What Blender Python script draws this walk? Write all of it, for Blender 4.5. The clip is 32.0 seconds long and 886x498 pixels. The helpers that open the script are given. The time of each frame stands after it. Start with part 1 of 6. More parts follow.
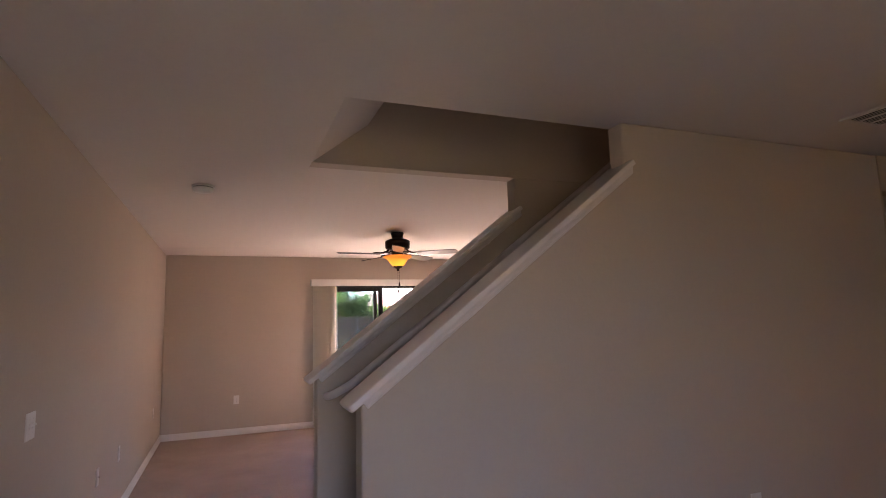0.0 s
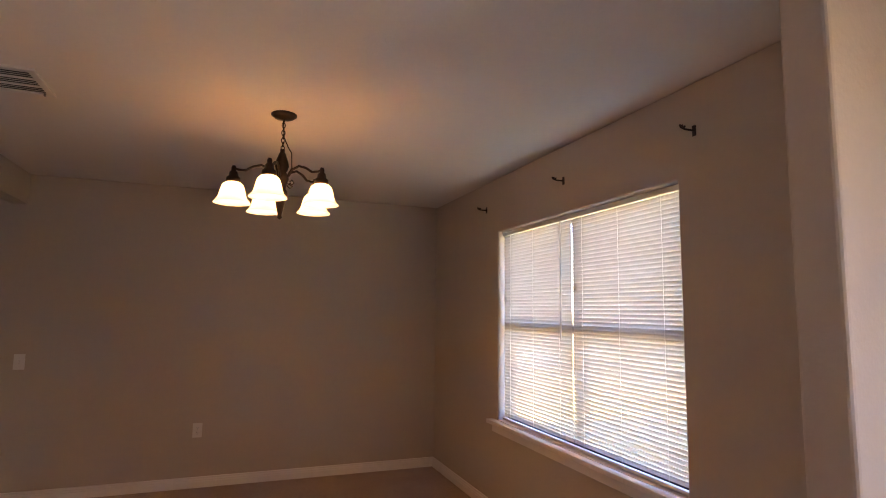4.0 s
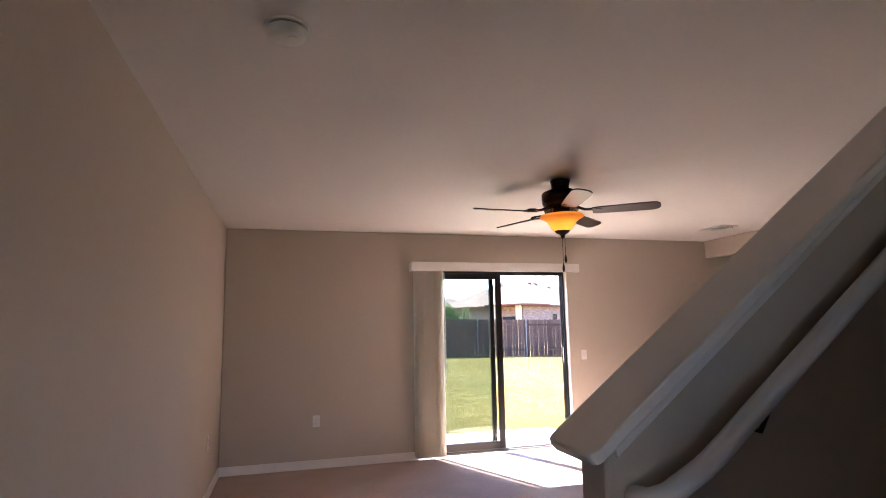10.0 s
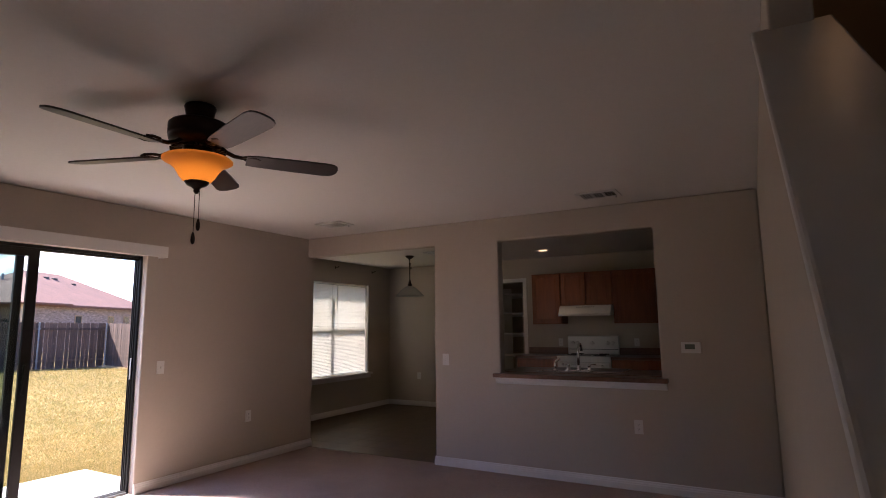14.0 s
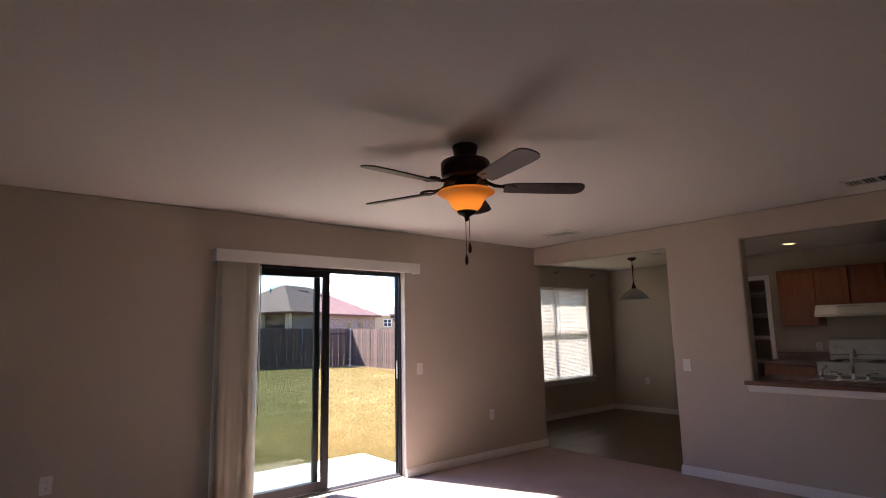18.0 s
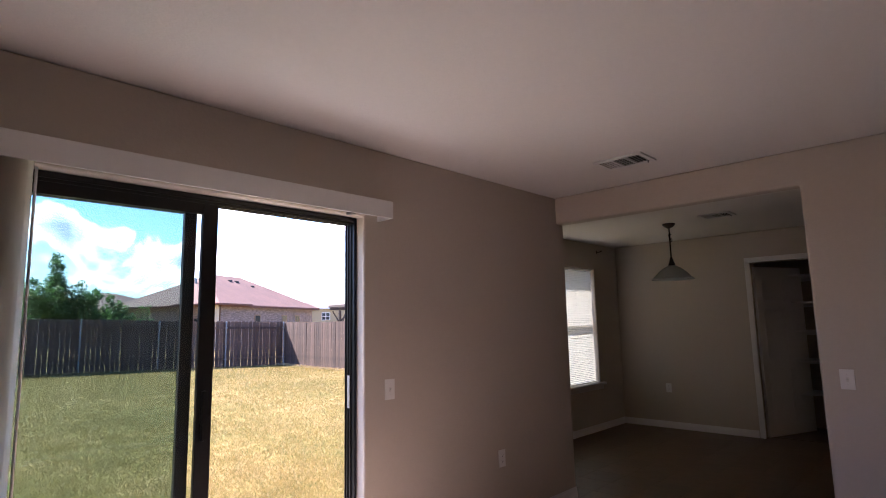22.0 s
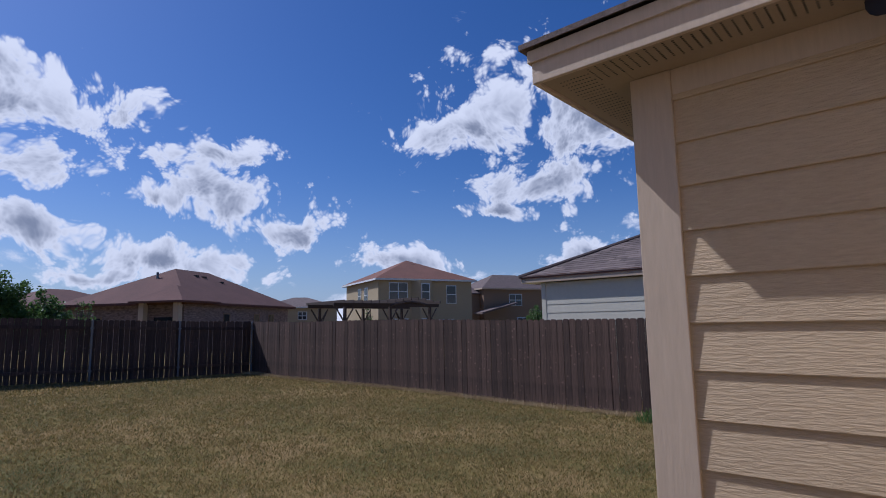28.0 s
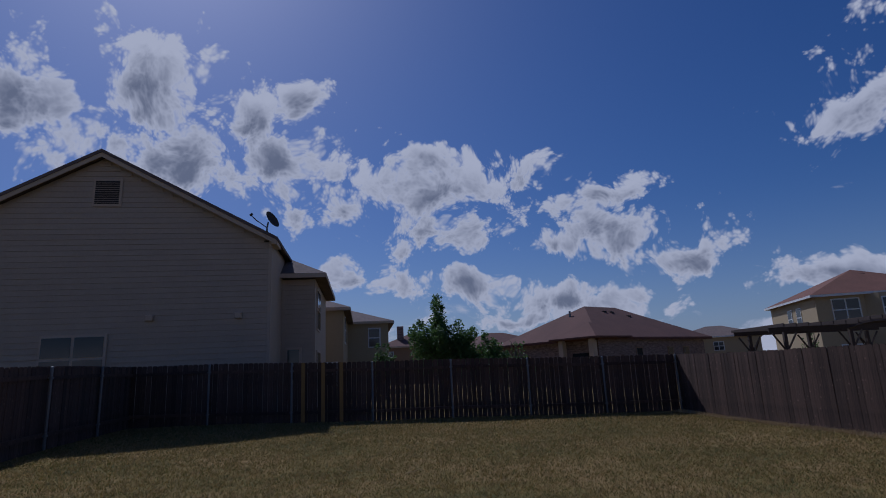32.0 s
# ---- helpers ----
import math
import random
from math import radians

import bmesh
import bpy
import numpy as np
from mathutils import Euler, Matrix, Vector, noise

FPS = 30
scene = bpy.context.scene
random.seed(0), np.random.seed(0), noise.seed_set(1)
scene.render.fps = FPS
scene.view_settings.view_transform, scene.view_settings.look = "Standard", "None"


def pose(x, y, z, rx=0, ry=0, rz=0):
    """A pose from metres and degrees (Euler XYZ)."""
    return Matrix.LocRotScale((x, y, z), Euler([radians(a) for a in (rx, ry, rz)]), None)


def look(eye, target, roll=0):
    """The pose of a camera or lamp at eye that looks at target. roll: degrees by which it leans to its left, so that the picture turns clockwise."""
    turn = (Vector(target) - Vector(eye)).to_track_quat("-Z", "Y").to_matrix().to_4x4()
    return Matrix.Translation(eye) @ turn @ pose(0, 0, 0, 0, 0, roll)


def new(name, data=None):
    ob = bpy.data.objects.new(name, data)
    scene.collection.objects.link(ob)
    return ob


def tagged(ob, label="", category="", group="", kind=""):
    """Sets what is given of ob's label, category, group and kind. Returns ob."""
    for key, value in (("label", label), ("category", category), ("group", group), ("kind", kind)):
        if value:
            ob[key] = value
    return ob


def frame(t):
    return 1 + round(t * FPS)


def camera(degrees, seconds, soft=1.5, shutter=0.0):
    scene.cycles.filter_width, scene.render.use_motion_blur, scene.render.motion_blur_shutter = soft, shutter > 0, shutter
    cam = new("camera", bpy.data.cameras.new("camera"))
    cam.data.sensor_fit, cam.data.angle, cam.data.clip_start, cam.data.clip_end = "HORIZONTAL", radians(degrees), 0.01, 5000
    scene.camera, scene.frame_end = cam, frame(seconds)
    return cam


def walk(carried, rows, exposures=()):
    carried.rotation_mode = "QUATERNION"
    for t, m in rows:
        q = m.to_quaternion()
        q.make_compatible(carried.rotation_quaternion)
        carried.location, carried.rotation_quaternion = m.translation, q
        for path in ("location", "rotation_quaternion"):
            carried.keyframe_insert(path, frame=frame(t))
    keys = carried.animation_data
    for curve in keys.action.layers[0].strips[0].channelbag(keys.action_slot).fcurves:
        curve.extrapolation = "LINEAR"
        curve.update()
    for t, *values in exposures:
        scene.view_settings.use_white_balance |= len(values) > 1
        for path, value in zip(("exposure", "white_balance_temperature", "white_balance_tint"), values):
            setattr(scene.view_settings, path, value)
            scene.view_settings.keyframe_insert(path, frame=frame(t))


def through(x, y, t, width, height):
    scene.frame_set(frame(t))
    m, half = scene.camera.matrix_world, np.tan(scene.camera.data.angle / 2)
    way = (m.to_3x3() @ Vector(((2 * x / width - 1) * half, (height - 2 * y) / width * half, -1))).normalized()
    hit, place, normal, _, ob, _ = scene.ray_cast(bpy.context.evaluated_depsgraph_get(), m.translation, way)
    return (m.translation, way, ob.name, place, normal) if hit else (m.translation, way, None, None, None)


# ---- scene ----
cam = camera(77.7, 32.0, soft=1.0, shutter=0.0)
PATH = [
    (0, (0.787, -8.324, 1.43), (1.514, -6.479, 1.692), -1.6),
    (0.5, (0.784, -8.325, 1.395), (1.805, -6.625, 1.659), -1.2),
    (1, (0.892, -8.249, 1.386), (2.212, -6.77, 1.643), -1.0),
    (1.5, (1.074, -8.143, 1.425), (2.69, -6.989, 1.662), -0.3),
    (2, (1.14, -7.981, 1.411), (2.999, -7.281, 1.645), -0.5),
    (2.5, (1.141, -7.844, 1.408), (3.124, -7.728, 1.638), -0.0),
    (3, (1.079, -7.759, 1.420), (3.018, -8.194, 1.645), 0.5),
    (3.5, (1.101, -7.693, 1.426), (2.96, -8.396, 1.649), 0.8),
    (5.5, (0.698, -7.385, 1.392), (2.578, -8.023, 1.637), 0.6),
    (6, (0.655, -7.334, 1.371), (2.639, -7.351, 1.626), -0.3),
    (6.5, (0.643, -7.342, 1.378), (2.541, -6.764, 1.636), -0.9),
    (7, (0.567, -7.298, 1.347), (2.232, -6.222, 1.617), -1.1),
    (7.5, (0.522, -7.19, 1.351), (1.864, -5.733, 1.627), -1.0),
    (8, (0.497, -6.967, 1.37), (1.631, -5.343, 1.646), -1.1),
    (8.5, (0.494, -6.726, 1.374), (1.589, -5.076, 1.65), -1.0),
    (9, (0.584, -6.479, 1.388), (1.481, -4.712, 1.659), -1.4),
    (9.5, (0.656, -6.233, 1.39), (1.278, -4.353, 1.667), -1.2),
    (10, (0.635, -6.023, 1.376), (1.172, -4.117, 1.658), -1.1),
    (10.5, (0.557, -5.757, 1.346), (1.169, -3.875, 1.632), -0.8),
    (11, (0.634, -5.502, 1.326), (1.296, -3.636, 1.611), -0.9),
    (11.5, (0.704, -5.285, 1.326), (1.375, -3.423, 1.61), -1.0),
    (12, (0.725, -5.057, 1.34), (1.502, -3.234, 1.615), -0.9),
    (12.5, (0.782, -4.919, 1.322), (1.961, -3.327, 1.594), -0.6),
    (13, (0.911, -4.803, 1.343), (2.404, -3.501, 1.615), -0.6),
    (13.5, (0.925, -4.703, 1.353), (2.647, -3.724, 1.627), -0.2),
    (15.5, (0.599, -4.907, 1.387), (2.333, -3.951, 1.67), -1.1),
    (16, (0.542, -5.009, 1.382), (2.077, -3.759, 1.669), -1.3),
    (16.5, (0.529, -5.021, 1.36), (1.92, -3.614, 1.656), -1.3),
    (17, (0.52, -4.973, 1.366), (1.814, -3.477, 1.663), -1.3),
    (17.5, (0.514, -4.834, 1.383), (1.769, -3.306, 1.68), -1.3),
    (18, (0.52, -4.654, 1.397), (1.79, -3.137, 1.694), -1.2),
    (18.5, (0.619, -4.491, 1.378), (1.946, -3.022, 1.667), -1.1),
    (19, (0.853, -4.296, 1.373), (2.173, -2.821, 1.662), -1.3),
    (19.5, (1.019, -4.093, 1.368), (2.314, -2.594, 1.649), -1.3),
    (20, (1.165, -3.768, 1.386), (2.493, -2.299, 1.667), -1.4),
    (20.5, (1.392, -3.437, 1.374), (2.763, -2.009, 1.652), -1.3),
    (21, (1.603, -3.124, 1.403), (2.981, -1.7, 1.674), -1.4),
    (21.5, (1.727, -2.793, 1.405), (3.131, -1.395, 1.676), -1.3),
    (22, (1.927, -2.507, 1.388), (3.356, -1.136, 1.659), -1.2),
    (22.5, (2.152, -2.235, 1.399), (3.546, -0.826, 1.666), -1.2),
    (23, (2.34, -1.923, 1.4), (3.726, -0.506, 1.67), -1.2),
    (23.5, (2.589, -1.618, 1.384), (3.976, -0.203, 1.654), -1.3),
    (24, (2.829, -1.315, 1.4), (4.094, 0.21, 1.671), -1.5),
    (24.5, (3.035, -0.93, 1.417), (4.243, 0.64, 1.692), -1.9),
    (25, (3.215, -0.64, 1.415), (4.393, 0.953, 1.689), -2.5),
    (25.5, (3.29, -0.43, 1.42), (4.28, 1.284, 1.701), -2.1),
    (26.3, (3.48, -0.06, 1.425), (4.52, 1.63, 1.695), -1.9),
    (26.9, (3.68, 0.2, 1.44), (4.74, 1.86, 1.71), -1.7),
    (27.5, (3.994, 0.499, 1.455), (5.103, 2.14, 1.733), -1.4),
    (28, (4.011, 0.648, 1.432), (5.495, 1.961, 1.702), -1.0),
    (28.5, (4.004, 0.795, 1.455), (5.67, 1.87, 1.714), -1.1),
    (29, (4.04, 0.932, 1.46), (5.695, 2.024, 1.715), -1.5),
    (29.5, (4.146, 1.088, 1.446), (5.413, 2.611, 1.719), -1.7),
    (30, (4.207, 1.249, 1.432), (5.207, 2.959, 1.713), -2.0),
    (30.5, (4.23, 1.399, 1.429), (5.176, 3.138, 1.714), -2.2),
    (31, (4.219, 1.559, 1.422), (4.983, 3.384, 1.715), -2.4),
    (31.5, (4.217, 1.652, 1.43), (4.733, 3.554, 1.77), -2.6),
    (32, (4.15, 1.729, 1.446), (4.444, 3.659, 1.878), -2.7),
]
EXPOSE = [(0, 4.4, 6700, 28), (1, 4.75, 6700, 28), (3, 5.5, 7400, 31), (6, 5.55, 7300, 31), (7, 6.05, 6400, 21), (8, 5.5, 6000, 15), (9, 5, 6000, 15), (10, 4.18, 6100, 18), (11, 3.48, 6100, 19), (12, 3.05, 6100, 19),
          (13, 2.65, 6000, 20), (14, 2.8, 6000, 20), (15.5, 4.3, 6000, 19), (16, 4.15, 6000, 18), (17, 3.55, 6000, 19), (18, 2.95, 6000, 20), (19, 2.48, 6000, 20), (20, 2.23, 5900, 20), (21, 2.85, 5800, 20), (22, 2.7, 5700, 20), (23, 2.7, 5600, 20), (24.5, 2, 5500, 19),
          (25, 1.6, 5500, 19), (25.5, 1.35, 5500, 19), (27.5, -0.25, 5250, 19), (28.5, -0.42, 5200, 19), (30, -0.72, 5200, 19), (31, -1, 5200, 19), (32, -1.25, 5150, 20)]
walk(cam, [(t, look(eye, target, roll)) for t, eye, target, roll in PATH], EXPOSE)

# ---- world and sun ----
SUN_EL, SUN_X, SUN_Y = 50.0, -0.388, 0.922


def node(nt, kind, **vals):
    n = nt.nodes.new(kind)
    for k, v in vals.items():
        if k in n.inputs:
            n.inputs[k].default_value = v
    return n


# cumulus clouds of the backdrop: bearing, height over the horizon, half width, half height, in radians
CLOUDS = [(-0.126, 0.372, 0.09, 0.064), (-0.187, 0.44, 0.063, 0.052), (-0.102, 0.476, 0.038, 0.034), (0.143, 0.325, 0.131, 0.061),
          (0.114, 0.369, 0.06, 0.041), (-0.043, 0.297, 0.075, 0.039), (0.135, 0.249, 0.106, 0.043), (0.324, 0.35, 0.044, 0.031),
          (0.438, 0.281, 0.084, 0.03), (0.45, 0.223, 0.094, 0.043), (0.356, 0.201, 0.061, 0.022), (0.587, 0.176, 0.091, 0.036),
          (-0.01, 0.163, 0.089, 0.027), (0.183, 0.144, 0.089, 0.027), (0.359, 0.112, 0.141, 0.03), (0.269, 0.084, 0.097, 0.018),
          (0.761, 0.114, 0.072, 0.026), (1.098, 0.378, 0.174, 0.091), (0.908, 0.338, 0.135, 0.047), (1.036, 0.256, 0.101, 0.036),
          (0.977, 0.202, 0.048, 0.013), (1.104, 0.127, 0.077, 0.032), (-0.30, 0.36, 0.10, 0.06), (-0.36, 0.46, 0.12, 0.07), (-0.56, 0.42, 0.10, 0.10)]


def build_world():
    w = bpy.data.worlds.new("world")
    w.use_nodes = True
    scene.world = w
    nt = w.node_tree
    nt.nodes.clear()
    L = nt.links.new

    def math_node(op, a, b=None, c=None, clamp=False):
        n = nt.nodes.new("ShaderNodeMath")
        n.operation, n.use_clamp = op, clamp
        for i, v in enumerate((a, b, c)):
            if v is None:
                continue
            if isinstance(v, (int, float)):
                n.inputs[i].default_value = v
            else:
                L(v, n.inputs[i])
        return n.outputs[0]

    sky = nt.nodes.new("ShaderNodeTexSky")
    sky.sky_type, sky.sun_disc = "NISHITA", False
    sky.sun_elevation = radians(SUN_EL)
    sky.sun_rotation = math.atan2(SUN_X, SUN_Y)
    sky.dust_density, sky.ozone_density, sky.air_density = 0.9, 4.0, 1.0
    tc = nt.nodes.new("ShaderNodeTexCoord")
    # bend the direction a little, so that no outline is an even curve
    gen = tc.outputs["Generated"]

    def field(kind, scale, **vals):
        n = node(nt, kind, Scale=scale, **vals)
        L(gen, n.inputs["Vector"])
        return n

    nz = field("ShaderNodeTexNoise", 6.0, Detail=3.0, Roughness=0.5)
    sub = nt.nodes.new("ShaderNodeVectorMath")
    sub.operation = "MULTIPLY_ADD"
    L(nz.outputs["Color"], sub.inputs[0])
    sub.inputs[1].default_value, sub.inputs[2].default_value = (0.10, 0.10, 0.10), (-0.05, -0.05, -0.05)
    ad = nt.nodes.new("ShaderNodeVectorMath")
    L(gen, ad.inputs[0])
    L(sub.outputs[0], ad.inputs[1])
    nm = nt.nodes.new("ShaderNodeVectorMath")
    nm.operation = "NORMALIZE"
    L(ad.outputs[0], nm.inputs[0])
    sp = nt.nodes.new("ShaderNodeSeparateXYZ")
    L(nm.outputs[0], sp.inputs[0])
    az = math_node("ARCTAN2", sp.outputs[0], sp.outputs[1])
    el = math_node("ARCSINE", sp.outputs[2])
    body, lower = None, None
    for a0, e0, hw, hh in [(a, e, w * 1.5, h * 1.5) for a, e, w, h in CLOUDS]:
        dx = math_node("MULTIPLY", math_node("SUBTRACT", az, a0), 1 / hw)
        dy = math_node("MULTIPLY", math_node("SUBTRACT", el, e0), 1 / hh)
        r2 = math_node("ADD", math_node("MULTIPLY", dx, dx), math_node("MULTIPLY", dy, dy))
        d = math_node("SUBTRACT", 1.0, math_node("SQRT", r2))
        under = math_node("SUBTRACT", math_node("MULTIPLY", d, 1.0), math_node("MULTIPLY", dy, 0.75))
        body = d if body is None else math_node("MAXIMUM", body, d)
        lower = under if lower is None else math_node("MAXIMUM", lower, under)
    # billows at several sizes, and the same a little nearer the sun to tell lit from shaded sides
    def billow(shift):
        at = nt.nodes.new("ShaderNodeVectorMath")
        L(nm.outputs[0], at.inputs[0])
        at.inputs[1].default_value = shift
        puff = node(nt, "ShaderNodeTexVoronoi", Scale=14.0, Detail=3.0, Roughness=0.62, Lacunarity=2.4, Smoothness=0.55)
        puff.feature = "SMOOTH_F1"
        puff.inputs["Smoothness"].default_value = 0.55
        rag = node(nt, "ShaderNodeTexNoise", Scale=11.0, Detail=8.0, Roughness=0.58)
        for q in (puff, rag):
            L(at.outputs[0], q.inputs["Vector"])
        return math_node("ADD", math_node("MULTIPLY", math_node("SUBTRACT", 0.71, puff.outputs["Distance"]), 1.15), math_node("MULTIPLY", math_node("SUBTRACT", rag.outputs["Fac"], 0.5), 1.2))

    bump_ = billow((0.0, 0.0, 0.0))
    sunward = billow((-0.007, 0.0, 0.013))
    # scattered far clouds, thicker toward the horizon
    pl = nt.nodes.new("ShaderNodeVectorMath")
    pl.operation = "MULTIPLY"
    L(ad.outputs[0], pl.inputs[0])
    pl.inputs[1].default_value = (1.0, 1.0, 2.6)
    far = node(nt, "ShaderNodeTexNoise", Scale=6.5, Detail=9.0, Roughness=0.58)
    L(pl.outputs[0], far.inputs["Vector"])
    low = math_node("SUBTRACT", 0.24, math_node("MULTIPLY", math_node("ABSOLUTE", el), 1.15), clamp=True)
    farc = math_node("SUBTRACT", math_node("MULTIPLY", math_node("ADD", math_node("SUBTRACT", far.outputs["Fac"], 0.66), low), 3.2), 0.3)
    thick = math_node("MAXIMUM", math_node("ADD", body, bump_), farc)
    cover = nt.nodes.new("ShaderNodeMapRange")
    cover.interpolation_type = "SMOOTHSTEP"
    L(thick, cover.inputs["Value"])
    cover.inputs["From Min"].default_value, cover.inputs["From Max"].default_value = -0.24, 0.14
    shade = nt.nodes.new("ShaderNodeMapRange")
    shade.interpolation_type = "SMOOTHSTEP"
    relief = math_node("MULTIPLY", math_node("SUBTRACT", sunward, bump_), 0.6)
    L(math_node("ADD", math_node("ADD", math_node("MULTIPLY", lower, 1.05), math_node("MULTIPLY", bump_, 0.2)), relief), shade.inputs["Value"])
    shade.inputs["From Min"].default_value, shade.inputs["From Max"].default_value = -0.15, 0.95
    inner = nt.nodes.new("ShaderNodeMapRange")
    inner.interpolation_type = "SMOOTHSTEP"
    L(thick, inner.inputs["Value"])
    inner.inputs["From Min"].default_value, inner.inputs["From Max"].default_value = -0.1, 0.85
    tone = nt.nodes.new("ShaderNodeMix")
    tone.data_type = "RGBA"
    L(math_node("MULTIPLY", shade.outputs[0], inner.outputs[0]), tone.inputs["Factor"])
    tone.inputs[6].default_value = (9.6, 9.4, 9.1, 1)
    tone.inputs[7].default_value = (3.0, 3.2, 3.7, 1)
    deep = nt.nodes.new("ShaderNodeHueSaturation")
    deep.inputs["Hue"].default_value, deep.inputs["Saturation"].default_value, deep.inputs["Value"].default_value = 0.508, 1.24, 0.93
    L(sky.outputs[0], deep.inputs["Color"])
    sp2 = nt.nodes.new("ShaderNodeSeparateXYZ")
    L(gen, sp2.inputs[0])
    near = math_node("SUBTRACT", 1.0, math_node("MULTIPLY", math_node("ABSOLUTE", sp2.outputs[2]), 3.4), clamp=True)
    haze = nt.nodes.new("ShaderNodeMix")
    haze.data_type = "RGBA"
    L(math_node("MULTIPLY", math_node("MULTIPLY", near, near), 0.6), haze.inputs["Factor"])
    L(deep.outputs[0], haze.inputs[6])
    haze.inputs[7].default_value = (4.6, 5.6, 7.2, 1)
    mix = nt.nodes.new("ShaderNodeMix")
    mix.data_type = "RGBA"
    L(math_node("MULTIPLY", cover.outputs[0], 0.97), mix.inputs["Factor"])
    L(haze.outputs[2], mix.inputs[6])
    L(tone.outputs[2], mix.inputs[7])
    bg = nt.nodes.new("ShaderNodeBackground")
    bg.inputs["Strength"].default_value = SKY
    out = nt.nodes.new("ShaderNodeOutputWorld")
    L(mix.outputs[2], bg.inputs["Color"])
    L(bg.outputs[0], out.inputs["Surface"])


SKY = 0.1
DAY_SLIDER, DAY_DINING, DAY_DINETTE, DAY_UNSEEN_ENTRY = 0.1, 0.015, 0.12, 0.25
build_world()
sun = new("sun", bpy.data.lights.new("sun", "SUN"))
sun.data.energy, sun.data.angle, sun.data.color = 4.4, radians(0.53), (1.0, 0.945, 0.83)
_h = math.cos(radians(SUN_EL))
sun.matrix_world = look((0, 0, 0), (-SUN_X * _h, -SUN_Y * _h, -math.sin(radians(SUN_EL)))) 
sun.location = (0, 30, 40)

# ---- materials ----


def material(name, color, rough=0.6, metal=0.0, grain=0.0, grain_scale=60.0, bump=0.0, bump_scale=120.0, stain=0.0, stain_scale=1.5,
             per_piece=0.0, emit=None, emit_strength=0.0, spec=0.5, stretch=(1, 1, 1), bump_dist=0.004, coat=0.0, knots=0.0):
    m = bpy.data.materials.new(name)
    m.use_nodes = True
    nt = m.node_tree
    L = nt.links.new
    b = nt.nodes["Principled BSDF"]
    b.inputs["Roughness"].default_value = rough
    b.inputs["Metallic"].default_value = metal
    b.inputs["Specular IOR Level"].default_value = spec
    b.inputs["Coat Weight"].default_value = coat
    tc = nt.nodes.new("ShaderNodeTexCoord")
    mp = nt.nodes.new("ShaderNodeMapping")
    mp.inputs["Scale"].default_value = stretch
    L(tc.outputs["Object"], mp.inputs["Vector"])
    col = None
    base = nt.nodes.new("ShaderNodeRGB")
    base.outputs[0].default_value = (*color, 1)
    col = base.outputs[0]

    def vary(col, fac_socket, amount, centre=0.5):
        mr = nt.nodes.new("ShaderNodeMapRange")
        mr.inputs["From Min"].default_value = 0.25
        mr.inputs["From Max"].default_value = 0.75
        mr.inputs["To Min"].default_value = 1 - amount
        mr.inputs["To Max"].default_value = 1 + amount
        L(fac_socket, mr.inputs["Value"])
        mx = nt.nodes.new("ShaderNodeVectorMath")
        mx.operation = "SCALE"
        L(col, mx.inputs[0])
        L(mr.outputs[0], mx.inputs["Scale"])
        return mx.outputs[0]

    if grain:
        n = node(nt, "ShaderNodeTexNoise", Scale=grain_scale, Detail=6.0, Roughness=0.65)
        L(mp.outputs[0], n.inputs["Vector"])
        col = vary(col, n.outputs["Fac"], grain)
    if stain:
        n = node(nt, "ShaderNodeTexNoise", Scale=stain_scale, Detail=4.0, Roughness=0.55)
        L(mp.outputs[0], n.inputs["Vector"])
        col = vary(col, n.outputs["Fac"], stain)
    if per_piece:
        oi = nt.nodes.new("ShaderNodeObjectInfo")
        mr = nt.nodes.new("ShaderNodeMapRange")
        mr.inputs["To Min"].default_value, mr.inputs["To Max"].default_value = 1 - per_piece, 1 + per_piece
        L(oi.outputs["Random"], mr.inputs["Value"])
        mx = nt.nodes.new("ShaderNodeVectorMath")
        mx.operation = "SCALE"
        L(col, mx.inputs[0])
        L(mr.outputs[0], mx.inputs["Scale"])
        col = mx.outputs[0]
    if knots:
        v = node(nt, "ShaderNodeTexVoronoi", Scale=7.0)
        oi2 = nt.nodes.new("ShaderNodeObjectInfo")
        sh = nt.nodes.new("ShaderNodeVectorMath")
        sh.operation = "MULTIPLY_ADD"
        L(oi2.outputs["Random"], sh.inputs[0])
        sh.inputs[1].default_value = (30.0, 17.0, 23.0)
        L(tc.outputs["Object"], sh.inputs[2])
        L(sh.outputs[0], v.inputs["Vector"])
        mr = nt.nodes.new("ShaderNodeMapRange")
        mr.inputs["From Min"].default_value, mr.inputs["From Max"].default_value = 0.10, 0.19
        mr.inputs["To Min"].default_value, mr.inputs["To Max"].default_value = 1 + knots, 1.0
        L(v.outputs["Distance"], mr.inputs["Value"])
        mx = nt.nodes.new("ShaderNodeVectorMath")
        mx.operation = "SCALE"
        L(col, mx.inputs[0])
        L(mr.outputs[0], mx.inputs["Scale"])
        col = mx.outputs[0]
    L(col, b.inputs["Base Color"])
    if bump:
        n = node(nt, "ShaderNodeTexNoise", Scale=bump_scale, Detail=5.0, Roughness=0.6)
        L(mp.outputs[0], n.inputs["Vector"])
        bp = nt.nodes.new("ShaderNodeBump")
        bp.inputs["Strength"].default_value = bump
        bp.inputs["Distance"].default_value = bump_dist
        L(n.outputs["Fac"], bp.inputs["Height"])
        L(bp.outputs[0], b.inputs["Normal"])
    if emit:
        b.inputs["Emission Color"].default_value = (*emit, 1)
        b.inputs["Emission Strength"].default_value = emit_strength
    return m


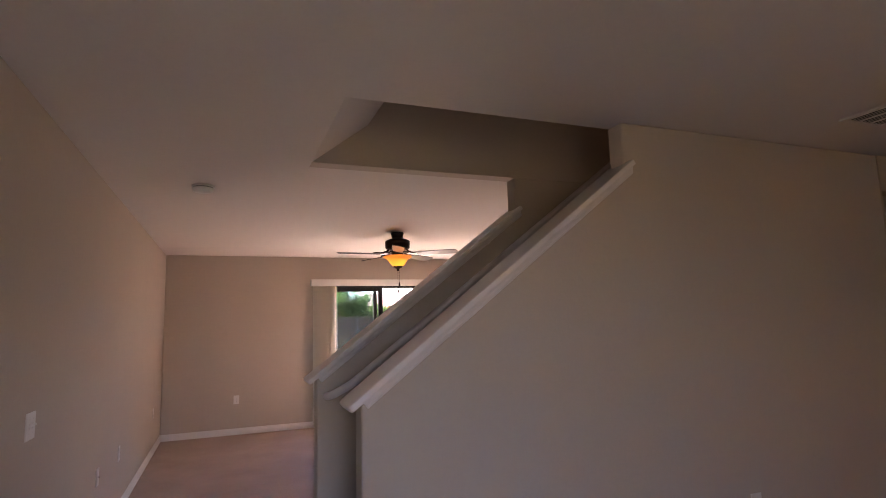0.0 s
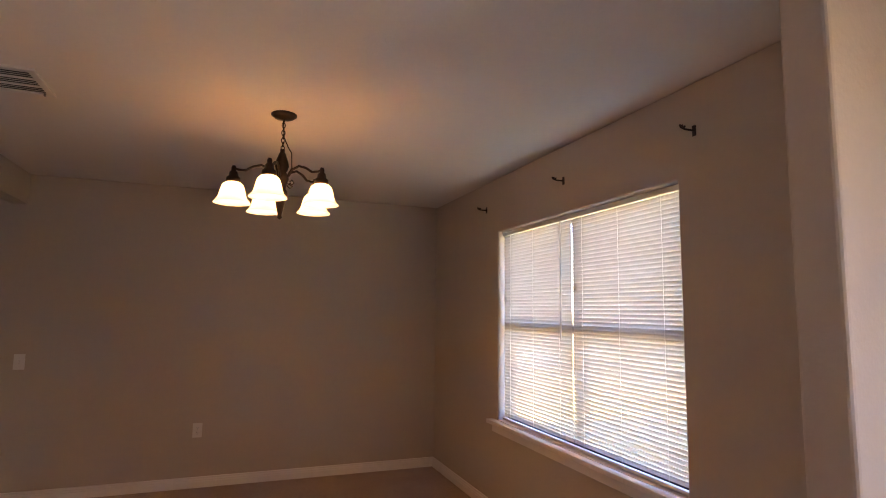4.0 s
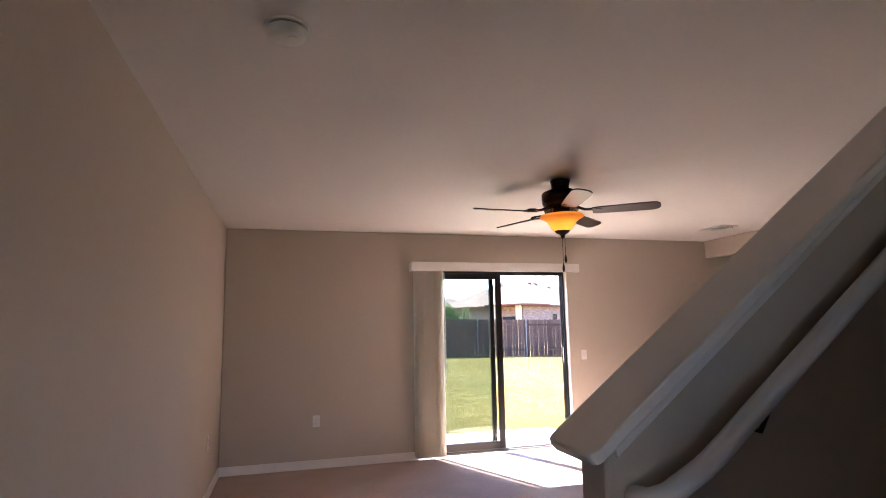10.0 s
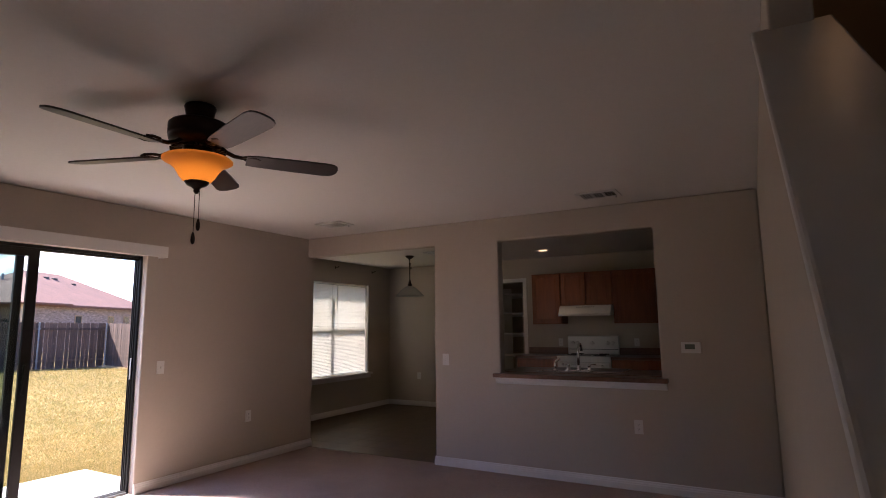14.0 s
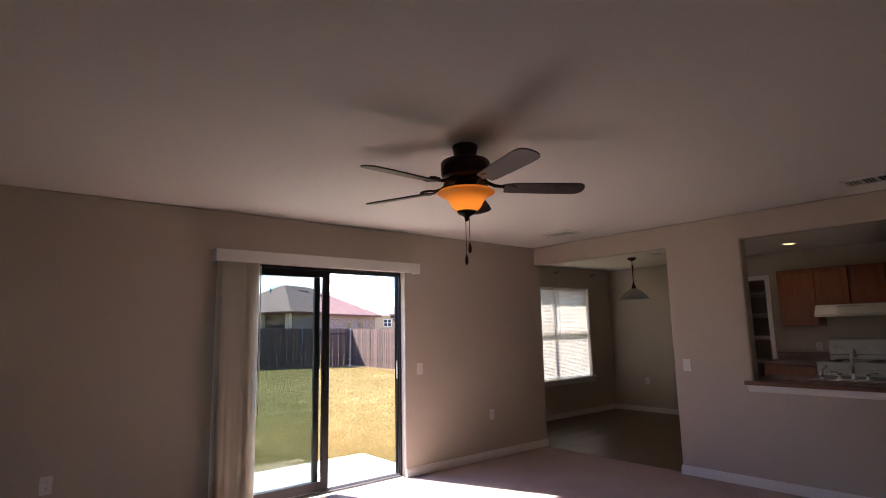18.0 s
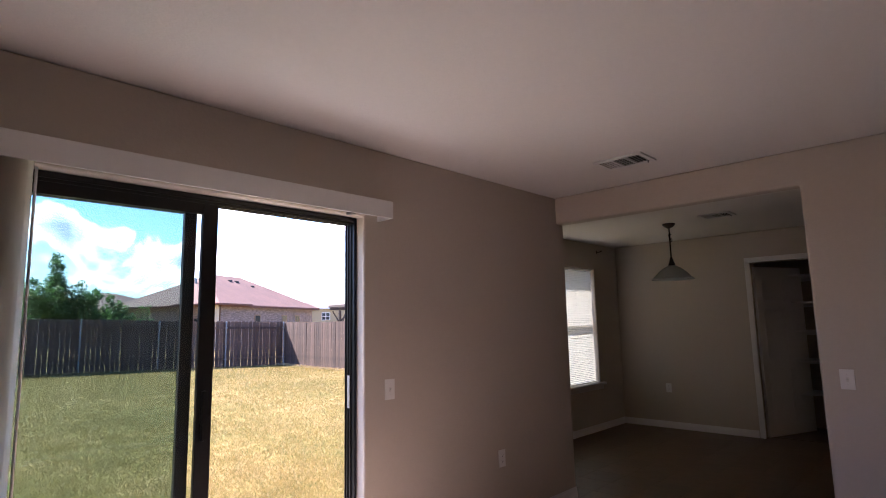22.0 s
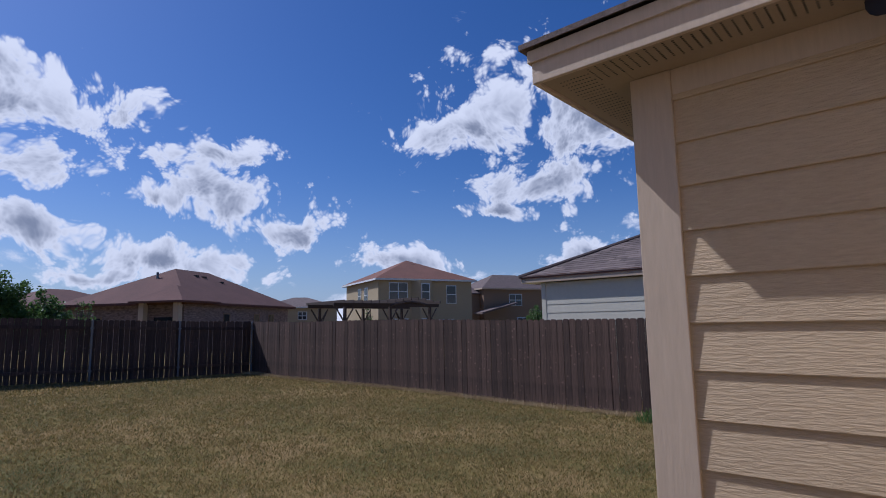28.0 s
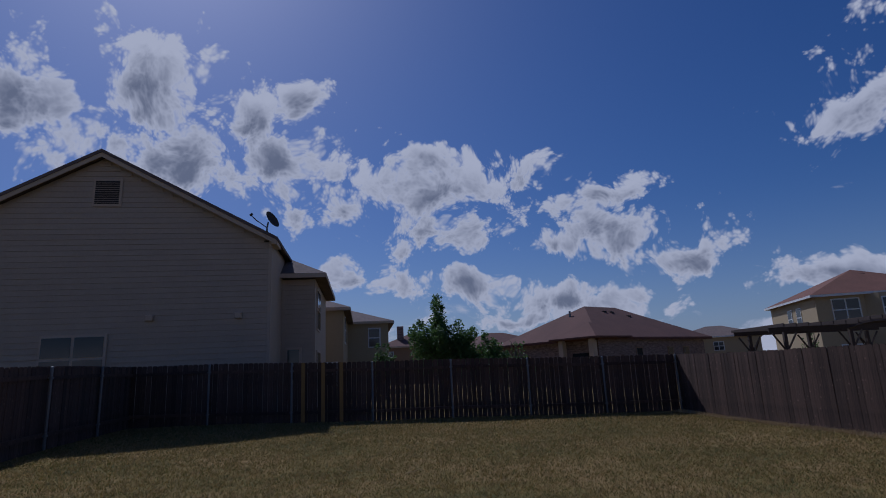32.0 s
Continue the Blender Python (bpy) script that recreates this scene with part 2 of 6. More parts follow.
def glass_material(name, tint=(0.9, 0.95, 0.93), gloss=0.08):
    m = bpy.data.materials.new(name)
    m.use_nodes = True
    nt = m.node_tree
    nt.nodes.clear()
    L = nt.links.new
    tr = node(nt, "ShaderNodeBsdfTransparent")
    tr.inputs[0].default_value = (*tint, 1)
    gl = node(nt, "ShaderNodeBsdfGlossy", Roughness=0.02)
    lw = node(nt, "ShaderNodeLayerWeight", Blend=0.5)
    pw = nt.nodes.new("ShaderNodeMath")
    pw.operation = "POWER"
    L(lw.outputs["Facing"], pw.inputs[0])
    pw.inputs[1].default_value = 4.0
    fr = nt.nodes.new("ShaderNodeMath")
    fr.operation = "MULTIPLY_ADD"
    L(pw.outputs[0], fr.inputs[0])
    fr.inputs[1].default_value, fr.inputs[2].default_value = 0.5, gloss * 0.35
    mx = nt.nodes.new("ShaderNodeMixShader")
    out = nt.nodes.new("ShaderNodeOutputMaterial")
    L(fr.outputs[0], mx.inputs[0])
    L(tr.outputs[0], mx.inputs[1])
    L(gl.outputs[0], mx.inputs[2])
    L(mx.outputs[0], out.inputs["Surface"])
    return m


def translucent_material(name, color, rough=0.5, through=0.5, emit=None, emit_strength=0.0):
    m = bpy.data.materials.new(name)
    m.use_nodes = True
    nt = m.node_tree
    nt.nodes.clear()
    L = nt.links.new
    d = node(nt, "ShaderNodeBsdfPrincipled", Roughness=rough)
    d.inputs["Base Color"].default_value = (*color, 1)
    if emit:
        d.inputs["Emission Color"].default_value = (*emit, 1)
        d.inputs["Emission Strength"].default_value = emit_strength
    t = node(nt, "ShaderNodeBsdfTranslucent")
    t.inputs[0].default_value = (*color, 1)
    mx = nt.nodes.new("ShaderNodeMixShader")
    mx.inputs[0].default_value = through
    out = nt.nodes.new("ShaderNodeOutputMaterial")
    L(d.outputs[0], mx.inputs[1])
    L(t.outputs[0], mx.inputs[2])
    L(mx.outputs[0], out.inputs["Surface"])
    return m


M = {}
M["wall"] = material("wall_paint", (0.52, 0.45, 0.375), 0.75, grain=0.02, grain_scale=30, stain=0.02, bump=0.35, bump_scale=55, bump_dist=0.004)
M["ceiling"] = material("ceiling_paint", (0.70, 0.655, 0.61), 0.85, grain=0.02, grain_scale=40, bump=0.5, bump_scale=70, bump_dist=0.004)
M["trim"] = material("white_trim_paint", (0.78, 0.75, 0.73), 0.35, grain=0.02, grain_scale=20, stain=0.02)
M["cap"] = material("white_cap_paint", (0.76, 0.73, 0.71), 0.3, grain=0.02, grain_scale=12, stain=0.03)
M["carpet"] = material("carpet", (0.50, 0.385, 0.335), 1.0, grain=0.28, grain_scale=110, stain=0.10, stain_scale=2.2, bump=1.0, bump_scale=160, bump_dist=0.012, spec=0.1)
M["vinyl"] = material("vinyl_floor", (0.13, 0.082, 0.043), 0.42, grain=0.15, grain_scale=14, stain=0.18, stain_scale=3.0, bump=0.1, bump_scale=60, per_piece=0.10)
M["dark_frame"] = material("dark_bronze_aluminium", (0.018, 0.017, 0.018), 0.35, metal=0.4, grain=0.1, grain_scale=40)
M["bronze"] = material("oil_rubbed_bronze", (0.035, 0.022, 0.016), 0.38, metal=0.75, grain=0.25, grain_scale=25)
M["blade"] = material("dark_fan_blade", (0.05, 0.035, 0.032), 0.32, grain=0.25, grain_scale=18, stretch=(1, 8, 1))
M["amber"] = translucent_material("amber_glass", (0.85, 0.45, 0.11), 0.3, 0.7, (1.0, 0.42, 0.06), 0.006)
M["shade_lit"] = translucent_material("lit_opal_glass", (0.9, 0.85, 0.75), 0.3, 0.55, (1.0, 0.64, 0.28), 0.07)
M["shade_off"] = translucent_material("opal_glass", (0.56, 0.56, 0.54), 0.2, 0.4)
M["plastic"] = material("white_plastic", (0.74, 0.72, 0.69), 0.4, grain=0.01)
M["plastic_dark"] = material("slot_black", (0.03, 0.03, 0.03), 0.6)
M["vent"] = material("vent_enamel", (0.66, 0.63, 0.60), 0.45, grain=0.03)
M["vent_dark"] = material("duct_dark", (0.05, 0.045, 0.04), 0.9)
M["glass"] = glass_material("clear_glass", (0.93, 0.96, 0.95))
M["glass_tint"] = glass_material("screened_glass", (0.60, 0.69, 0.69), 0.2)
M["slat"] = translucent_material("blind_slat", (0.86, 0.82, 0.73), 0.45, 0.035)
M["vane"] = translucent_material("vertical_vane", (0.90, 0.86, 0.80), 0.6, 0.66)
M["oak"] = material("stained_oak", (0.25, 0.075, 0.024), 0.38, grain=0.3, grain_scale=22, stretch=(1, 1, 0.12), stain=0.1)
M["counter"] = material("brown_laminate", (0.17, 0.085, 0.055), 0.3, grain=0.45, grain_scale=90)
M["enamel"] = material("white_enamel", (0.78, 0.76, 0.73), 0.25)
M["steel"] = material("stainless_steel", (0.62, 0.62, 0.63), 0.25, metal=1.0, grain=0.05, grain_scale=80)
M["chrome"] = material("chrome", (0.8, 0.8, 0.8), 0.08, metal=1.0)
M["siding"] = material("tan_siding", (0.50, 0.365, 0.22), 0.7, grain=0.12, grain_scale=120, stretch=(1, 0.16, 1), bump=1.0, bump_scale=130, bump_dist=0.005, per_piece=0.03)
M["ext_trim"] = material("tan_trim_board", (0.52, 0.40, 0.285), 0.7, grain=0.08, grain_scale=60, stretch=(1, 1, 0.12), bump=0.5, bump_scale=70, bump_dist=0.003)
# tan lowered below the trim's: part of the eave's shade sits in this colour
M["soffit"] = material("shaded_soffit_panel", (0.33, 0.25, 0.17), 0.75, grain=0.04)
M["shingle"] = material("brown_shingle", (0.145, 0.105, 0.09), 0.9, grain=0.4, grain_scale=90, stain=0.25, stain_scale=3.0, per_piece=0.12, bump=0.4, bump_scale=120)
M["shingle_red"] = material("red_brown_shingle", (0.125, 0.055, 0.040), 0.9, grain=0.35, grain_scale=12, stain=0.15, stain_scale=0.6)
M["shingle_rust"] = material("rust_shingle", (0.19, 0.085, 0.055), 0.9, grain=0.35, grain_scale=12, stain=0.15, stain_scale=0.6)
M["fence"] = material("weathered_cedar", (0.082, 0.049, 0.035), 0.9, grain=0.6, grain_scale=10, stretch=(6, 6, 0.35), stain=0.28, stain_scale=1.2, per_piece=0.34, bump=0.5, bump_scale=25, knots=0.9)
M["fence_new"] = material("fresh_cedar", (0.36, 0.20, 0.06), 0.85, grain=0.3, grain_scale=10, stretch=(6, 6, 0.35), per_piece=0.1)
M["galv"] = material("galvanised_steel", (0.22, 0.22, 0.22), 0.5, metal=0.6, grain=0.15, grain_scale=30)
M["grass"] = material("lawn", (0.17, 0.145, 0.05), 1.0, grain=0.5, grain_scale=30, stain=0.42, stain_scale=0.7, bump=1.0, bump_scale=60, bump_dist=0.03, spec=0.1)
M["concrete"] = material("concrete", (0.42, 0.40, 0.37), 0.9, grain=0.15, grain_scale=30, stain=0.12, bump=0.3, bump_scale=80)
M["n_siding"] = material("neighbour_siding", (0.44, 0.345, 0.25), 0.75, grain=0.05, grain_scale=12, stain=0.05, per_piece=0.02)
M["cream_siding"] = material("cream_siding", (0.66, 0.60, 0.46), 0.7, grain=0.04, grain_scale=12, stain=0.04)
M["tan_far"] = material("tan_far_siding", (0.40, 0.31, 0.185), 0.8, grain=0.05, grain_scale=6)
M["brown_far"] = material("brown_far_siding", (0.27, 0.17, 0.095), 0.8, grain=0.05, grain_scale=6)
M["brick"] = material("far_brick", (0.235, 0.165, 0.14), 0.9, grain=0.75, grain_scale=3.2, stretch=(1, 1, 3.5), stain=0.25, bump=0.4, bump_scale=8)
M["win_dark"] = material("dark_window_glass", (0.02, 0.025, 0.03), 0.08)
M["white_far"] = material("white_window_frame", (0.7, 0.7, 0.68), 0.5)
M["leaf"] = translucent_material("leaf", (0.10, 0.17, 0.045), 0.5, 0.45)
M["bark"] = material("bark", (0.10, 0.075, 0.055), 0.9, grain=0.3)
M["pergola"] = material("dark_stained_timber", (0.06, 0.04, 0.032), 0.8, grain=0.3)

# ---- mesh helpers ----


def obj(name, bm, mat, parent=None, label="", smooth=False):
    me = bpy.data.meshes.new(name)
    bm.normal_update()
    bm.to_mesh(me)
    bm.free()
    if mat is not None:
        me.materials.append(M[mat] if isinstance(mat, str) else mat)
    if smooth:
        me.polygons.foreach_set("use_smooth", [True] * len(me.polygons))
    ob = new(name, me)
    if parent is not None:
        ob.parent = parent
    if label:
        ob["label"] = label
    return ob


def part(name, bm, mat, parent, label="", smooth=False):
    return obj(name, bm, mat, parent, label, smooth)


def thing(name, at, label, category, group="", kind="", rz=0.0):
    e = new(name)
    e.empty_display_size = 0.1
    e.matrix_basis = pose(*at, 0, 0, rz)
    return tagged(e, label, category, group, kind)


def box(x0, y0, z0, x1, y1, z1, bm=None, bevel=0.0):
    b = bm or bmesh.new()
    t = bmesh.new() if (bevel and bm) else b
    vs = [t.verts.new((x, y, z)) for z in (z0, z1) for x, y in ((x0, y0), (x1, y0), (x1, y1), (x0, y1))]
    for f in ((3, 2, 1, 0), (4, 5, 6, 7), (0, 1, 5, 4), (1, 2, 6, 5), (2, 3, 7, 6), (3, 0, 4, 7)):
        t.faces.new([vs[i] for i in f])
    if bevel:
        bmesh.ops.bevel(t, geom=t.edges[:], offset=bevel, segments=2, affect="EDGES", profile=0.6)
        if bm:
            me = bpy.data.meshes.new("tmp")
            t.to_mesh(me)
            t.free()
            b.from_mesh(me)
            bpy.data.meshes.remove(me)
    return b


def prism(poly, axis, a0, a1, bm=None):
    """Extrude a 2D polygon along an axis: 'x' takes (y, z), 'y' takes (x, z), 'z' takes (x, y)."""
    b = bm or bmesh.new()

    def pt(u, v, a):
        return {"x": (a, u, v), "y": (u, a, v), "z": (u, v, a)}[axis]

    lo = [b.verts.new(pt(u, v, a0)) for u, v in poly]
    hi = [b.verts.new(pt(u, v, a1)) for u, v in poly]
    n = len(poly)
    b.faces.new(lo[::-1])
    b.faces.new(hi)
    for i in range(n):
        b.faces.new((lo[i], lo[(i + 1) % n], hi[(i + 1) % n], hi[i]))
    bmesh.ops.recalc_face_normals(b, faces=b.faces[:])
    return b


def lathe(profile, segs=24, bm=None, at=(0, 0, 0), thick=0.0):
    """Turn (radius, z) pairs about the z axis."""
    b = bm or bmesh.new()
    rings = []
    for r, z in profile:
        if r < 1e-5:
            rings.append([b.verts.new((at[0], at[1], at[2] + z))])
        else:
            rings.append([b.verts.new((at[0] + r * math.cos(2 * math.pi * i / segs), at[1] + r * math.sin(2 * math.pi * i / segs), at[2] + z)) for i in range(segs)])
    for a, c in zip(rings, rings[1:]):
        for i in range(segs):
            j = (i + 1) % segs
            if len(a) == 1 and len(c) == 1:
                continue
            if len(a) == 1:
                b.faces.new((a[0], c[i], c[j]))
            elif len(c) == 1:
                b.faces.new((a[i], c[0], a[j]))
            else:
                b.faces.new((a[i], c[i], c[j], a[j]))
    bmesh.ops.recalc_face_normals(b, faces=b.faces[:])
    return b


def tube(points, r, segs=10, bm=None, caps=True):
    """A round tube along points; r is a number or one radius a point."""
    b = bm or bmesh.new()
    pts = [Vector(p) for p in points]
    rr = r if isinstance(r, (list, tuple)) else [r] * len(pts)
    rings = []
    up = None
    for i, p in enumerate(pts):
        d = (pts[min(i + 1, len(pts) - 1)] - pts[max(i - 1, 0)]).normalized()
        if up is None:
            up = Vector((0, 0, 1)) if abs(d.z) < 0.9 else Vector((1, 0, 0))
        s = d.cross(up).normalized()
        up = s.cross(d).normalized()
        rings.append([b.verts.new(p + (s * math.cos(a) + up * math.sin(a)) * rr[i]) for a in (2 * math.pi * k / segs for k in range(segs))])
    for a, c in zip(rings, rings[1:]):
        for k in range(segs):
            j = (k + 1) % segs
            b.faces.new((a[k], a[j], c[j], c[k]))
    if caps:
        b.faces.new(rings[0][::-1])
        b.faces.new(rings[-1])
    return b


def wall(name, axis, p0, p1, u0, u1, z0, z1, holes, mat="wall", bevel=0.012, label="", parent=None):
    """A wall from plane p0 to p1 along axis ('x': plane of constant x), u along the other axis; holes: (u0, u1, z0, z1) go right through."""
    us = sorted({u0, u1, *[h[0] for h in holes], *[h[1] for h in holes]})
    zs = sorted({z0, z1, *[h[2] for h in holes], *[h[3] for h in holes]})
    us = [u for u in us if u0 <= u <= u1]
    zs = [z for z in zs if z0 <= z <= z1]
    full = {}
    for i in range(len(us) - 1):
        for j in range(len(zs) - 1):
            cu, cz = (us[i] + us[i + 1]) / 2, (zs[j] + zs[j + 1]) / 2
            full[i, j] = not any(h[0] < cu < h[1] and h[2] < cz < h[3] for h in holes)
    b = bmesh.new()
    vs = {}

    def v(i, j, s):
        if (i, j, s) not in vs:
            p = p1 if s else p0
            vs[i, j, s] = b.verts.new((p, us[i], zs[j]) if axis == "x" else (us[i], p, zs[j]))
        return vs[i, j, s]

    for (i, j), f in full.items():
        if not f:
            continue
        b.faces.new((v(i, j, 0), v(i + 1, j, 0), v(i + 1, j + 1, 0), v(i, j + 1, 0)))
        b.faces.new((v(i, j, 1), v(i, j + 1, 1), v(i + 1, j + 1, 1), v(i + 1, j, 1)))
        for di, dj, a, c in ((-1, 0, (i, j), (i, j + 1)), (1, 0, (i + 1, j), (i + 1, j + 1)), (0, -1, (i, j), (i + 1, j)), (0, 1, (i, j + 1), (i + 1, j + 1))):
            if not full.get((i + di, j + dj), False):
                b.faces.new((v(*a, 0), v(*c, 0), v(*c, 1), v(*a, 1)))
    bmesh.ops.recalc_face_normals(b, faces=b.faces[:])
    bmesh.ops.dissolve_limit(b, angle_limit=0.02, verts=b.verts[:], edges=b.edges[:])
    ob = obj(name, b, mat, parent, label)
    if bevel:
        md = ob.modifiers.new("round", "BEVEL")
        md.width, md.segments, md.limit_method, md.angle_limit = bevel, 3, "ANGLE", radians(50)
        md.harden_normals = False
    return tagged(ob, label or "beige painted textured drywall", "wall", kind="structure")


def baseboard(name, a, b, inward, h=0.085, t=0.014):
    """A moulded skirting from a to b on the floor; inward: the unit way into the room."""
    a, b, n = Vector((*a, F)), Vector((*b, F)), Vector((*inward, 0))
    prof = [(0, 0), (t, 0), (t, h * 0.55), (t * 0.75, h * 0.62), (t * 0.75, h * 0.72), (t * 0.4, h * 0.82), (t * 0.4, h * 0.94), (0, h)]
    bm = bmesh.new()
    lo = [bm.verts.new(a + n * (d + 0.001) + Vector((0, 0, z + 0.002))) for d, z in prof]
    hi = [bm.verts.new(b + n * (d + 0.001) + Vector((0, 0, z + 0.002))) for d, z in prof]
    k = len(prof)
    for i in range(k - 1):
        bm.faces.new((lo[i], lo[i + 1], hi[i + 1], hi[i]))
    bm.faces.new(lo[::-1])
    bm.faces.new(hi)
    bm.faces.new((lo[0], hi[0], hi[-1], lo[-1]))
    bmesh.ops.recalc_face_normals(bm, faces=bm.faces[:])
    return tagged(obj(name, bm, "trim"), "white moulded wooden baseboard along the wall", "baseboard", kind="structure")


H = 2.44
F = -0.03
T = 0.16

# ---- shell of the house ----
XL, XD, XK = 5.93, 6.11, 9.40
SLX0, SLX1, SLZ = 2.02, 3.88, 2.02

wall("wall_left", "x", -T, 0.0, -9.62, T, F, H, [])
wall("wall_back", "y", 0.0, T, 0.0, 6.05, F, H, [(SLX0, SLX1, -1, SLZ)])
wall("wall_living_right", "x", XL, 6.05, -4.817, 0.0, F, H, [(-1.79, 1, -1, 2.21), (-4.00, -2.53, 0.86, 2.20)], bevel=0.018)
wall("wall_dinette_side", "x", 5.89, 6.05, T, 1.36, F, H, [])
wall("wall_dinette_back", "y", 1.20, 1.36, 6.05, 9.56, F, H, [(6.96, 8.76, 0.58, 2.09)])
wall("wall_kitchen_far", "x", XK, 9.56, -5.90, 1.20, F, H, [(-1.46, -0.56, -1, 2.06)])
wall("wall_kitchen_side", "y", -4.62, -4.50, 6.05, XK, F, H, [(6.75, 7.55, -1, 2.05)])
wall("wall_dining_far", "x", XD, 6.29, -9.62, -5.72, F, H, [])
# second hole: an unseen entry opening, added to let daylight onto the stair wall
wall("wall_dining_front", "y", -9.62, -9.46, 0.0, XD, F, H, [(2.95, 4.75, 0.64, 2.02), (0.48, 1.08, -1, 2.04)])
wall("wall_entry_stub", "x", 1.86, 1.98, -9.46, -8.86, F, H, [])
wall("wall_hall_end", "x", 8.0, 8.12, -5.84, -4.62, F, H, [(-5.62, -4.80, -1, 2.04)])
wall("wall_hall_side", "y", -5.84, -5.72, 6.29, 8.0, F, H, [])
wall("wall_under_stairs", "x", 4.80, 4.92, -5.982, -4.932, F, H, [])

# floors
tagged(obj("floor_carpet", box(-0.1, -9.6, -0.2, XL + 0.06, 0.0, F), "carpet"), "pinkish beige cut-pile carpet", "floor", kind="structure")
tagged(obj("floor_hall", box(XL + 0.06, -9.6, -0.2, 6.6, -4.62, F - 0.001), "carpet"), "pinkish beige carpet in the hall", "floor", kind="structure")
tagged(obj("floor_vinyl_base", box(XL + 0.06, -4.62, -0.2, 9.7, 1.22, F - 0.004), "vinyl"), "brown vinyl floor backing", "floor", kind="structure")
tagged(obj("floor_hall_vinyl", box(6.6, -5.9, -0.2, 9.7, -4.62, F - 0.002), "vinyl"), "brown vinyl floor in the hall", "floor", kind="structure")
tagged(obj("pantry_floor", box(9.56, -2.0, -0.2, 10.6, 0.2, F), "vinyl"), "brown vinyl pantry floor", "floor", kind="structure")

# ceiling: one sheet with the stairwell cut out
HX0, HX1, HY0, HY1 = 1.26, 4.93, -5.982, -4.932
WT = 0.115


def build_ceiling():
    b = bmesh.new()
    hy = HY1 + WT
    for x0, y0, x1, y1 in ((-T, -9.62, 9.7, HY0), (-T, hy, 9.7, T), (-T, HY0, HX0, hy), (HX1, HY0, 9.7, hy), (5.89, T, 9.7, 1.36)):
        box(x0, y0, H, x1, y1, H + 0.28, b)
    box(9.56, -2.2, H, 10.9, 0.4, H + 0.28, b)
    return tagged(obj("ceiling", b, "ceiling"), "off-white orange-peel textured ceiling", "ceiling", kind="structure")


build_ceiling()

# stairwell above the ceiling
def sheet(name, poly, axis, a0, a1, mat="wall", label="beige painted stairwell wall"):
    return tagged(obj(name, prism(poly, axis, a0, a1), mat), label, "wall", kind="structure")


TOP = 5.1
sheet("wall_stairwell_far", [(HX0, 2.44), (HX1, 2.44), (HX1, 2.73), (6.5, 2.73), (6.5, TOP), (HX0, TOP)], "y", HY1, HY1 + WT)
sheet("wall_stairwell_near", [(1.0, 2.722), (6.5, 2.722), (6.5, TOP), (1.0, TOP)], "y", HY0 - WT, HY0)
sheet("wall_stairwell_slope", [(HX0, 2.44), (HX0 + 0.36, 2.72), (HX0 + 0.36, TOP), (HX0, TOP)], "y", HY0, HY1, "ceiling", "white sloping stairwell soffit")
sheet("wall_stairwell_end", [(HY0, 2.722), (HY1, 2.722), (HY1, TOP), (HY0, TOP)], "x", 6.4, 6.5)
sheet("ceiling_upper", [(1.0, TOP), (6.5, TOP), (6.5, TOP + 0.1), (1.0, TOP + 0.1)], "y", HY0 - 0.12, HY1 + 0.12, "ceiling", "upper hall ceiling")
sheet("wall_pantry_back", [(-2.0, F), (0.2, F), (0.2, H), (-2.0, H)], "x", 10.5, 10.6)
sheet("wall_pantry_side_a", [(9.56, F), (10.5, F), (10.5, H), (9.56, H)], "y", -1.9, -1.8)
sheet("wall_pantry_side_b", [(9.56, F), (10.5, F), (10.5, H), (9.56, H)], "y", -0.3, -0.2)

# stair half walls with moulded caps
SLOPE = 0.76
CAP0, CAPX1 = 1.235, 2.685


def cap_z(x):
    return 1.11 + SLOPE * (x - 1.235)


def half_wall(name, y0, y1, x2):
    """A stair side wall: raked below the cap, full height past the post."""
    x0, x1 = 1.295, CAPX1
    poly = [(x0, F), (x2, F), (x2, H), (x1, H), (x1, cap_z(x1) - 0.03), (x0, cap_z(x0) - 0.03)]
    ob = obj(name, prism(poly, "y", y0, y1), "wall")
    md = ob.modifiers.new("round", "BEVEL")
    md.width, md.segments, md.limit_method, md.angle_limit = 0.012, 3, "ANGLE", radians(40)
    return tagged(ob, "beige drywall stair wall with a raked top", "wall", kind="structure")


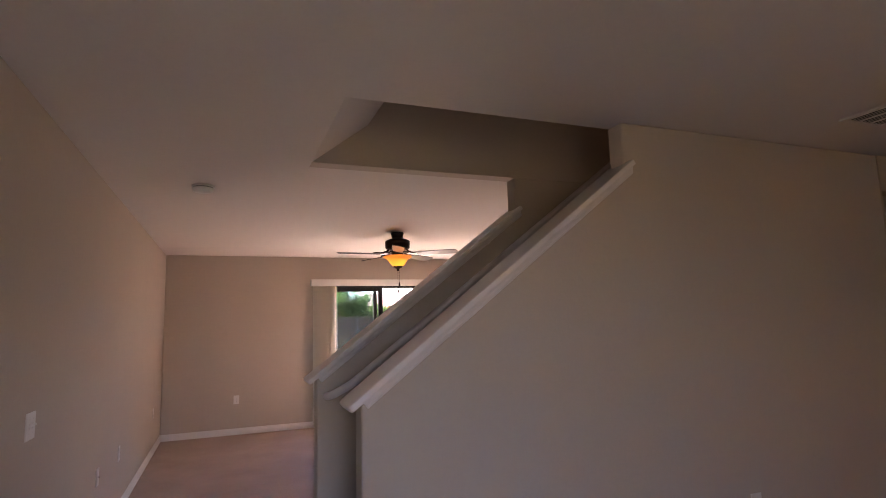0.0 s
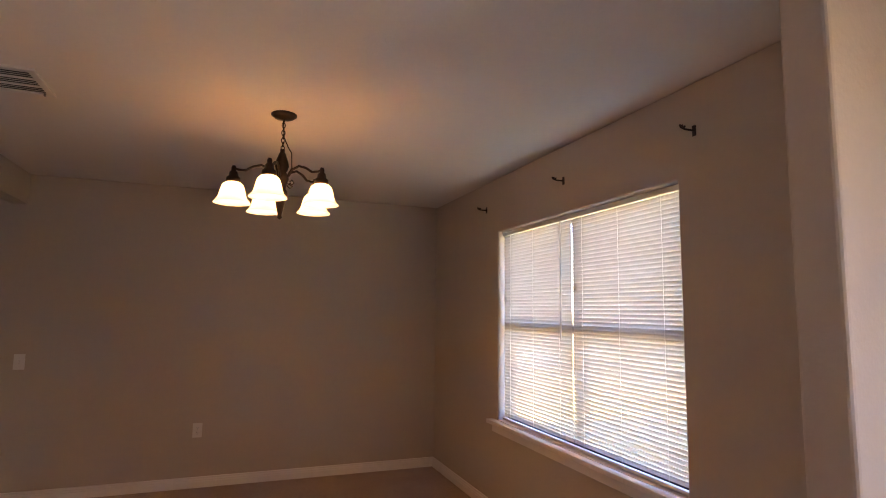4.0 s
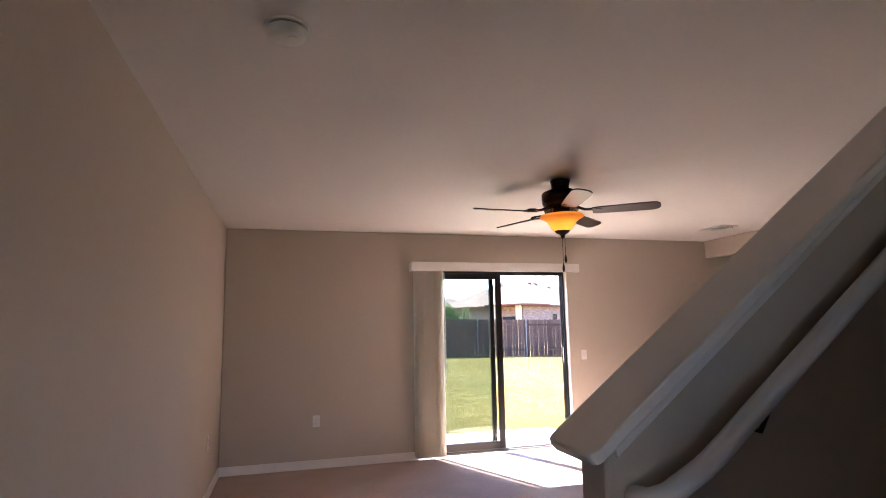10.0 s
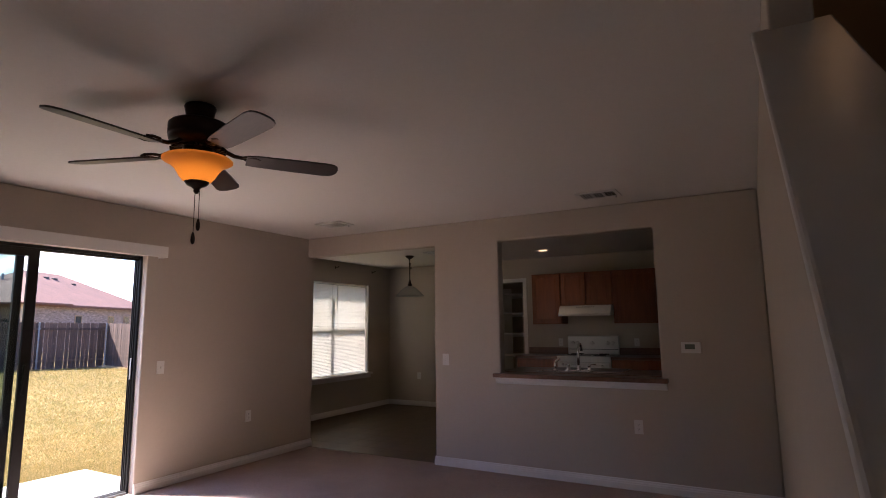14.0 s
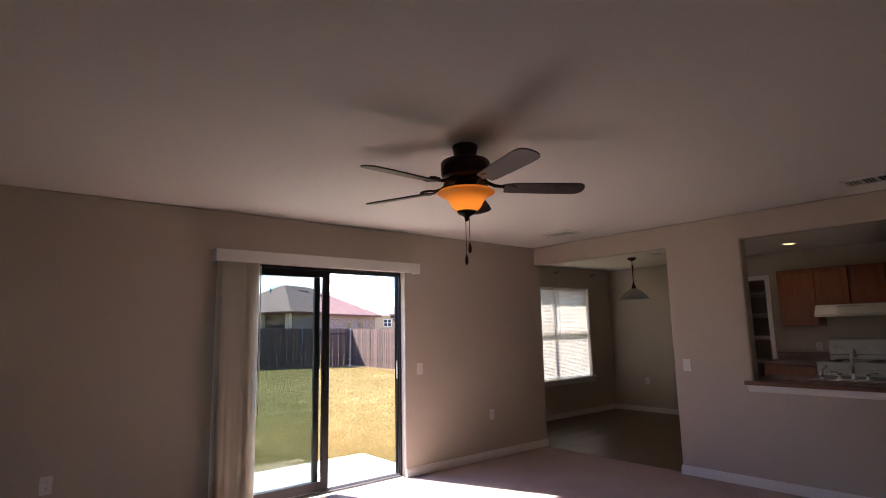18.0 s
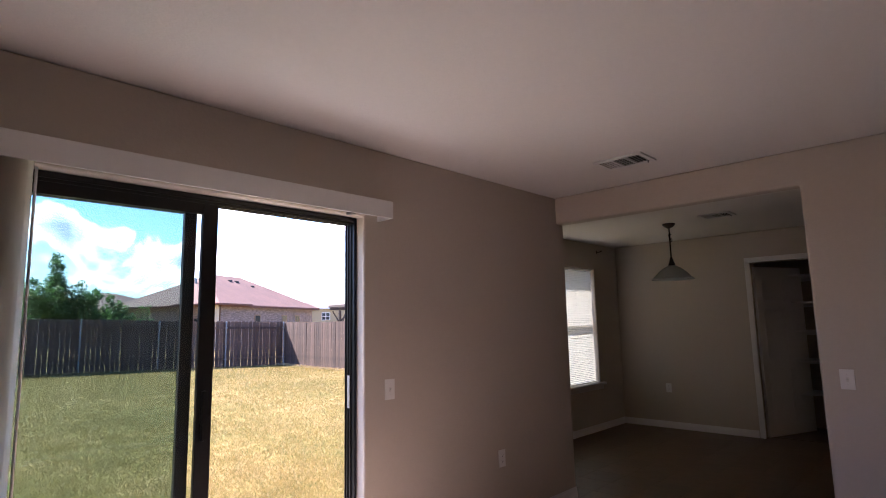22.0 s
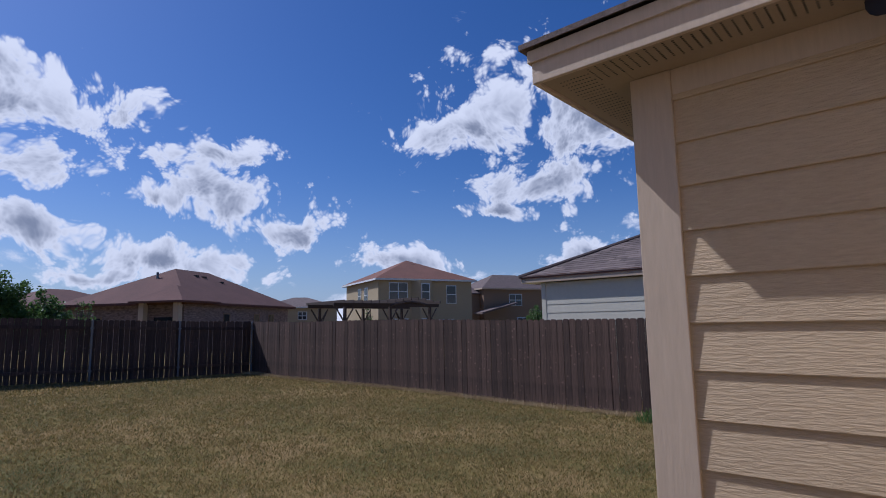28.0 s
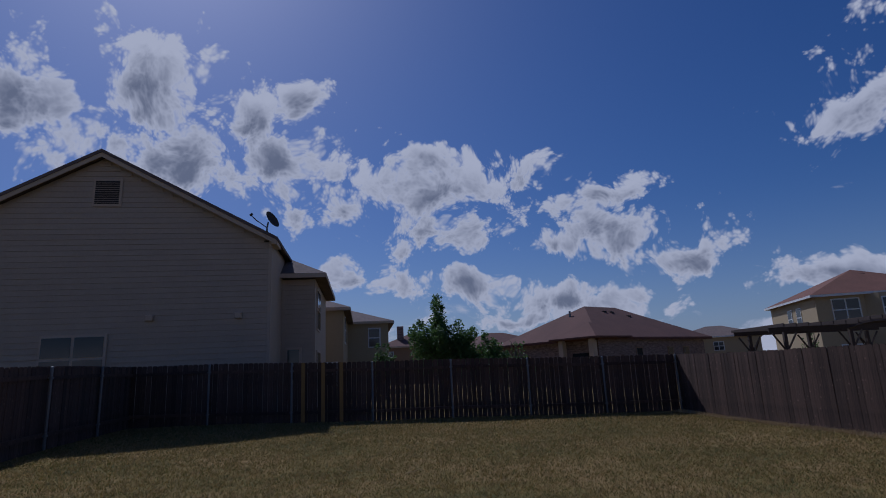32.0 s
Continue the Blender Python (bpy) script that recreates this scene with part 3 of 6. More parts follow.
def stair_cap(name, y0, y1):
    """The raked white cap: a board with rounded nose and a stepped moulding under each long side and the foot."""
    c = thing(name, (CAP0, (y0 + y1) / 2, cap_z(CAP0)), "white painted moulded cap on the raked stair wall", "stair cap")
    ang = math.atan(SLOPE)
    length = (CAPX1 - CAP0) / math.cos(ang)
    half = (y1 - y0) / 2
    rot = Matrix.Rotation(-ang, 4, "Y")

    def put(name, bm, label=""):
        bm.transform(rot)
        return part(name, bm, "cap", c, label)

    e, r = half + 0.045, 0.022
    plan = [(r, -e), (length + 0.035, -e), (length + 0.035, e), (r, e), (r * 0.3, e - r * 0.3), (0.0, e - r), (0.0, -e + r), (r * 0.3, -e + r * 0.3)]
    board = prism([(x - 0.005, y) for x, y in plan], "z", -0.030, 0.0)
    bmesh.ops.bevel(board, geom=board.edges[:], offset=0.008, segments=3, affect="EDGES", profile=0.6)
    put("board", board)
    for s in (-1, 1):
        prof = [(s * half, -0.030), (s * (half + 0.030), -0.030), (s * (half + 0.030), -0.036), (s * (half + 0.024), -0.040), (s * (half + 0.021), -0.049),
                (s * (half + 0.013), -0.054), (s * (half + 0.012), -0.062), (s * (half + 0.006), -0.066), (s * half, -0.068)]
        put("moulding", prism(prof, "x", 0.058, length + 0.01))
    put("end_moulding", box(0.062, -half + 0.004, -0.062, 0.078, half - 0.004, -0.0302, bevel=0.004))
    return c


wall("wall_hall_back", "y", HY1, HY1 + WT, 5.10, 6.05, F, H, [])
half_wall("wall_stair_near", HY0 - WT, HY0, 4.75)
half_wall("wall_stair_far", HY1, HY1 + WT, 5.10)
stair_cap("stair_cap", HY0 - WT, HY0)
stair_cap("stair_cap", HY1, HY1 + WT)
# header and wall past the stair foot wall, over the passage to the hall
wall("wall_passage", "y", HY0 - WT, HY0, 4.755, XD, F, H, [(4.765, 7, -1, 2.2)])


# ---- skirtings ----
baseboard("baseboard_left", (0, -9.46), (0, 0), (1, 0))
baseboard("baseboard_back_a", (0, 0), (SLX0 - 0.0, 0), (0, -1))
baseboard("baseboard_back_b", (SLX1, 0), (6.045, 0), (0, -1))
baseboard("baseboard_living_right", (XL, -4.817), (XL, -1.79), (-1, 0))
baseboard("baseboard_pier_end", (XL, -1.79), (6.05, -1.79), (0, 1))
baseboard("baseboard_stair_far", (1.295, -4.817), (5.93, -4.817), (0, 1))
baseboard("baseboard_stair_near", (1.295, -6.097), (4.75, -6.097), (0, -1))
baseboard("baseboard_dining_far", (XD, -9.46), (XD, -5.72), (-1, 0))
baseboard("baseboard_dining_front", (1.98, -9.46), (XD, -9.46), (0, 1))
baseboard("baseboard_stub", (1.86, -9.46), (1.86, -8.86), (-1, 0))
baseboard("baseboard_dinette_side", (6.05, 0.0), (6.05, 1.20), (1, 0))
baseboard("baseboard_dinette_back", (6.05, 1.20), (XK, 1.20), (0, -1))
baseboard("baseboard_dinette_far", (XK, -0.49), (XK, 1.20), (-1, 0))
baseboard("baseboard_hall", (6.29, -4.62), (6.68, -4.62), (0, -1))
baseboard("baseboard_hall_end", (8.0, -4.73), (8.0, -4.62), (-1, 0))


def casing(name, axis, p, u0, u1, z1, out, w=0.06, t=0.016, label="white painted door casing"):
    """Door casing round an opening on one wall face; out: which way along axis it stands proud."""
    c = thing(name, (p, (u0 + u1) / 2, 0) if axis == "x" else ((u0 + u1) / 2, p, 0), label, "door casing", kind="structure")
    o = Vector(c.location)

    def piece(nm, a0, b0, a1, b1):
        lo, hi = sorted((p, p + out * t))
        bm = box(lo, a0, b0, hi, a1, b1, bevel=0.004) if axis == "x" else box(a0, lo, b0, a1, hi, b1, bevel=0.004)
        bm.transform(Matrix.Translation(-o))
        part(nm, bm, "trim", c)

    piece("side_trim", u0 - w, F + 0.002, u0, z1)
    piece("side_trim", u1, F + 0.002, u1 + w, z1)
    piece("head_trim", u0 - w, z1, u1 + w, z1 + w)
    return c


casing("door_casing_pantry", "x", XK, -1.46, -0.56, 2.06, -1)
casing("door_casing_hall", "x", 8.0, -5.62, -4.80, 2.04, -1)
casing("door_casing_unseen_entry", "y", -9.46, 0.48, 1.08, 2.04, 1)
casing("door_casing_kitchen", "y", -4.62, 6.75, 7.55, 2.05, -1)


def panel_door(name, at, rz, w=0.80, h=2.02, label="white six-panel interior door"):
    """A door leaf hinged at its origin, with six sunk panels, hinges and a knob."""
    d = thing(name, at, label, "door", kind="structure", rz=rz)
    part("leaf", box(0, -0.0175, 0.012, w, 0.0175, h, bevel=0.003), "trim", d)
    for z0, z1 in ((0.22, 0.80), (0.92, 1.50), (1.62, 1.88)):
        for x0, x1 in ((0.10, w / 2 - 0.05), (w / 2 + 0.05, w - 0.10)):
            for s in (-1, 1):
                part("panel", box(x0, s * 0.0175 - 0.004, z0, x1, s * 0.0175 + 0.004, z1, bevel=0.0035), "trim", d)
    for z in (0.25, 1.05, 1.80):
        part("hinge", tube([(-0.004, 0.021, z - 0.045), (-0.004, 0.021, z + 0.045)], 0.006), "galv", d)
    part("knob", lathe([(0.0, 0.06), (0.018, 0.058), (0.027, 0.045), (0.024, 0.03), (0.011, 0.022), (0.011, 0.006), (0.03, 0.004), (0.03, 0.0)], 16), "steel", d).matrix_basis = pose(w - 0.07, 0.018, 0.95, -90, 0, 0)
    return d


panel_door("door_hall", (8.03, -4.81, F), -90)
panel_door("door_pantry", (9.44, -0.58, F), -22, 0.86, 2.04, "white panel pantry door standing open")
tagged(bpy.data.objects["door_pantry"], kind="structure")


def pantry_shelf(z):
    s = thing("pantry_shelf", (10.25, -1.05, z), "white wooden shelf inside the dark pantry", "shelf", "pantry shelves")
    part("board", box(-0.24, -0.745, -0.02, 0.245, 0.745, 0.0, bevel=0.003), "trim", s)
    part("cleat", box(0.22, -0.745, -0.07, 0.245, 0.745, -0.022), "trim", s)


for z in (0.45, 0.85, 1.22, 1.58, 1.92):
    pantry_shelf(z)

# ---- staircase ----


def staircase():
    st = thing("staircase", (1.45, -5.457, F), "straight flight of carpeted stairs between half walls", "stairs", kind="structure")
    rise, run, n = 0.1845, 0.2385, 15
    for i in range(n - 1):
        x0, x1, z1 = i * run, (n - 1) * run + 0.2, (i + 1) * rise
        poly = [(x0, z1 - rise), (x0, z1 - 0.05), (x0 - 0.022, z1 - 0.042), (x0 - 0.03, z1 - 0.022), (x0 - 0.024, z1 - 0.006), (x0 - 0.008, z1), (x0 + run + 0.02, z1), (x0 + run + 0.02, z1 - rise)]
        part("step", prism(poly, "y", -0.503, 0.503), "carpet", st)
    for s in (-1, 1):
        y0, y1 = sorted((s * 0.504, s * 0.519))
        sl = rise / run
        poly = [(-0.09, 0.0), (-0.09, 0.23), (0.0, rise + 0.13), ((n - 1) * run, n * rise + 0.13), ((n - 1) * run, n * rise - 0.25), (0.25, 0.0)]
        part("skirt_board", prism(poly, "y", y0, y1), "trim", st, "white painted stair skirt board")
    return st


staircase()
tagged(obj("floor_upper_landing", box(4.93, HY0, H + 0.281, 6.4, HY1, H + 0.30), "carpet"), "carpeted upper landing", "floor", kind="structure")


def handrail():
    h = thing("handrail", (1.39, HY1, 1.01), "cream painted round wooden handrail along the stair wall", "handrail")
    k = 0.75
    pts = [(-0.035, -0.004, 0.0), (-0.03, -0.05, 0.005), (0.0, -0.075, 0.02), (0.085, -0.075, 0.062), (0.12, -0.075, 0.085)]
    pts += [(0.12 + d, -0.075, 0.085 + k * d) for d in (0.05, 1.0, 2.0, 3.3)]
    part("rail", tube(pts, 0.024, 14), "cap", h, smooth=True)
    for x in (0.27, 1.31, 2.35):
        z = 0.085 + k * (x - 0.12)
        part("bracket", tube([(x, -0.001, z - 0.075), (x, -0.05, z - 0.075), (x, -0.075, z - 0.03)], 0.006, 8), "bronze", h, "dark metal rail bracket")
        part("rosette", tube([(x, -0.001, z - 0.075), (x, -0.007, z - 0.075)], 0.018, 12), "bronze", h)
    return h


handrail()

# ---- sliding door, valance and vertical blinds ----


def slider():
    d = thing("sliding_door", (SLX0, 0.10, F), "dark bronze aluminium sliding glass patio door standing open", "sliding door", kind="structure")
    w, h = SLX1 - SLX0, SLZ - F
    f = 0.045
    part("frame_jamb", box(0.003, -0.045, 0.003, 0.003 + f, 0.055, h - 0.003, bevel=0.003), "dark_frame", d)
    j = 0.022
    jr = part("frame_jamb", box(w - j, -0.036, 0.003, w - 0.003, 0.040, h - 0.003, bevel=0.002), "dark_frame", d)
    for y in (-0.014, 0.012, 0.034):
        part("track_rib", box(w - j - 0.009, y, 0.02, w - j, y + 0.005, h - 0.035), "dark_frame", jr)
    part("frame_head", box(f, -0.040, h - 0.028, w - j, 0.050, h - 0.003, bevel=0.003), "dark_frame", d)
    for y in (-0.03, 0.0, 0.03):
        part("head_rib", box(f, y, h - 0.042, w - j, y + 0.006, h - 0.027), "dark_frame", d)
    part("threshold", box(f, -0.045, 0.001, w - j, 0.055, 0.022, bevel=0.003), "galv", d, "worn metal threshold track")
    for y in (-0.022, 0.018):
        part("threshold_rail", box(f, y, 0.022, w - j, y + 0.006, 0.034), "galv", d)

    def leaf(nm, x0, x1, y0, gl, lab, r=0.062):
        s, y1 = 0.062, y0 + 0.028
        p = part(nm, box(x0, y0, 0.036, x0 + s, y1, h - 0.034, bevel=0.003), "dark_frame", d, lab)
        part("stile", box(x1 - r, y0, 0.036, x1, y1, h - 0.034, bevel=0.003), "dark_frame", p)
        part("top_rail", box(x0 + s, y0 + 0.001, h - 0.092, x1 - r, y1 - 0.001, h - 0.036), "dark_frame", p)
        part("bottom_rail", box(x0 + s, y0 + 0.001, 0.038, x1 - r, y1 - 0.001, 0.115), "dark_frame", p)
        g = part("pane", box(x0 + s - 0.005, y0 + 0.011, 0.11, x1 - r + 0.005, y0 + 0.017, h - 0.088), gl, p, "large glass pane")
        g.visible_shadow = False
        return p

    leaf("fixed_leaf", 0.05, 0.952, 0.008, "glass_tint", "fixed leaf with an insect screen tint", 0.055)
    s = leaf("sliding_leaf", 0.155, 1.037, -0.028, "glass", "sliding leaf pushed open", 0.07)
    part("pull_handle", box(0.985, -0.052, 0.92, 1.007, -0.030, 1.14, bevel=0.004), "dark_frame", s, "black pull handle")
    part("latch", box(0.982, -0.034, 1.00, 1.012, -0.029, 1.06), "dark_frame", s)
    part("keeper", box(w - j - 0.012, -0.011, 0.96, w - j - 0.0005, 0.010, 1.14, bevel=0.001), "galv", d, "galvanised latch keeper plate")
    return d


slider()


def valance():
    v = thing("blind_valance", (1.93, 0, 2.0), "white vertical blind valance box above the patio door", "valance")
    L, dep, hh = 2.06, 0.135, 0.10
    part("front", box(0, -dep, 0, L, -dep + 0.012, hh, bevel=0.003), "plastic", v)
    part("return", box(0, -dep + 0.012, 0, 0.012, -0.002, hh), "plastic", v)
    part("return", box(L - 0.012, -dep + 0.012, 0, L, -0.002, hh), "plastic", v)
    part("top", box(0.012, -dep + 0.012, hh - 0.008, L - 0.012, -0.002, hh), "plastic", v)
    part("headrail", box(0.03, -0.095, 0.045, L - 0.06, -0.055, 0.085, bevel=0.002), "plastic", v)
    part("wall_clip", box(L - 0.27, -0.10, 0.0, L - 0.245, -0.05, 0.045), "galv", v)
    return v


def vertical_blind():
    b = thing("vertical_blinds", (1.985, -0.075, 0.0), "cream fluted vertical blind vanes stacked beside the patio door", "blinds")
    bm = bmesh.new()
    k = 6
    a = [bm.verts.new((0.006 * math.sin(math.pi * i / k), -0.0445 + 0.089 * i / k, 0)) for i in range(k + 1)]
    c = [bm.verts.new((v.co.x, v.co.y, 2.03)) for v in a]
    for i in range(k):
        bm.faces.new((a[i], a[i + 1], c[i + 1], c[i]))
    bmesh.ops.solidify(bm, geom=bm.faces[:], thickness=0.0012)
    first = None
    for i in range(21):
        x = 0.004 + i * 0.0140 + (0.008 if i > 13 else 0)
        if first is None:
            first = part("vane", bm, "vane", b)
            o = first
        else:
            o = new("vane", first.data)
            o.parent = b
        o.matrix_basis = pose(x, random.uniform(-0.003, 0.003), 0, 0, 0, 24 + 4 * math.sin(i * 1.9) + random.uniform(-3, 3))
    part("wand", tube([(0.318, -0.05, 1.98), (0.321, -0.052, 0.75)], 0.005, 8), "plastic", b)
    part("chain", tube([(0.02, 0.03, 1.98), (0.025, 0.032, 0.6)], 0.0025, 6), "plastic", b)
    return b


valance()
vertical_blind()

# ---- windows with mini blinds ----


def blind_window(name, p, u0, u1, z0, z1, out, tilt, room_label, head_gap=0.0):
    """A twin single-hung window in a wall of constant y; out: +1 when outdoors lies at greater y. The blind hangs in the reveal."""
    w, h = u1 - u0, z1 - z0
    win = thing(name, (u0, p + out * 0.11, z0), "twin single-hung window with dark frames behind mini blinds", "window", kind="structure")
    f = 0.035
    for x in (0.002, w / 2 - 0.03, w / 2 - 0.0, w - f - 0.002):
        part("frame_stile", box(x, -0.025, 0.002, x + (f if x < 0.1 or x > w - 0.1 else 0.03), 0.025, h - 0.002, bevel=0.002), "dark_frame", win)
    for x0, x1 in ((f, w / 2 - 0.03), (w / 2 + 0.03, w - f)):
        part("meeting_rail", box(x0, -0.02, h / 2 - 0.03, x1, 0.02, h / 2 + 0.02, bevel=0.002), "dark_frame", win)
        part("sill_rail", box(x0, -0.022, 0.002, x1, 0.022, 0.045), "dark_frame", win)
        part("head_rail", box(x0, -0.022, h - 0.04, x1, 0.022, h - 0.002), "dark_frame", win)
        g = part("pane", box(x0, -0.003, 0.045, x1, 0.003, h - 0.04), "glass", win)
        g.visible_shadow = False
    st = part("window_sill", box(-0.07, -out * 0.14 - 0.012, -0.03, w + 0.07, -out * 0.14 + 0.012, 0.0), "trim", win, "white painted window stool")
    st.data.clear_geometry()
    ys = sorted((-out * 0.155, -out * 0.03))
    sb = box(-0.002, ys[0] + (0.045 if out > 0 else 0), -0.002, w + 0.002, ys[1] - (0.045 if out < 0 else 0), 0.004)
    lip = sorted((-out * 0.112, -out * 0.165))
    box(-0.08, lip[0], -0.026, w + 0.08, lip[1], 0.004, sb, bevel=0.006)
    ap = sorted((-out * 0.112, -out * 0.126))
    box(-0.06, ap[0], -0.085, w + 0.06, ap[1], -0.027, sb, bevel=0.003)
    sb.to_mesh(st.data)
    sb.free()

    for k, (x0, x1) in enumerate(((0.02, w / 2 - 0.0005), (w / 2 + 0.0005, w - 0.02))):
        bl = thing("mini_blind", (u0 + x0, p + out * 0.045, z0), "cream mini blind, lowered, slats tilted, " + room_label, "blind", "mini blinds " + room_label)
        ww = x1 - x0
        part("headrail", box(0, -0.014, h - 0.032, ww, 0.014, h - 0.004, bevel=0.002), "slat", bl)
        bm = bmesh.new()
        n = 3
        a = [bm.verts.new((0.002, -0.0125 + 0.025 * i / n, 0.0022 * math.sin(math.pi * i / n))) for i in range(n + 1)]
        c = [bm.verts.new((ww - 0.002, v.co.y, v.co.z)) for v in a]
        for i in range(n):
            bm.faces.new((a[i], c[i], c[i + 1], a[i + 1]))
        first = None
        zz = h - 0.05
        while zz > 0.03:
            if first is None:
                first = part("slat", bm, "slat", bl)
                o = first
            else:
                o = new("slat", first.data)
                o.parent = bl
            o.matrix_basis = pose(0, 0, zz, tilt + random.uniform(-2.5, 2.5), 0, random.uniform(-0.05, 0.05))
            zz -= 0.0225
        part("bottom_bar", box(0, -0.012, 0.008, ww, 0.012, 0.024, bevel=0.002), "slat", bl)
        for x in (0.12, ww / 2, ww - 0.12):
            part("ladder_cord", tube([(x, -out * 0.014, 0.02), (x, -out * 0.014, h - 0.03)], 0.0012, 5), "slat", bl)
        if k == 1:
            part("tilt_wand", tube([(0.09, -out * 0.022, h - 0.03), (0.09, -out * 0.024, h * 0.45)], 0.004, 8), "plastic", bl)
        part("cord_tassel", lathe([(0.0, 0.04), (0.005, 0.036), (0.009, 0.0), (0.0, -0.002)], 10, at=(ww - 0.05, -out * 0.02, h * (0.62 if k else 0.66))), "plastic", bl)
    return win


blind_window("window_dining", -9.46, 2.95, 4.75, 0.64, 2.02, -1, 70, "at the dining window")
blind_window("window_dinette", 1.20, 6.96, 8.76, 0.58, 2.09, 1, -58, "at the dinette window")


def curtain_bracket(x, y, z, out):
    b = thing("curtain_bracket", (x, y, z), "small bronze curtain rod bracket above the window", "bracket", "curtain rod brackets")
    b.scale = (0.8, 0.8, 0.8)
    part("plate", box(-0.012, min(0, out * 0.006), -0.03, 0.012, max(0, out * 0.006), 0.03, bevel=0.002), "bronze", b)
    part("arm", tube([(0, out * 0.004, 0.0), (0, out * 0.07, 0.0), (0, out * 0.085, 0.012), (0, out * 0.088, 0.022)], 0.006, 8), "bronze", b)
    part("cup", tube([(0, out * 0.066, 0.018), (0, out * 0.078, 0.002), (0, out * 0.095, 0.006), (0, out * 0.102, 0.022)], 0.005, 8), "bronze", b)


for x, z in ((2.84, 2.22), (3.86, 2.22), (4.95, 2.22)):
    curtain_bracket(x, -9.46, z, 1)
for x in (6.86, 7.86, 8.86):
    curtain_bracket(x, 1.20, 2.33, -1)

# ---- ceiling fan ----


def ceiling_fan(at, az0):
    f = thing("ceiling_fan", at, "dark bronze five-blade ceiling fan with a lit amber glass bowl", "ceiling fan")
    part("canopy", lathe([(0.0, 0.0), (0.070, 0.0), (0.074, -0.010), (0.070, -0.020), (0.063, -0.058), (0.052, -0.064), (0.0, -0.064)], 32), "bronze", f, smooth=True)
    part("motor_housing", lathe([(0.0, -0.062), (0.055, -0.064), (0.095, -0.078), (0.130, -0.092), (0.140, -0.104), (0.140, -0.152), (0.134, -0.158), (0.139, -0.164), (0.132, -0.185), (0.095, -0.20), (0.0, -0.20)], 40), "bronze", f, smooth=True)
    for k in range(24):
        a = 2 * math.pi * k / 24
        bm = box(0.080, -0.006, -0.006, 0.130, 0.006, 0.004)
        o = part("vent_fin", bm, "bronze", f)
        o.matrix_basis = pose(0, 0, -0.194, 0, 14, math.degrees(a))
    part("switch_housing", lathe([(0.0, -0.198), (0.062, -0.198), (0.066, -0.21), (0.066, -0.25), (0.075, -0.262), (0.0, -0.262)], 28), "bronze", f, smooth=True)
    bowl = [(0.06, -0.262), (0.150, -0.264), (0.160, -0.272), (0.160, -0.277), (0.150, -0.284), (0.128, -0.295), (0.108, -0.312), (0.094, -0.332), (0.082, -0.354), (0.066, -0.374), (0.044, -0.387), (0.0, -0.391)]
    part("glass_bowl", lathe(bowl, 40), "amber", f, "lit amber scavo glass bowl", smooth=True)
    part("bowl_cap", lathe([(0.0, -0.372), (0.052, -0.374), (0.056, -0.382), (0.046, -0.396), (0.022, -0.408), (0.012, -0.418), (0.014, -0.426), (0.008, -0.436), (0.0, -0.44)], 24), "bronze", f, smooth=True)
    bz = -0.245
    for k in range(5):
        a = az0 + 72 * k
        arm = part("blade_arm", tube([(0.095, 0, -0.19), (0.125, 0, -0.215), (0.165, 0, -0.232), (0.21, 0.0, -0.236)], [0.011, 0.011, 0.010, 0.009], 10), "bronze", f)
        arm.matrix_basis = pose(0, 0, 0, 0, 0, a)
        for s in (-1, 1):
            part("arm_scroll", tube([(0.20, 0, -0.234), (0.225, s * 0.03, -0.236), (0.26, s * 0.038, -0.238), (0.285, s * 0.026, -0.239), (0.275, s * 0.012, -0.239)], 0.007, 8), "bronze", arm)
        bm = bmesh.new()
        outl = [(x * 1.035, y * 0.97) for x, y in [(0.215, 0.048), (0.26, 0.056), (0.45, 0.064), (0.60, 0.067), (0.635, 0.060), (0.655, 0.042), (0.663, 0.018), (0.663, -0.018), (0.655, -0.042), (0.635, -0.060), (0.60, -0.067), (0.45, -0.064), (0.26, -0.056), (0.215, -0.048)]]
        lo = [bm.verts.new((x, y, -0.004)) for x, y in outl]
        hi = [bm.verts.new((x, y, 0.004)) for x, y in outl]
        bm.faces.new(lo[::-1])
        bm.faces.new(hi)
        for i in range(len(outl)):
            j = (i + 1) % len(outl)
            bm.faces.new((lo[i], lo[j], hi[j], hi[i]))
        bl = part("blade", bm, "blade", f, "dark stained fan blade")
        bl.matrix_basis = pose(0, 0, bz, 0, 0, a) @ pose(0, 0, 0, -12, 0, 0)
    for x, y, zl in ((0.018, -0.006, -0.555), (0.004, 0.016, -0.62)):
        ch = part("pull_chain", tube([(x, y, -0.26), (x * 0.8, y * 0.8, -0.44), (x * 0.8, y * 0.8, zl)], 0.0016, 6), "bronze", f)
        part("chain_fob", lathe([(0.0, 0.0), (0.004, -0.004), (0.009, -0.025), (0.010, -0.045), (0.006, -0.058), (0.0, -0.062)], 12, at=(x * 0.8, y * 0.8, zl)), "bronze", ch)
    return f


FAN = (2.56, -2.43, H)
ceiling_fan(FAN, 38)
lb = new("fan_bulb", bpy.data.lights.new("fan_bulb", "POINT"))
lb.data.energy, lb.data.color, lb.data.shadow_soft_size = 0.07, (1.0, 0.55, 0.2), 0.03
lb.location = (FAN[0], FAN[1], FAN[2] - 0.315)

# ---- chandelier ----


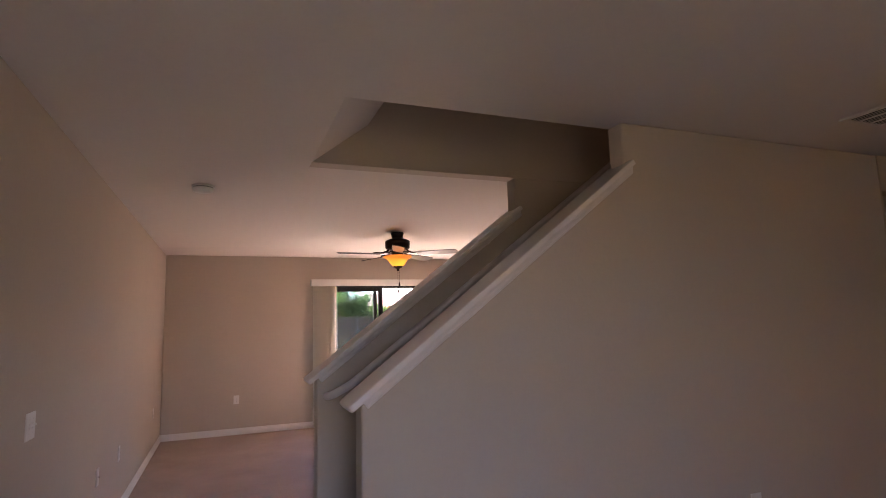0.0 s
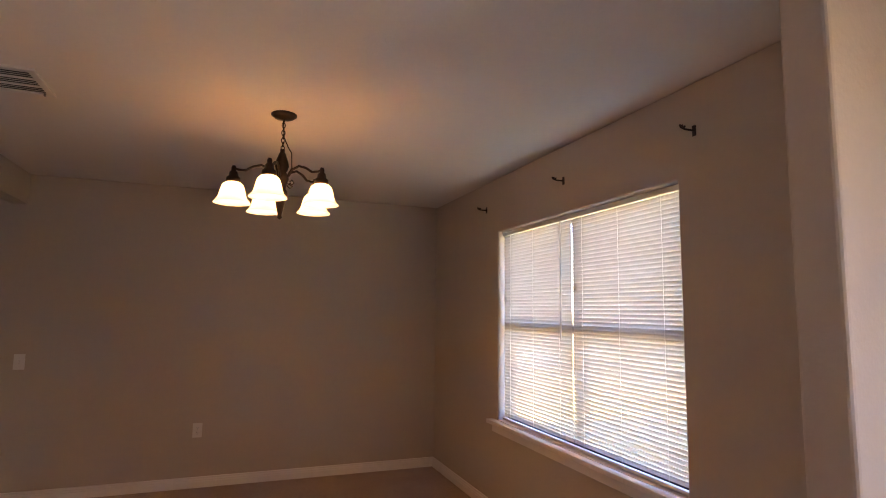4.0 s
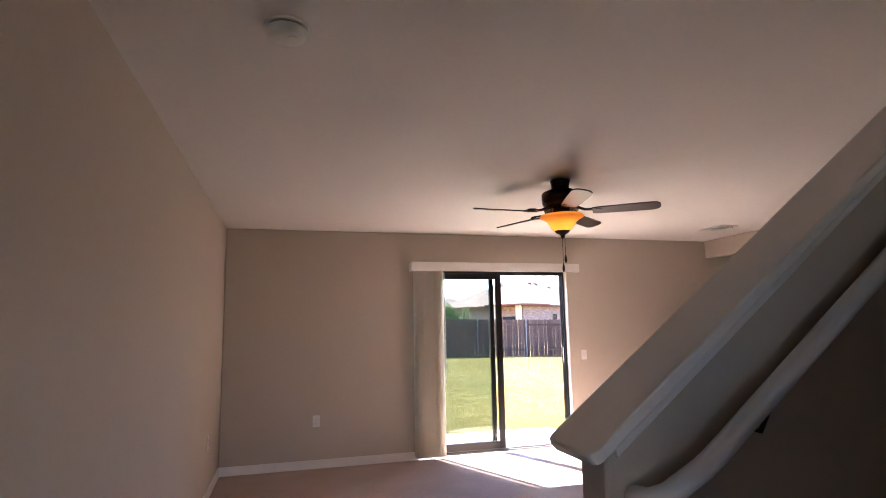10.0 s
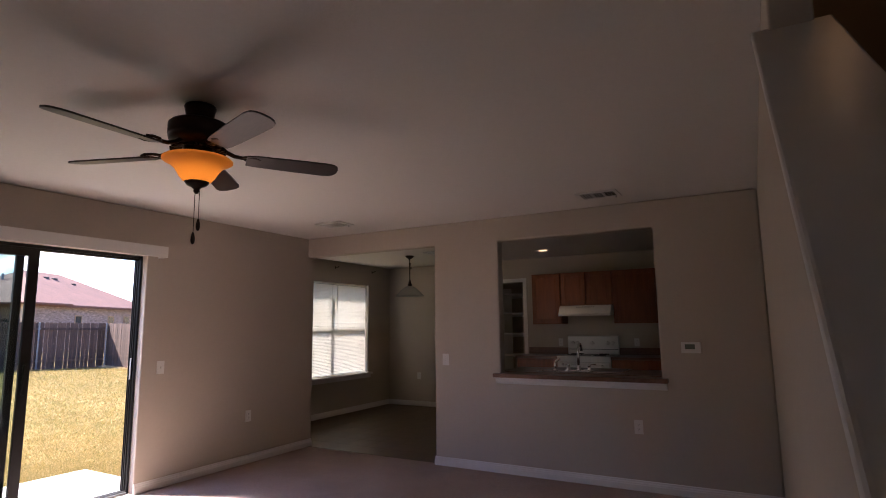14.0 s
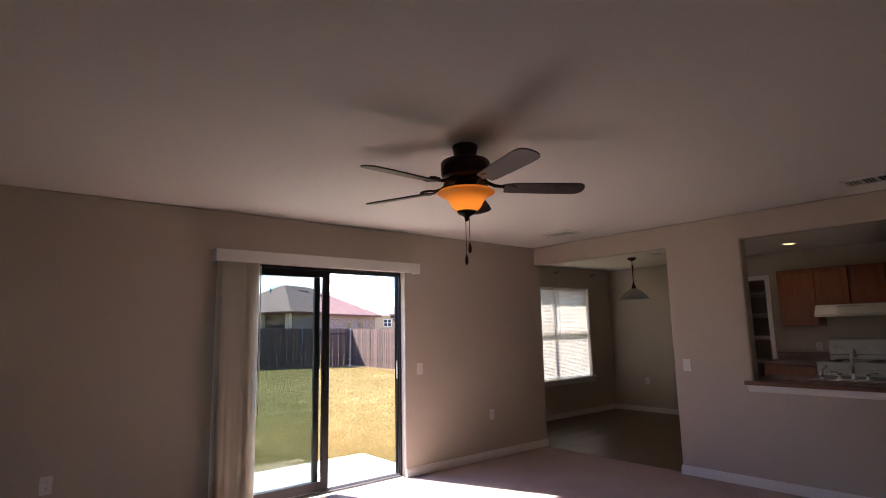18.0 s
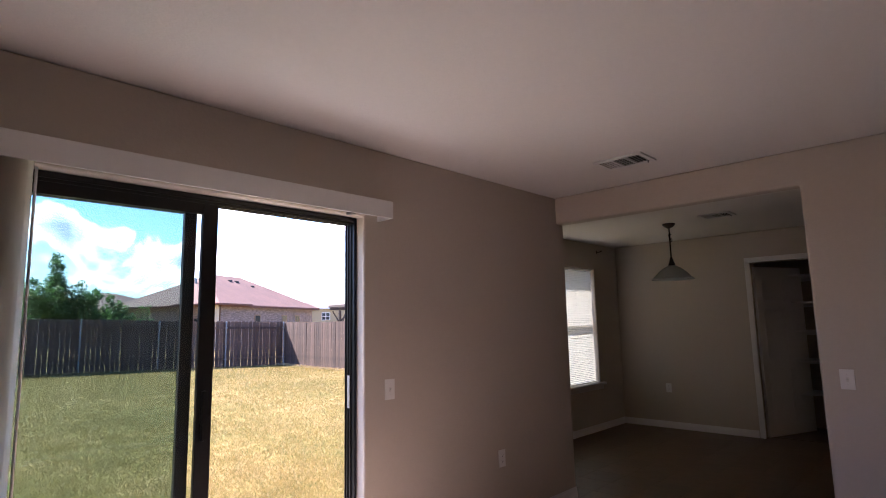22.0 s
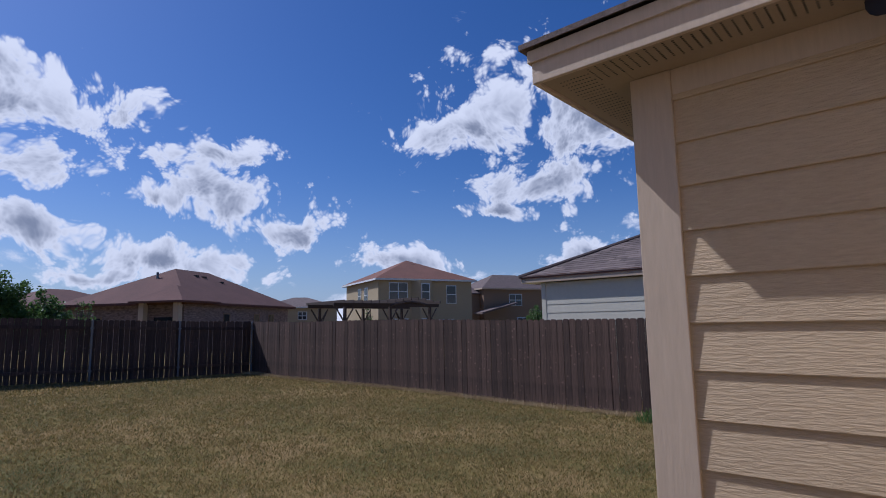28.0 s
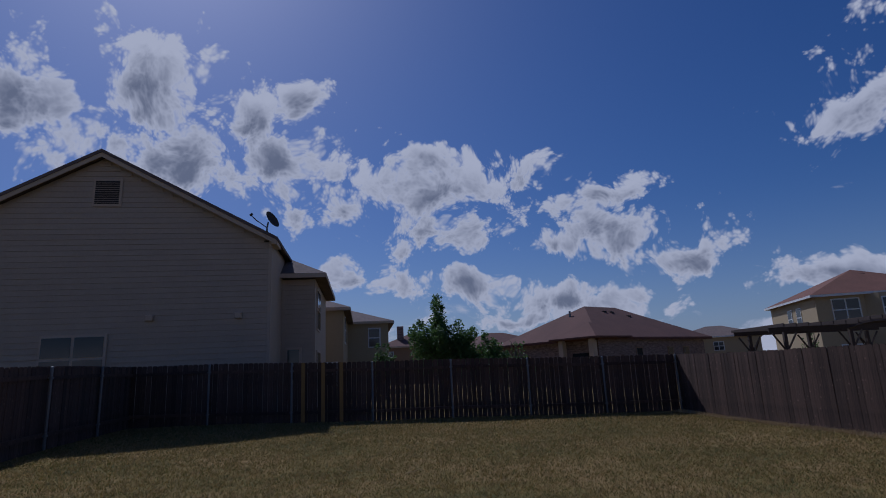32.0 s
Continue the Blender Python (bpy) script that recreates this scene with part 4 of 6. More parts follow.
def chandelier(at):
    c = thing("chandelier", at, "oil-rubbed bronze chandelier with five lit opal bell shades", "chandelier")
    part("canopy", lathe([(0.0, 0.0), (0.066, 0.0), (0.066, -0.008), (0.05, -0.02), (0.012, -0.028), (0.0, -0.03)], 28), "bronze", c, smooth=True)
    for k in range(8):
        bm = bmesh.new()
        loop = [(0.009 * math.cos(t), 0, 0.0145 * math.sin(t)) for t in (2 * math.pi * i / 12 for i in range(13))]
        tube(loop, 0.0024, 6, bm, caps=False)
        o = part("chain_link", bm, "bronze", c)
        o.matrix_basis = pose(0, 0, -0.038 - k * 0.0205, 0, 0, 90 * (k % 2) + 12)
    part("wire", tube([(0.004, 0.004, -0.03), (0.012, -0.006, -0.12), (0.03, -0.03, -0.165), (0.045, -0.05, -0.19), (0.048, -0.055, -0.27), (0.01, -0.01, -0.36)], 0.003, 6), "bronze", c)
    body = [(0.0, -0.185), (0.012, -0.188), (0.012, -0.205), (0.016, -0.21), (0.032, -0.255), (0.036, -0.275), (0.030, -0.30), (0.024, -0.31), (0.034, -0.325), (0.038, -0.345), (0.030, -0.37), (0.024, -0.40), (0.034, -0.41), (0.036, -0.43), (0.026, -0.45), (0.022, -0.48), (0.012, -0.525), (0.010, -0.54), (0.013, -0.55), (0.0, -0.56)]
    part("column", lathe(body, 24), "bronze", c, smooth=True)
    for k in range(5):
        a = radians(18 + 72 * k)
        deg = math.degrees(math.atan2(math.sin(a), -math.cos(a)))
        pts = [(0.028, 0, -0.345), (0.06, 0, -0.30), (0.10, 0, -0.283), (0.14, 0, -0.295), (0.175, 0, -0.318), (0.21, 0, -0.318), (0.232, 0, -0.312)]
        arm = part("arm", tube(pts, 0.0065, 8), "bronze", c, smooth=True)
        arm.matrix_basis = pose(0, 0, 0, 0, 0, deg)
        part("arm_scroll", tube([(0.034, 0, -0.37), (0.06, 0, -0.385), (0.075, 0, -0.37), (0.062, 0, -0.355), (0.05, 0, -0.365)], 0.004, 6), "bronze", arm)
        part("socket", lathe([(0.0, -0.298), (0.009, -0.30), (0.012, -0.312), (0.012, -0.325), (0.021, -0.335), (0.023, -0.352), (0.034, -0.362), (0.036, -0.385), (0.0, -0.386)], 18, at=(0.232, 0, 0)), "bronze", arm, smooth=True)
        prof = [(0.030, -0.384), (0.040, -0.387), (0.056, -0.400), (0.066, -0.425), (0.073, -0.455), (0.082, -0.478), (0.098, -0.495), (0.101, -0.500)]
        prof += [(0.098, -0.500), (0.079, -0.482), (0.069, -0.457), (0.062, -0.427), (0.052, -0.404), (0.038, -0.391)]
        prof = [(r * 0.89, -0.384 + (z + 0.384) * 0.93) for r, z in prof]
        part("bell_shade", lathe(prof, 28, at=(0.232, 0, 0)), "shade_lit", arm, "glowing opal glass bell shade", smooth=True)
    return c


CH = (3.97, -7.82, H)
chandelier(CH)
for k in range(5):
    a = radians(18 + 72 * k)
    lb = new("chandelier_bulb", bpy.data.lights.new("chandelier_bulb", "POINT"))
    lb.data.energy, lb.data.color, lb.data.shadow_soft_size = 0.066, (1.0, 0.52, 0.19), 0.03
    lb.location = (CH[0] - 0.232 * math.cos(a), CH[1] + 0.232 * math.sin(a), H - 0.44)

# ---- dinette pendant ----


def pendant(at):
    p = thing("pendant_lamp", at, "bronze pendant lamp with an unlit white glass bell shade", "pendant lamp")
    part("canopy", lathe([(0.0, 0.0), (0.068, 0.0), (0.068, -0.008), (0.052, -0.03), (0.02, -0.05), (0.0, -0.052)], 28), "bronze", p, smooth=True)
    part("rod", lathe([(0.0, -0.05), (0.007, -0.052), (0.007, -0.11), (0.012, -0.118), (0.012, -0.13), (0.008, -0.14), (0.008, -0.37), (0.014, -0.38), (0.014, -0.395), (0.0, -0.396)], 14), "bronze", p, smooth=True)
    loop = [(0.02 + 0.018 * math.cos(t), 0.012 * math.sin(3 * t), -0.16 + 0.045 * math.sin(t)) for t in (2 * math.pi * i / 20 for i in range(21))]
    part("wire_coil", tube(loop, 0.003, 6, caps=False), "bronze", p)
    part("socket", lathe([(0.0, -0.39), (0.018, -0.394), (0.022, -0.42), (0.032, -0.44), (0.036, -0.468), (0.0, -0.469)], 20), "bronze", p, smooth=True)
    prof = [(0.034, -0.466), (0.055, -0.474), (0.10, -0.50), (0.14, -0.535), (0.175, -0.575), (0.215, -0.612), (0.222, -0.62), (0.216, -0.62), (0.17, -0.582), (0.135, -0.542), (0.096, -0.508), (0.05, -0.482)]
    part("bell_shade", lathe(prof, 36), "shade_off", p, "unlit white glass bell shade", smooth=True)
    return p


pendant((8.01, -0.15, H))

# ---- vents, detector, plates ----


def ceiling_vent(x, y, w, d, blades_along, label, turns=(-4, 40.1, 84)):
    v = thing("ceiling_vent", (x, y, H), label, "ceiling vent", "ceiling registers")
    f = 0.028
    part("backing", box(-w / 2 + f, -d / 2 + f, -0.004, w / 2 - f, d / 2 - f, -0.001), "vent_dark", v)
    fr = bmesh.new()
    for x0, y0, x1, y1 in ((-w / 2, -d / 2, w / 2, -d / 2 + f), (-w / 2, d / 2 - f, w / 2, d / 2), (-w / 2, -d / 2 + f, -w / 2 + f, d / 2 - f), (w / 2 - f, -d / 2 + f, w / 2, d / 2 - f)):
        box(x0, y0, -0.012, x1, y1, -0.0005, fr)
    part("frame", fr, "vent", v)
    L, W = (w, d) if blades_along == "y" else (d, w)
    bars = 3
    for s in range(1, bars):
        q = -L / 2 + f + (L - 2 * f) * s / bars
        part("bar", box(q - 0.006, -W / 2 + f, -0.011, q + 0.006, W / 2 - f, -0.002) if blades_along == "y" else box(-W / 2 + f, q - 0.006, -0.011, W / 2 - f, q + 0.006, -0.002), "vent", v)
    for s in range(bars):
        a0 = -L / 2 + f + (L - 2 * f) * s / bars
        for k in range(4):
            q = a0 + (L - 2 * f) / bars * (k + 0.5) / 4
            ang = turns[s]
            bm = box(-0.006, -W / 2 + f, -0.0006, 0.006, W / 2 - f, 0.0006) if blades_along == "y" else box(-W / 2 + f, -0.006, -0.0006, W / 2 - f, 0.006, 0.0006)
            o = part("slat", bm, "vent", v)
            o.matrix_basis = pose(q, 0, -0.007, 0, 50 + ang, 0) if blades_along == "y" else pose(0, q, -0.007, 50 + ang, 0, 0)
    part("damper_lever", box(w / 2 - f - 0.02, -d / 2 + f + 0.004, -0.026, w / 2 - f - 0.016, -d / 2 + f + 0.012, -0.010), "galv", v)
    return v


ceiling_vent(5.33, -0.93, 0.24, 0.33, "x", "white louvred ceiling register near the dinette opening")
ceiling_vent(5.46, -3.66, 0.24, 0.33, "x", "white louvred ceiling register by the kitchen wall")
ceiling_vent(3.97, -6.62, 0.33, 0.29, "y", "white louvred ceiling register in the dining room", (100, 100, 100))
ceiling_vent(7.86, -0.70, 0.24, 0.30, "x", "white louvred ceiling register in the dinette")


def smoke_detector(x, y):
    d = thing("smoke_detector", (x, y, H), "round white smoke detector on the ceiling", "smoke detector")
    part("base", lathe([(0.0, -0.001), (0.078, -0.001), (0.078, -0.012), (0.0, -0.012)], 32), "plastic", d, smooth=False)
    part("slot_ring", lathe([(0.066, -0.012), (0.066, -0.018), (0.0, -0.018)], 32), "plastic_dark", d)
    part("cover", lathe([(0.070, -0.017), (0.072, -0.024), (0.066, -0.042), (0.045, -0.048), (0.0, -0.048)], 32), "plastic", d, smooth=True)
    part("test_button", lathe([(0.016, -0.048), (0.016, -0.051), (0.0, -0.0515)], 16, at=(0.02, -0.015, 0)), "plastic", d)


smoke_detector(0.61, -4.13)


def plate(kind, at, rz, gang=1):
    """A wall plate; its face looks along local -y. kind: switch or outlet."""
    lab = {"switch": "white toggle light switch plate on the wall", "outlet": "white duplex power outlet plate low on the wall", "cable": "white cable outlet plate low on the wall"}[kind]
    p = thing({"switch": "light_switch", "outlet": "power_outlet", "cable": "cable_outlet"}[kind], at, lab, "switch" if kind == "switch" else "outlet", "wall plates", rz=rz)
    w = 0.072 + 0.046 * (gang - 1)
    part("cover_plate", box(-w / 2, -0.006, -0.058, w / 2, 0.0, 0.058, bevel=0.002), "plastic", p)
    for g in range(gang):
        x = (g - (gang - 1) / 2) * 0.046
        if kind == "switch":
            part("bezel", box(x - 0.006, -0.0068, -0.013, x + 0.006, -0.006, 0.013), "vent", p)
            tg = part("toggle", box(-0.0045, -0.014, -0.005, 0.0045, 0.0, 0.005, bevel=0.0015), "plastic", p)
            tg.matrix_basis = pose(x, -0.006, 0, -28, 0, 0)
            for z in (-0.03, 0.03):
                part("screw", tube([(x, -0.006, z), (x, -0.0072, z)], 0.003, 8), "vent", p)
        elif kind == "outlet":
            for z in (-0.02, 0.02):
                s = part("socket_face", lathe([(0.0165, 0.0), (0.0165, 0.002), (0.0, 0.0022)], 16), "plastic", p)
                s.matrix_basis = pose(x, -0.006, z, 90, 0, 0)
                for dx in (-0.006, 0.006):
                    part("slot", box(x + dx - 0.001, -0.0088, z - 0.002, x + dx + 0.001, -0.008, z + 0.007), "plastic_dark", p)
                part("ground_slot", tube([(x, -0.008, z - 0.008), (x, -0.0088, z - 0.008)], 0.0024, 8), "plastic_dark", p)
            part("screw", tube([(x, -0.006, 0), (x, -0.0072, 0)], 0.003, 8), "vent", p)
        else:
            part("connector", tube([(x, -0.006, 0), (x, -0.016, 0)], 0.005, 10), "steel", p)


plate("switch", (4.065, 0, 1.02), 0)
plate("switch", (XL, -1.92, 1.02), -90)
plate("switch", (XD, -6.14, 1.00), -90)
plate("outlet", (0.935, 0, 0.44), 0)
plate("outlet", (5.09, 0, 0.45), 0)
plate("outlet", (XL, -3.79, 0.49), -90)
plate("outlet", (XD, -7.40, 0.425), -90)
plate("outlet", (XK, 0.55, 0.49), -90)
plate("outlet", (0, -0.85, 0.45), 90)
plate("outlet", (0, -3.08, 0.45), 90)
plate("cable", (0, -3.88, 0.46), 90)
plate("switch", (0, -5.37, 1.03), 90, 2)
plate("outlet", (3.38, HY0 - WT, 0.44), 0)
plate("outlet", (XK, -2.06, 1.09), -90)
plate("outlet", (XK, -3.20, 1.09), -90)


def thermostat():
    t = thing("thermostat", (XL, -4.245, 1.16), "white digital thermostat on the living room wall", "thermostat", rz=-90)
    part("case", box(-0.075, -0.028, -0.045, 0.075, 0.0, 0.045, bevel=0.006), "plastic", t)
    part("display", box(-0.045, -0.0285, -0.012, 0.03, -0.0279, 0.028), material("lcd", (0.18, 0.2, 0.17), 0.2), t, "grey display")
    for k in range(2):
        part("button", box(0.042, -0.031, 0.006 - 0.022 * k, 0.062, -0.0275, 0.018 - 0.022 * k, bevel=0.001), "plastic", t)
    part("flap_line", box(-0.07, -0.0286, -0.024, 0.07, -0.0279, -0.022), "vent", t)


def alarm_panel():
    t = thing("alarm_panel", (1.86, -9.13, 1.37), "white wall keypad panel with a small display", "keypad", rz=-90)
    part("case", box(-0.095, -0.024, -0.07, 0.095, 0.0, 0.07, bevel=0.005), "plastic", t)
    part("display", box(-0.075, -0.0246, 0.022, 0.03, -0.0239, 0.052), material("keypad_lcd", (0.12, 0.13, 0.12), 0.2), t)
    for r in range(3):
        for k in range(5):
            part("key", box(-0.07 + k * 0.03, -0.028, -0.05 + r * 0.021, -0.05 + k * 0.03, -0.0235, -0.037 + r * 0.021, bevel=0.001), "vent_dark" if k < 2 else "vent", t)


thermostat()
alarm_panel()

# ---- pass-through sill, sink counter and kitchen ----


def pass_sill():
    s = thing("pass_through_sill", (5.99, -3.265, 0.86), "brown laminate ledge with white moulding at the kitchen pass-through", "ledge")
    part("ledge", box(-0.14, -0.79, 0.005, 0.075, 0.79, 0.043, bevel=0.008), "counter", s)
    prof = [(-0.061, -0.055), (-0.085, -0.055), (-0.10, -0.035), (-0.105, -0.01), (-0.128, 0.0), (-0.128, 0.005), (-0.061, 0.005)]
    part("moulding", prism(prof, "y", -0.775, 0.775), "trim", s, "white moulding under the ledge")
    return s


def base_cabinet(name, x0, y0, x1, y1, face, doors, label):
    """A floor cabinet 0.87 high; face: -1 or +1, the way along x that its doors look."""
    c = thing(name, ((x0 + x1) / 2, (y0 + y1) / 2, 0), label, "cabinet", "kitchen base cabinets")
    hx, hy = (x1 - x0) / 2, (y1 - y0) / 2
    part("body", box(-hx, -hy, 0.10, hx, hy, 0.868), "oak", c)
    part("toe_kick", box(-hx + (0.06 if face < 0 else 0), -hy, F, hx - (0.06 if face > 0 else 0), hy, 0.099), "vent_dark", c)
    fx = face * hx
    n = doors
    for k in range(n):
        a, b = -hy + 2 * hy * k / n + 0.006, -hy + 2 * hy * (k + 1) / n - 0.006
        xs = sorted((fx, fx + face * 0.018))
        dr = part("drawer_front", box(xs[0], a, 0.72, xs[1], b, 0.855, bevel=0.004), "oak", c)
        d = part("door", box(xs[0], a, 0.115, xs[1], b, 0.705, bevel=0.004), "oak", c)
        xs2 = sorted((fx + face * 0.0181, fx + face * 0.024))
        part("door_panel", box(xs2[0], a + 0.055, 0.17, xs2[1], b - 0.055, 0.65, bevel=0.004), "oak", d)
    return c


def wall_cabinet(y0, y1, z0, z1, doors):
    c = thing("wall_cabinet", (XK - 0.16, (y0 + y1) / 2, z0), "reddish stained oak wall cabinet with framed panel doors", "cabinet", "kitchen wall cabinets")
    hy, h = (y1 - y0) / 2, z1 - z0
    part("body", box(-0.14, -hy + 0.001, 0, 0.159, hy - 0.001, h), "oak", c)
    for k in range(doors):
        a, b = -hy + 2 * hy * k / doors + 0.012, -hy + 2 * hy * (k + 1) / doors - 0.012
        d = part("door", box(-0.160, a, 0.012, -0.1401, b, h - 0.012, bevel=0.003), "oak", c)
        bm = bmesh.new()
        for q in ((a, 0.012, a + 0.055, h - 0.012), (b - 0.055, 0.012, b, h - 0.012), (a + 0.055, 0.012, b - 0.055, 0.067), (a + 0.055, h - 0.067, b - 0.055, h - 0.012)):
            box(-0.168, q[0], q[1], -0.1601, q[2], q[3], bm, bevel=0.002)
        part("door_frame", bm, "oak", d)
        part("centre_panel", box(-0.165, a + 0.075, 0.087, -0.1601, b - 0.075, h - 0.087, bevel=0.003), "oak", d)
    return c


def worktop(name, x0, y0, x1, y1, label, splash=None):
    w = thing(name, ((x0 + x1) / 2, (y0 + y1) / 2, 0.87), label, "worktop")
    hx, hy = (x1 - x0) / 2, (y1 - y0) / 2
    part("slab", box(-hx, -hy, 0, hx, hy, 0.038, bevel=0.006), "counter", w)
    if splash:
        part("backsplash", box(hx - 0.02, -hy, 0.0381, hx - 0.001, hy, 0.14, bevel=0.004), "counter", w)
    return w


def kitchen_range():
    r = thing("kitchen_range", (XK - 0.33, -2.57, 0), "white electric kitchen range with a knobbed backguard", "range")
    part("body", box(-0.30, -0.379, 0.10, 0.325, 0.379, 0.898, bevel=0.004), "enamel", r)
    part("plinth", box(-0.25, -0.37, F, 0.32, 0.37, 0.0995), "vent_dark", r)
    part("cooktop", box(-0.325, -0.379, 0.899, 0.27, 0.379, 0.915, bevel=0.004), "enamel", r)
    od = part("oven_door", box(-0.335, -0.37, 0.30, -0.301, 0.37, 0.83, bevel=0.006), "enamel", r)
    part("oven_window", box(-0.337, -0.20, 0.42, -0.3351, 0.20, 0.66), "win_dark", od)
    part("oven_handle", tube([(-0.336, -0.28, 0.785), (-0.375, -0.26, 0.79), (-0.375, 0.26, 0.79), (-0.336, 0.28, 0.785)], 0.011, 10), "enamel", od)
    part("drawer", box(-0.333, -0.37, 0.115, -0.301, 0.37, 0.285, bevel=0.005), "enamel", r)
    bg = part("backguard", prism([(0.27, 0.915), (0.255, 0.93), (0.268, 1.175), (0.285, 1.19), (0.325, 1.19), (0.325, 0.915)], "y", -0.379, 0.379), "enamel", r)
    for y in (-0.30, -0.225, 0.0, 0.225, 0.30):
        k = part("knob", lathe([(0.025, 0.0), (0.026, 0.012), (0.02, 0.024), (0.0, 0.026)], 18), "enamel", bg)
        k.matrix_basis = pose(0.262, y, 1.08, 0, -87, 0)
    part("trim_line", box(0.2555, -0.372, 0.985, 0.259, 0.372, 0.992), "plastic_dark", bg)
    for x, y, rr in ((-0.18, -0.2, 0.10), (-0.18, 0.2, 0.08), (0.10, -0.2, 0.08), (0.10, 0.2, 0.10)):
        b = part("drip_bowl", lathe([(rr + 0.012, 0.001), (rr + 0.01, 0.006), (rr * 0.9, 0.004), (0.0, 0.002)], 24, at=(x, y, 0.915)), "chrome", r)
        sp = [(x + (0.02 + (rr - 0.02) * i / 60) * math.cos(i * 0.42), y + (0.02 + (rr - 0.02) * i / 60) * math.sin(i * 0.42), 0.926) for i in range(61)]
        part("coil", tube(sp, 0.0045, 6), "plastic_dark", b)
    return r


def range_hood():
    h = thing("range_hood", (XK - 0.25, -2.57, 1.49), "white under-cabinet range hood", "range hood")
    part("shell", prism([(-0.24, 0.0), (-0.245, 0.03), (-0.20, 0.10), (-0.16, 0.148), (0.249, 0.148), (0.249, 0.0)], "y", -0.379, 0.379), "enamel", h)
    for k in range(12):
        part("grille_slot", box(-0.19, -0.13 + k * 0.022, 0.118, -0.178, -0.118 + k * 0.022, 0.126), "plastic_dark", h)
    part("lip", box(-0.25, -0.379, -0.006, -0.235, 0.379, 0.012, bevel=0.003), "enamel", h)


def sink():
    s = thing("kitchen_sink", (6.42, -3.22, 0.908), "stainless steel double-bowl kitchen sink set in the counter", "sink")
    part("rim", box(-0.26, -0.41, 0.0, 0.26, 0.41, 0.008, bevel=0.003), "steel", s)
    # flat plates on the rim; the bowls' inner shade is put into darker steel
    for y0, y1 in ((-0.385, -0.015), (0.015, 0.385)):
        part("bowl", box(-0.17, y0, 0.0082, 0.22, y1, 0.0105, bevel=0.001), material("shaded_bowl_steel", (0.2, 0.2, 0.21), 0.35, metal=0.9), s)


def faucet():
    f = thing("kitchen_faucet", (6.20, -3.22, 0.9165), "chrome gooseneck faucet with two lever handles and side spray", "faucet")
    part("deck_plate", box(-0.025, -0.13, 0.0, 0.025, 0.13, 0.01, bevel=0.004), "chrome", f)
    part("spout", tube([(0, 0, 0.01), (0, 0, 0.18), (0.012, 0, 0.225), (0.045, 0, 0.255), (0.085, 0, 0.255), (0.115, 0, 0.225), (0.12, 0, 0.19)], [0.015, 0.012, 0.011, 0.011, 0.011, 0.011, 0.012], 14), "chrome", f, smooth=True)
    part("collar", lathe([(0.026, 0.01), (0.026, 0.02), (0.018, 0.03), (0.018, 0.055), (0.013, 0.06), (0.0, 0.06)], 18), "chrome", f, smooth=True)
    for s in (-1, 1):
        h = part("handle_base", lathe([(0.021, 0.01), (0.021, 0.02), (0.014, 0.03), (0.014, 0.05), (0.017, 0.056), (0.012, 0.068), (0.0, 0.07)], 16, at=(0, s * 0.10, 0)), "chrome", f, smooth=True)
        part("lever", tube([(0, s * 0.10, 0.062), (0, s * 0.135, 0.07), (0, s * 0.165, 0.068)], [0.007, 0.006, 0.008], 10), "chrome", h)
    sp = part("side_spray", tube([(0, 0.23, 0.0), (0, 0.23, 0.05), (0.0, 0.225, 0.085), (0.012, 0.19, 0.12)], [0.014, 0.011, 0.011, 0.014], 12), "chrome", f, smooth=True)
    part("spray_base", lathe([(0.022, 0.0), (0.022, 0.008), (0.014, 0.02), (0.0, 0.021)], 16, at=(0, 0.23, 0)), "chrome", sp)


pass_sill()
base_cabinet("sink_cabinet", 6.08, -4.45, 6.66, -2.55, 1, 4, "stained oak base cabinet under the sink counter")
worktop("sink_worktop", 6.068, -4.49, 6.70, -2.45, "brown laminate counter around the sink")
sink()
faucet()
base_cabinet("base_cabinet", 8.80, -2.185, 9.39, -1.56, -1, 1, "stained oak base cabinet beside the range")
base_cabinet("base_cabinet", 8.80, -4.45, 9.39, -2.955, -1, 3, "stained oak base cabinets past the range")
worktop("counter_top", 8.77, -2.187, 9.398, -1.54, "brown laminate counter beside the range", True)
worktop("counter_top", 8.77, -4.49, 9.398, -2.953, "brown laminate counter past the range", True)
kitchen_range()
range_hood()
wall_cabinet(-2.185, -1.72, 1.37, 2.14, 1)
wall_cabinet(-2.955, -2.185, 1.64, 2.14, 2)
wall_cabinet(-3.55, -2.955, 1.37, 2.14, 1)
wall_cabinet(-4.15, -3.55, 1.37, 2.14, 1)


def can_light(x, y):
    c = thing("recessed_light", (x, y, H), "round recessed ceiling light, lit warm", "recessed light")
    part("trim_ring", lathe([(0.068, -0.001), (0.092, -0.001), (0.094, -0.006), (0.068, -0.005)], 28), "plastic", c)
    part("lamp_face", lathe([(0.067, -0.003), (0.0, -0.004)], 28), material("warm_lamp", (0.9, 0.7, 0.4), 0.5, emit=(1.0, 0.68, 0.30), emit_strength=0.4), c, "lit warm bulb face")


can_light(8.57, -2.10)
# unseen light, added to brighten the hall past the stair wall
can_light(6.62, -5.62)
# the second lamp belongs to the added hall light
for x, y in ((8.57, -2.10), (6.62, -5.62)):
    lk = new("can_lamp", bpy.data.lights.new("can_lamp", "SPOT"))
    lk.data.energy, lk.data.color, lk.data.spot_size, lk.data.shadow_soft_size = 0.32, (1.0, 0.72, 0.42), radians(120), 0.06
    lk.location = (x, y, H - 0.01)


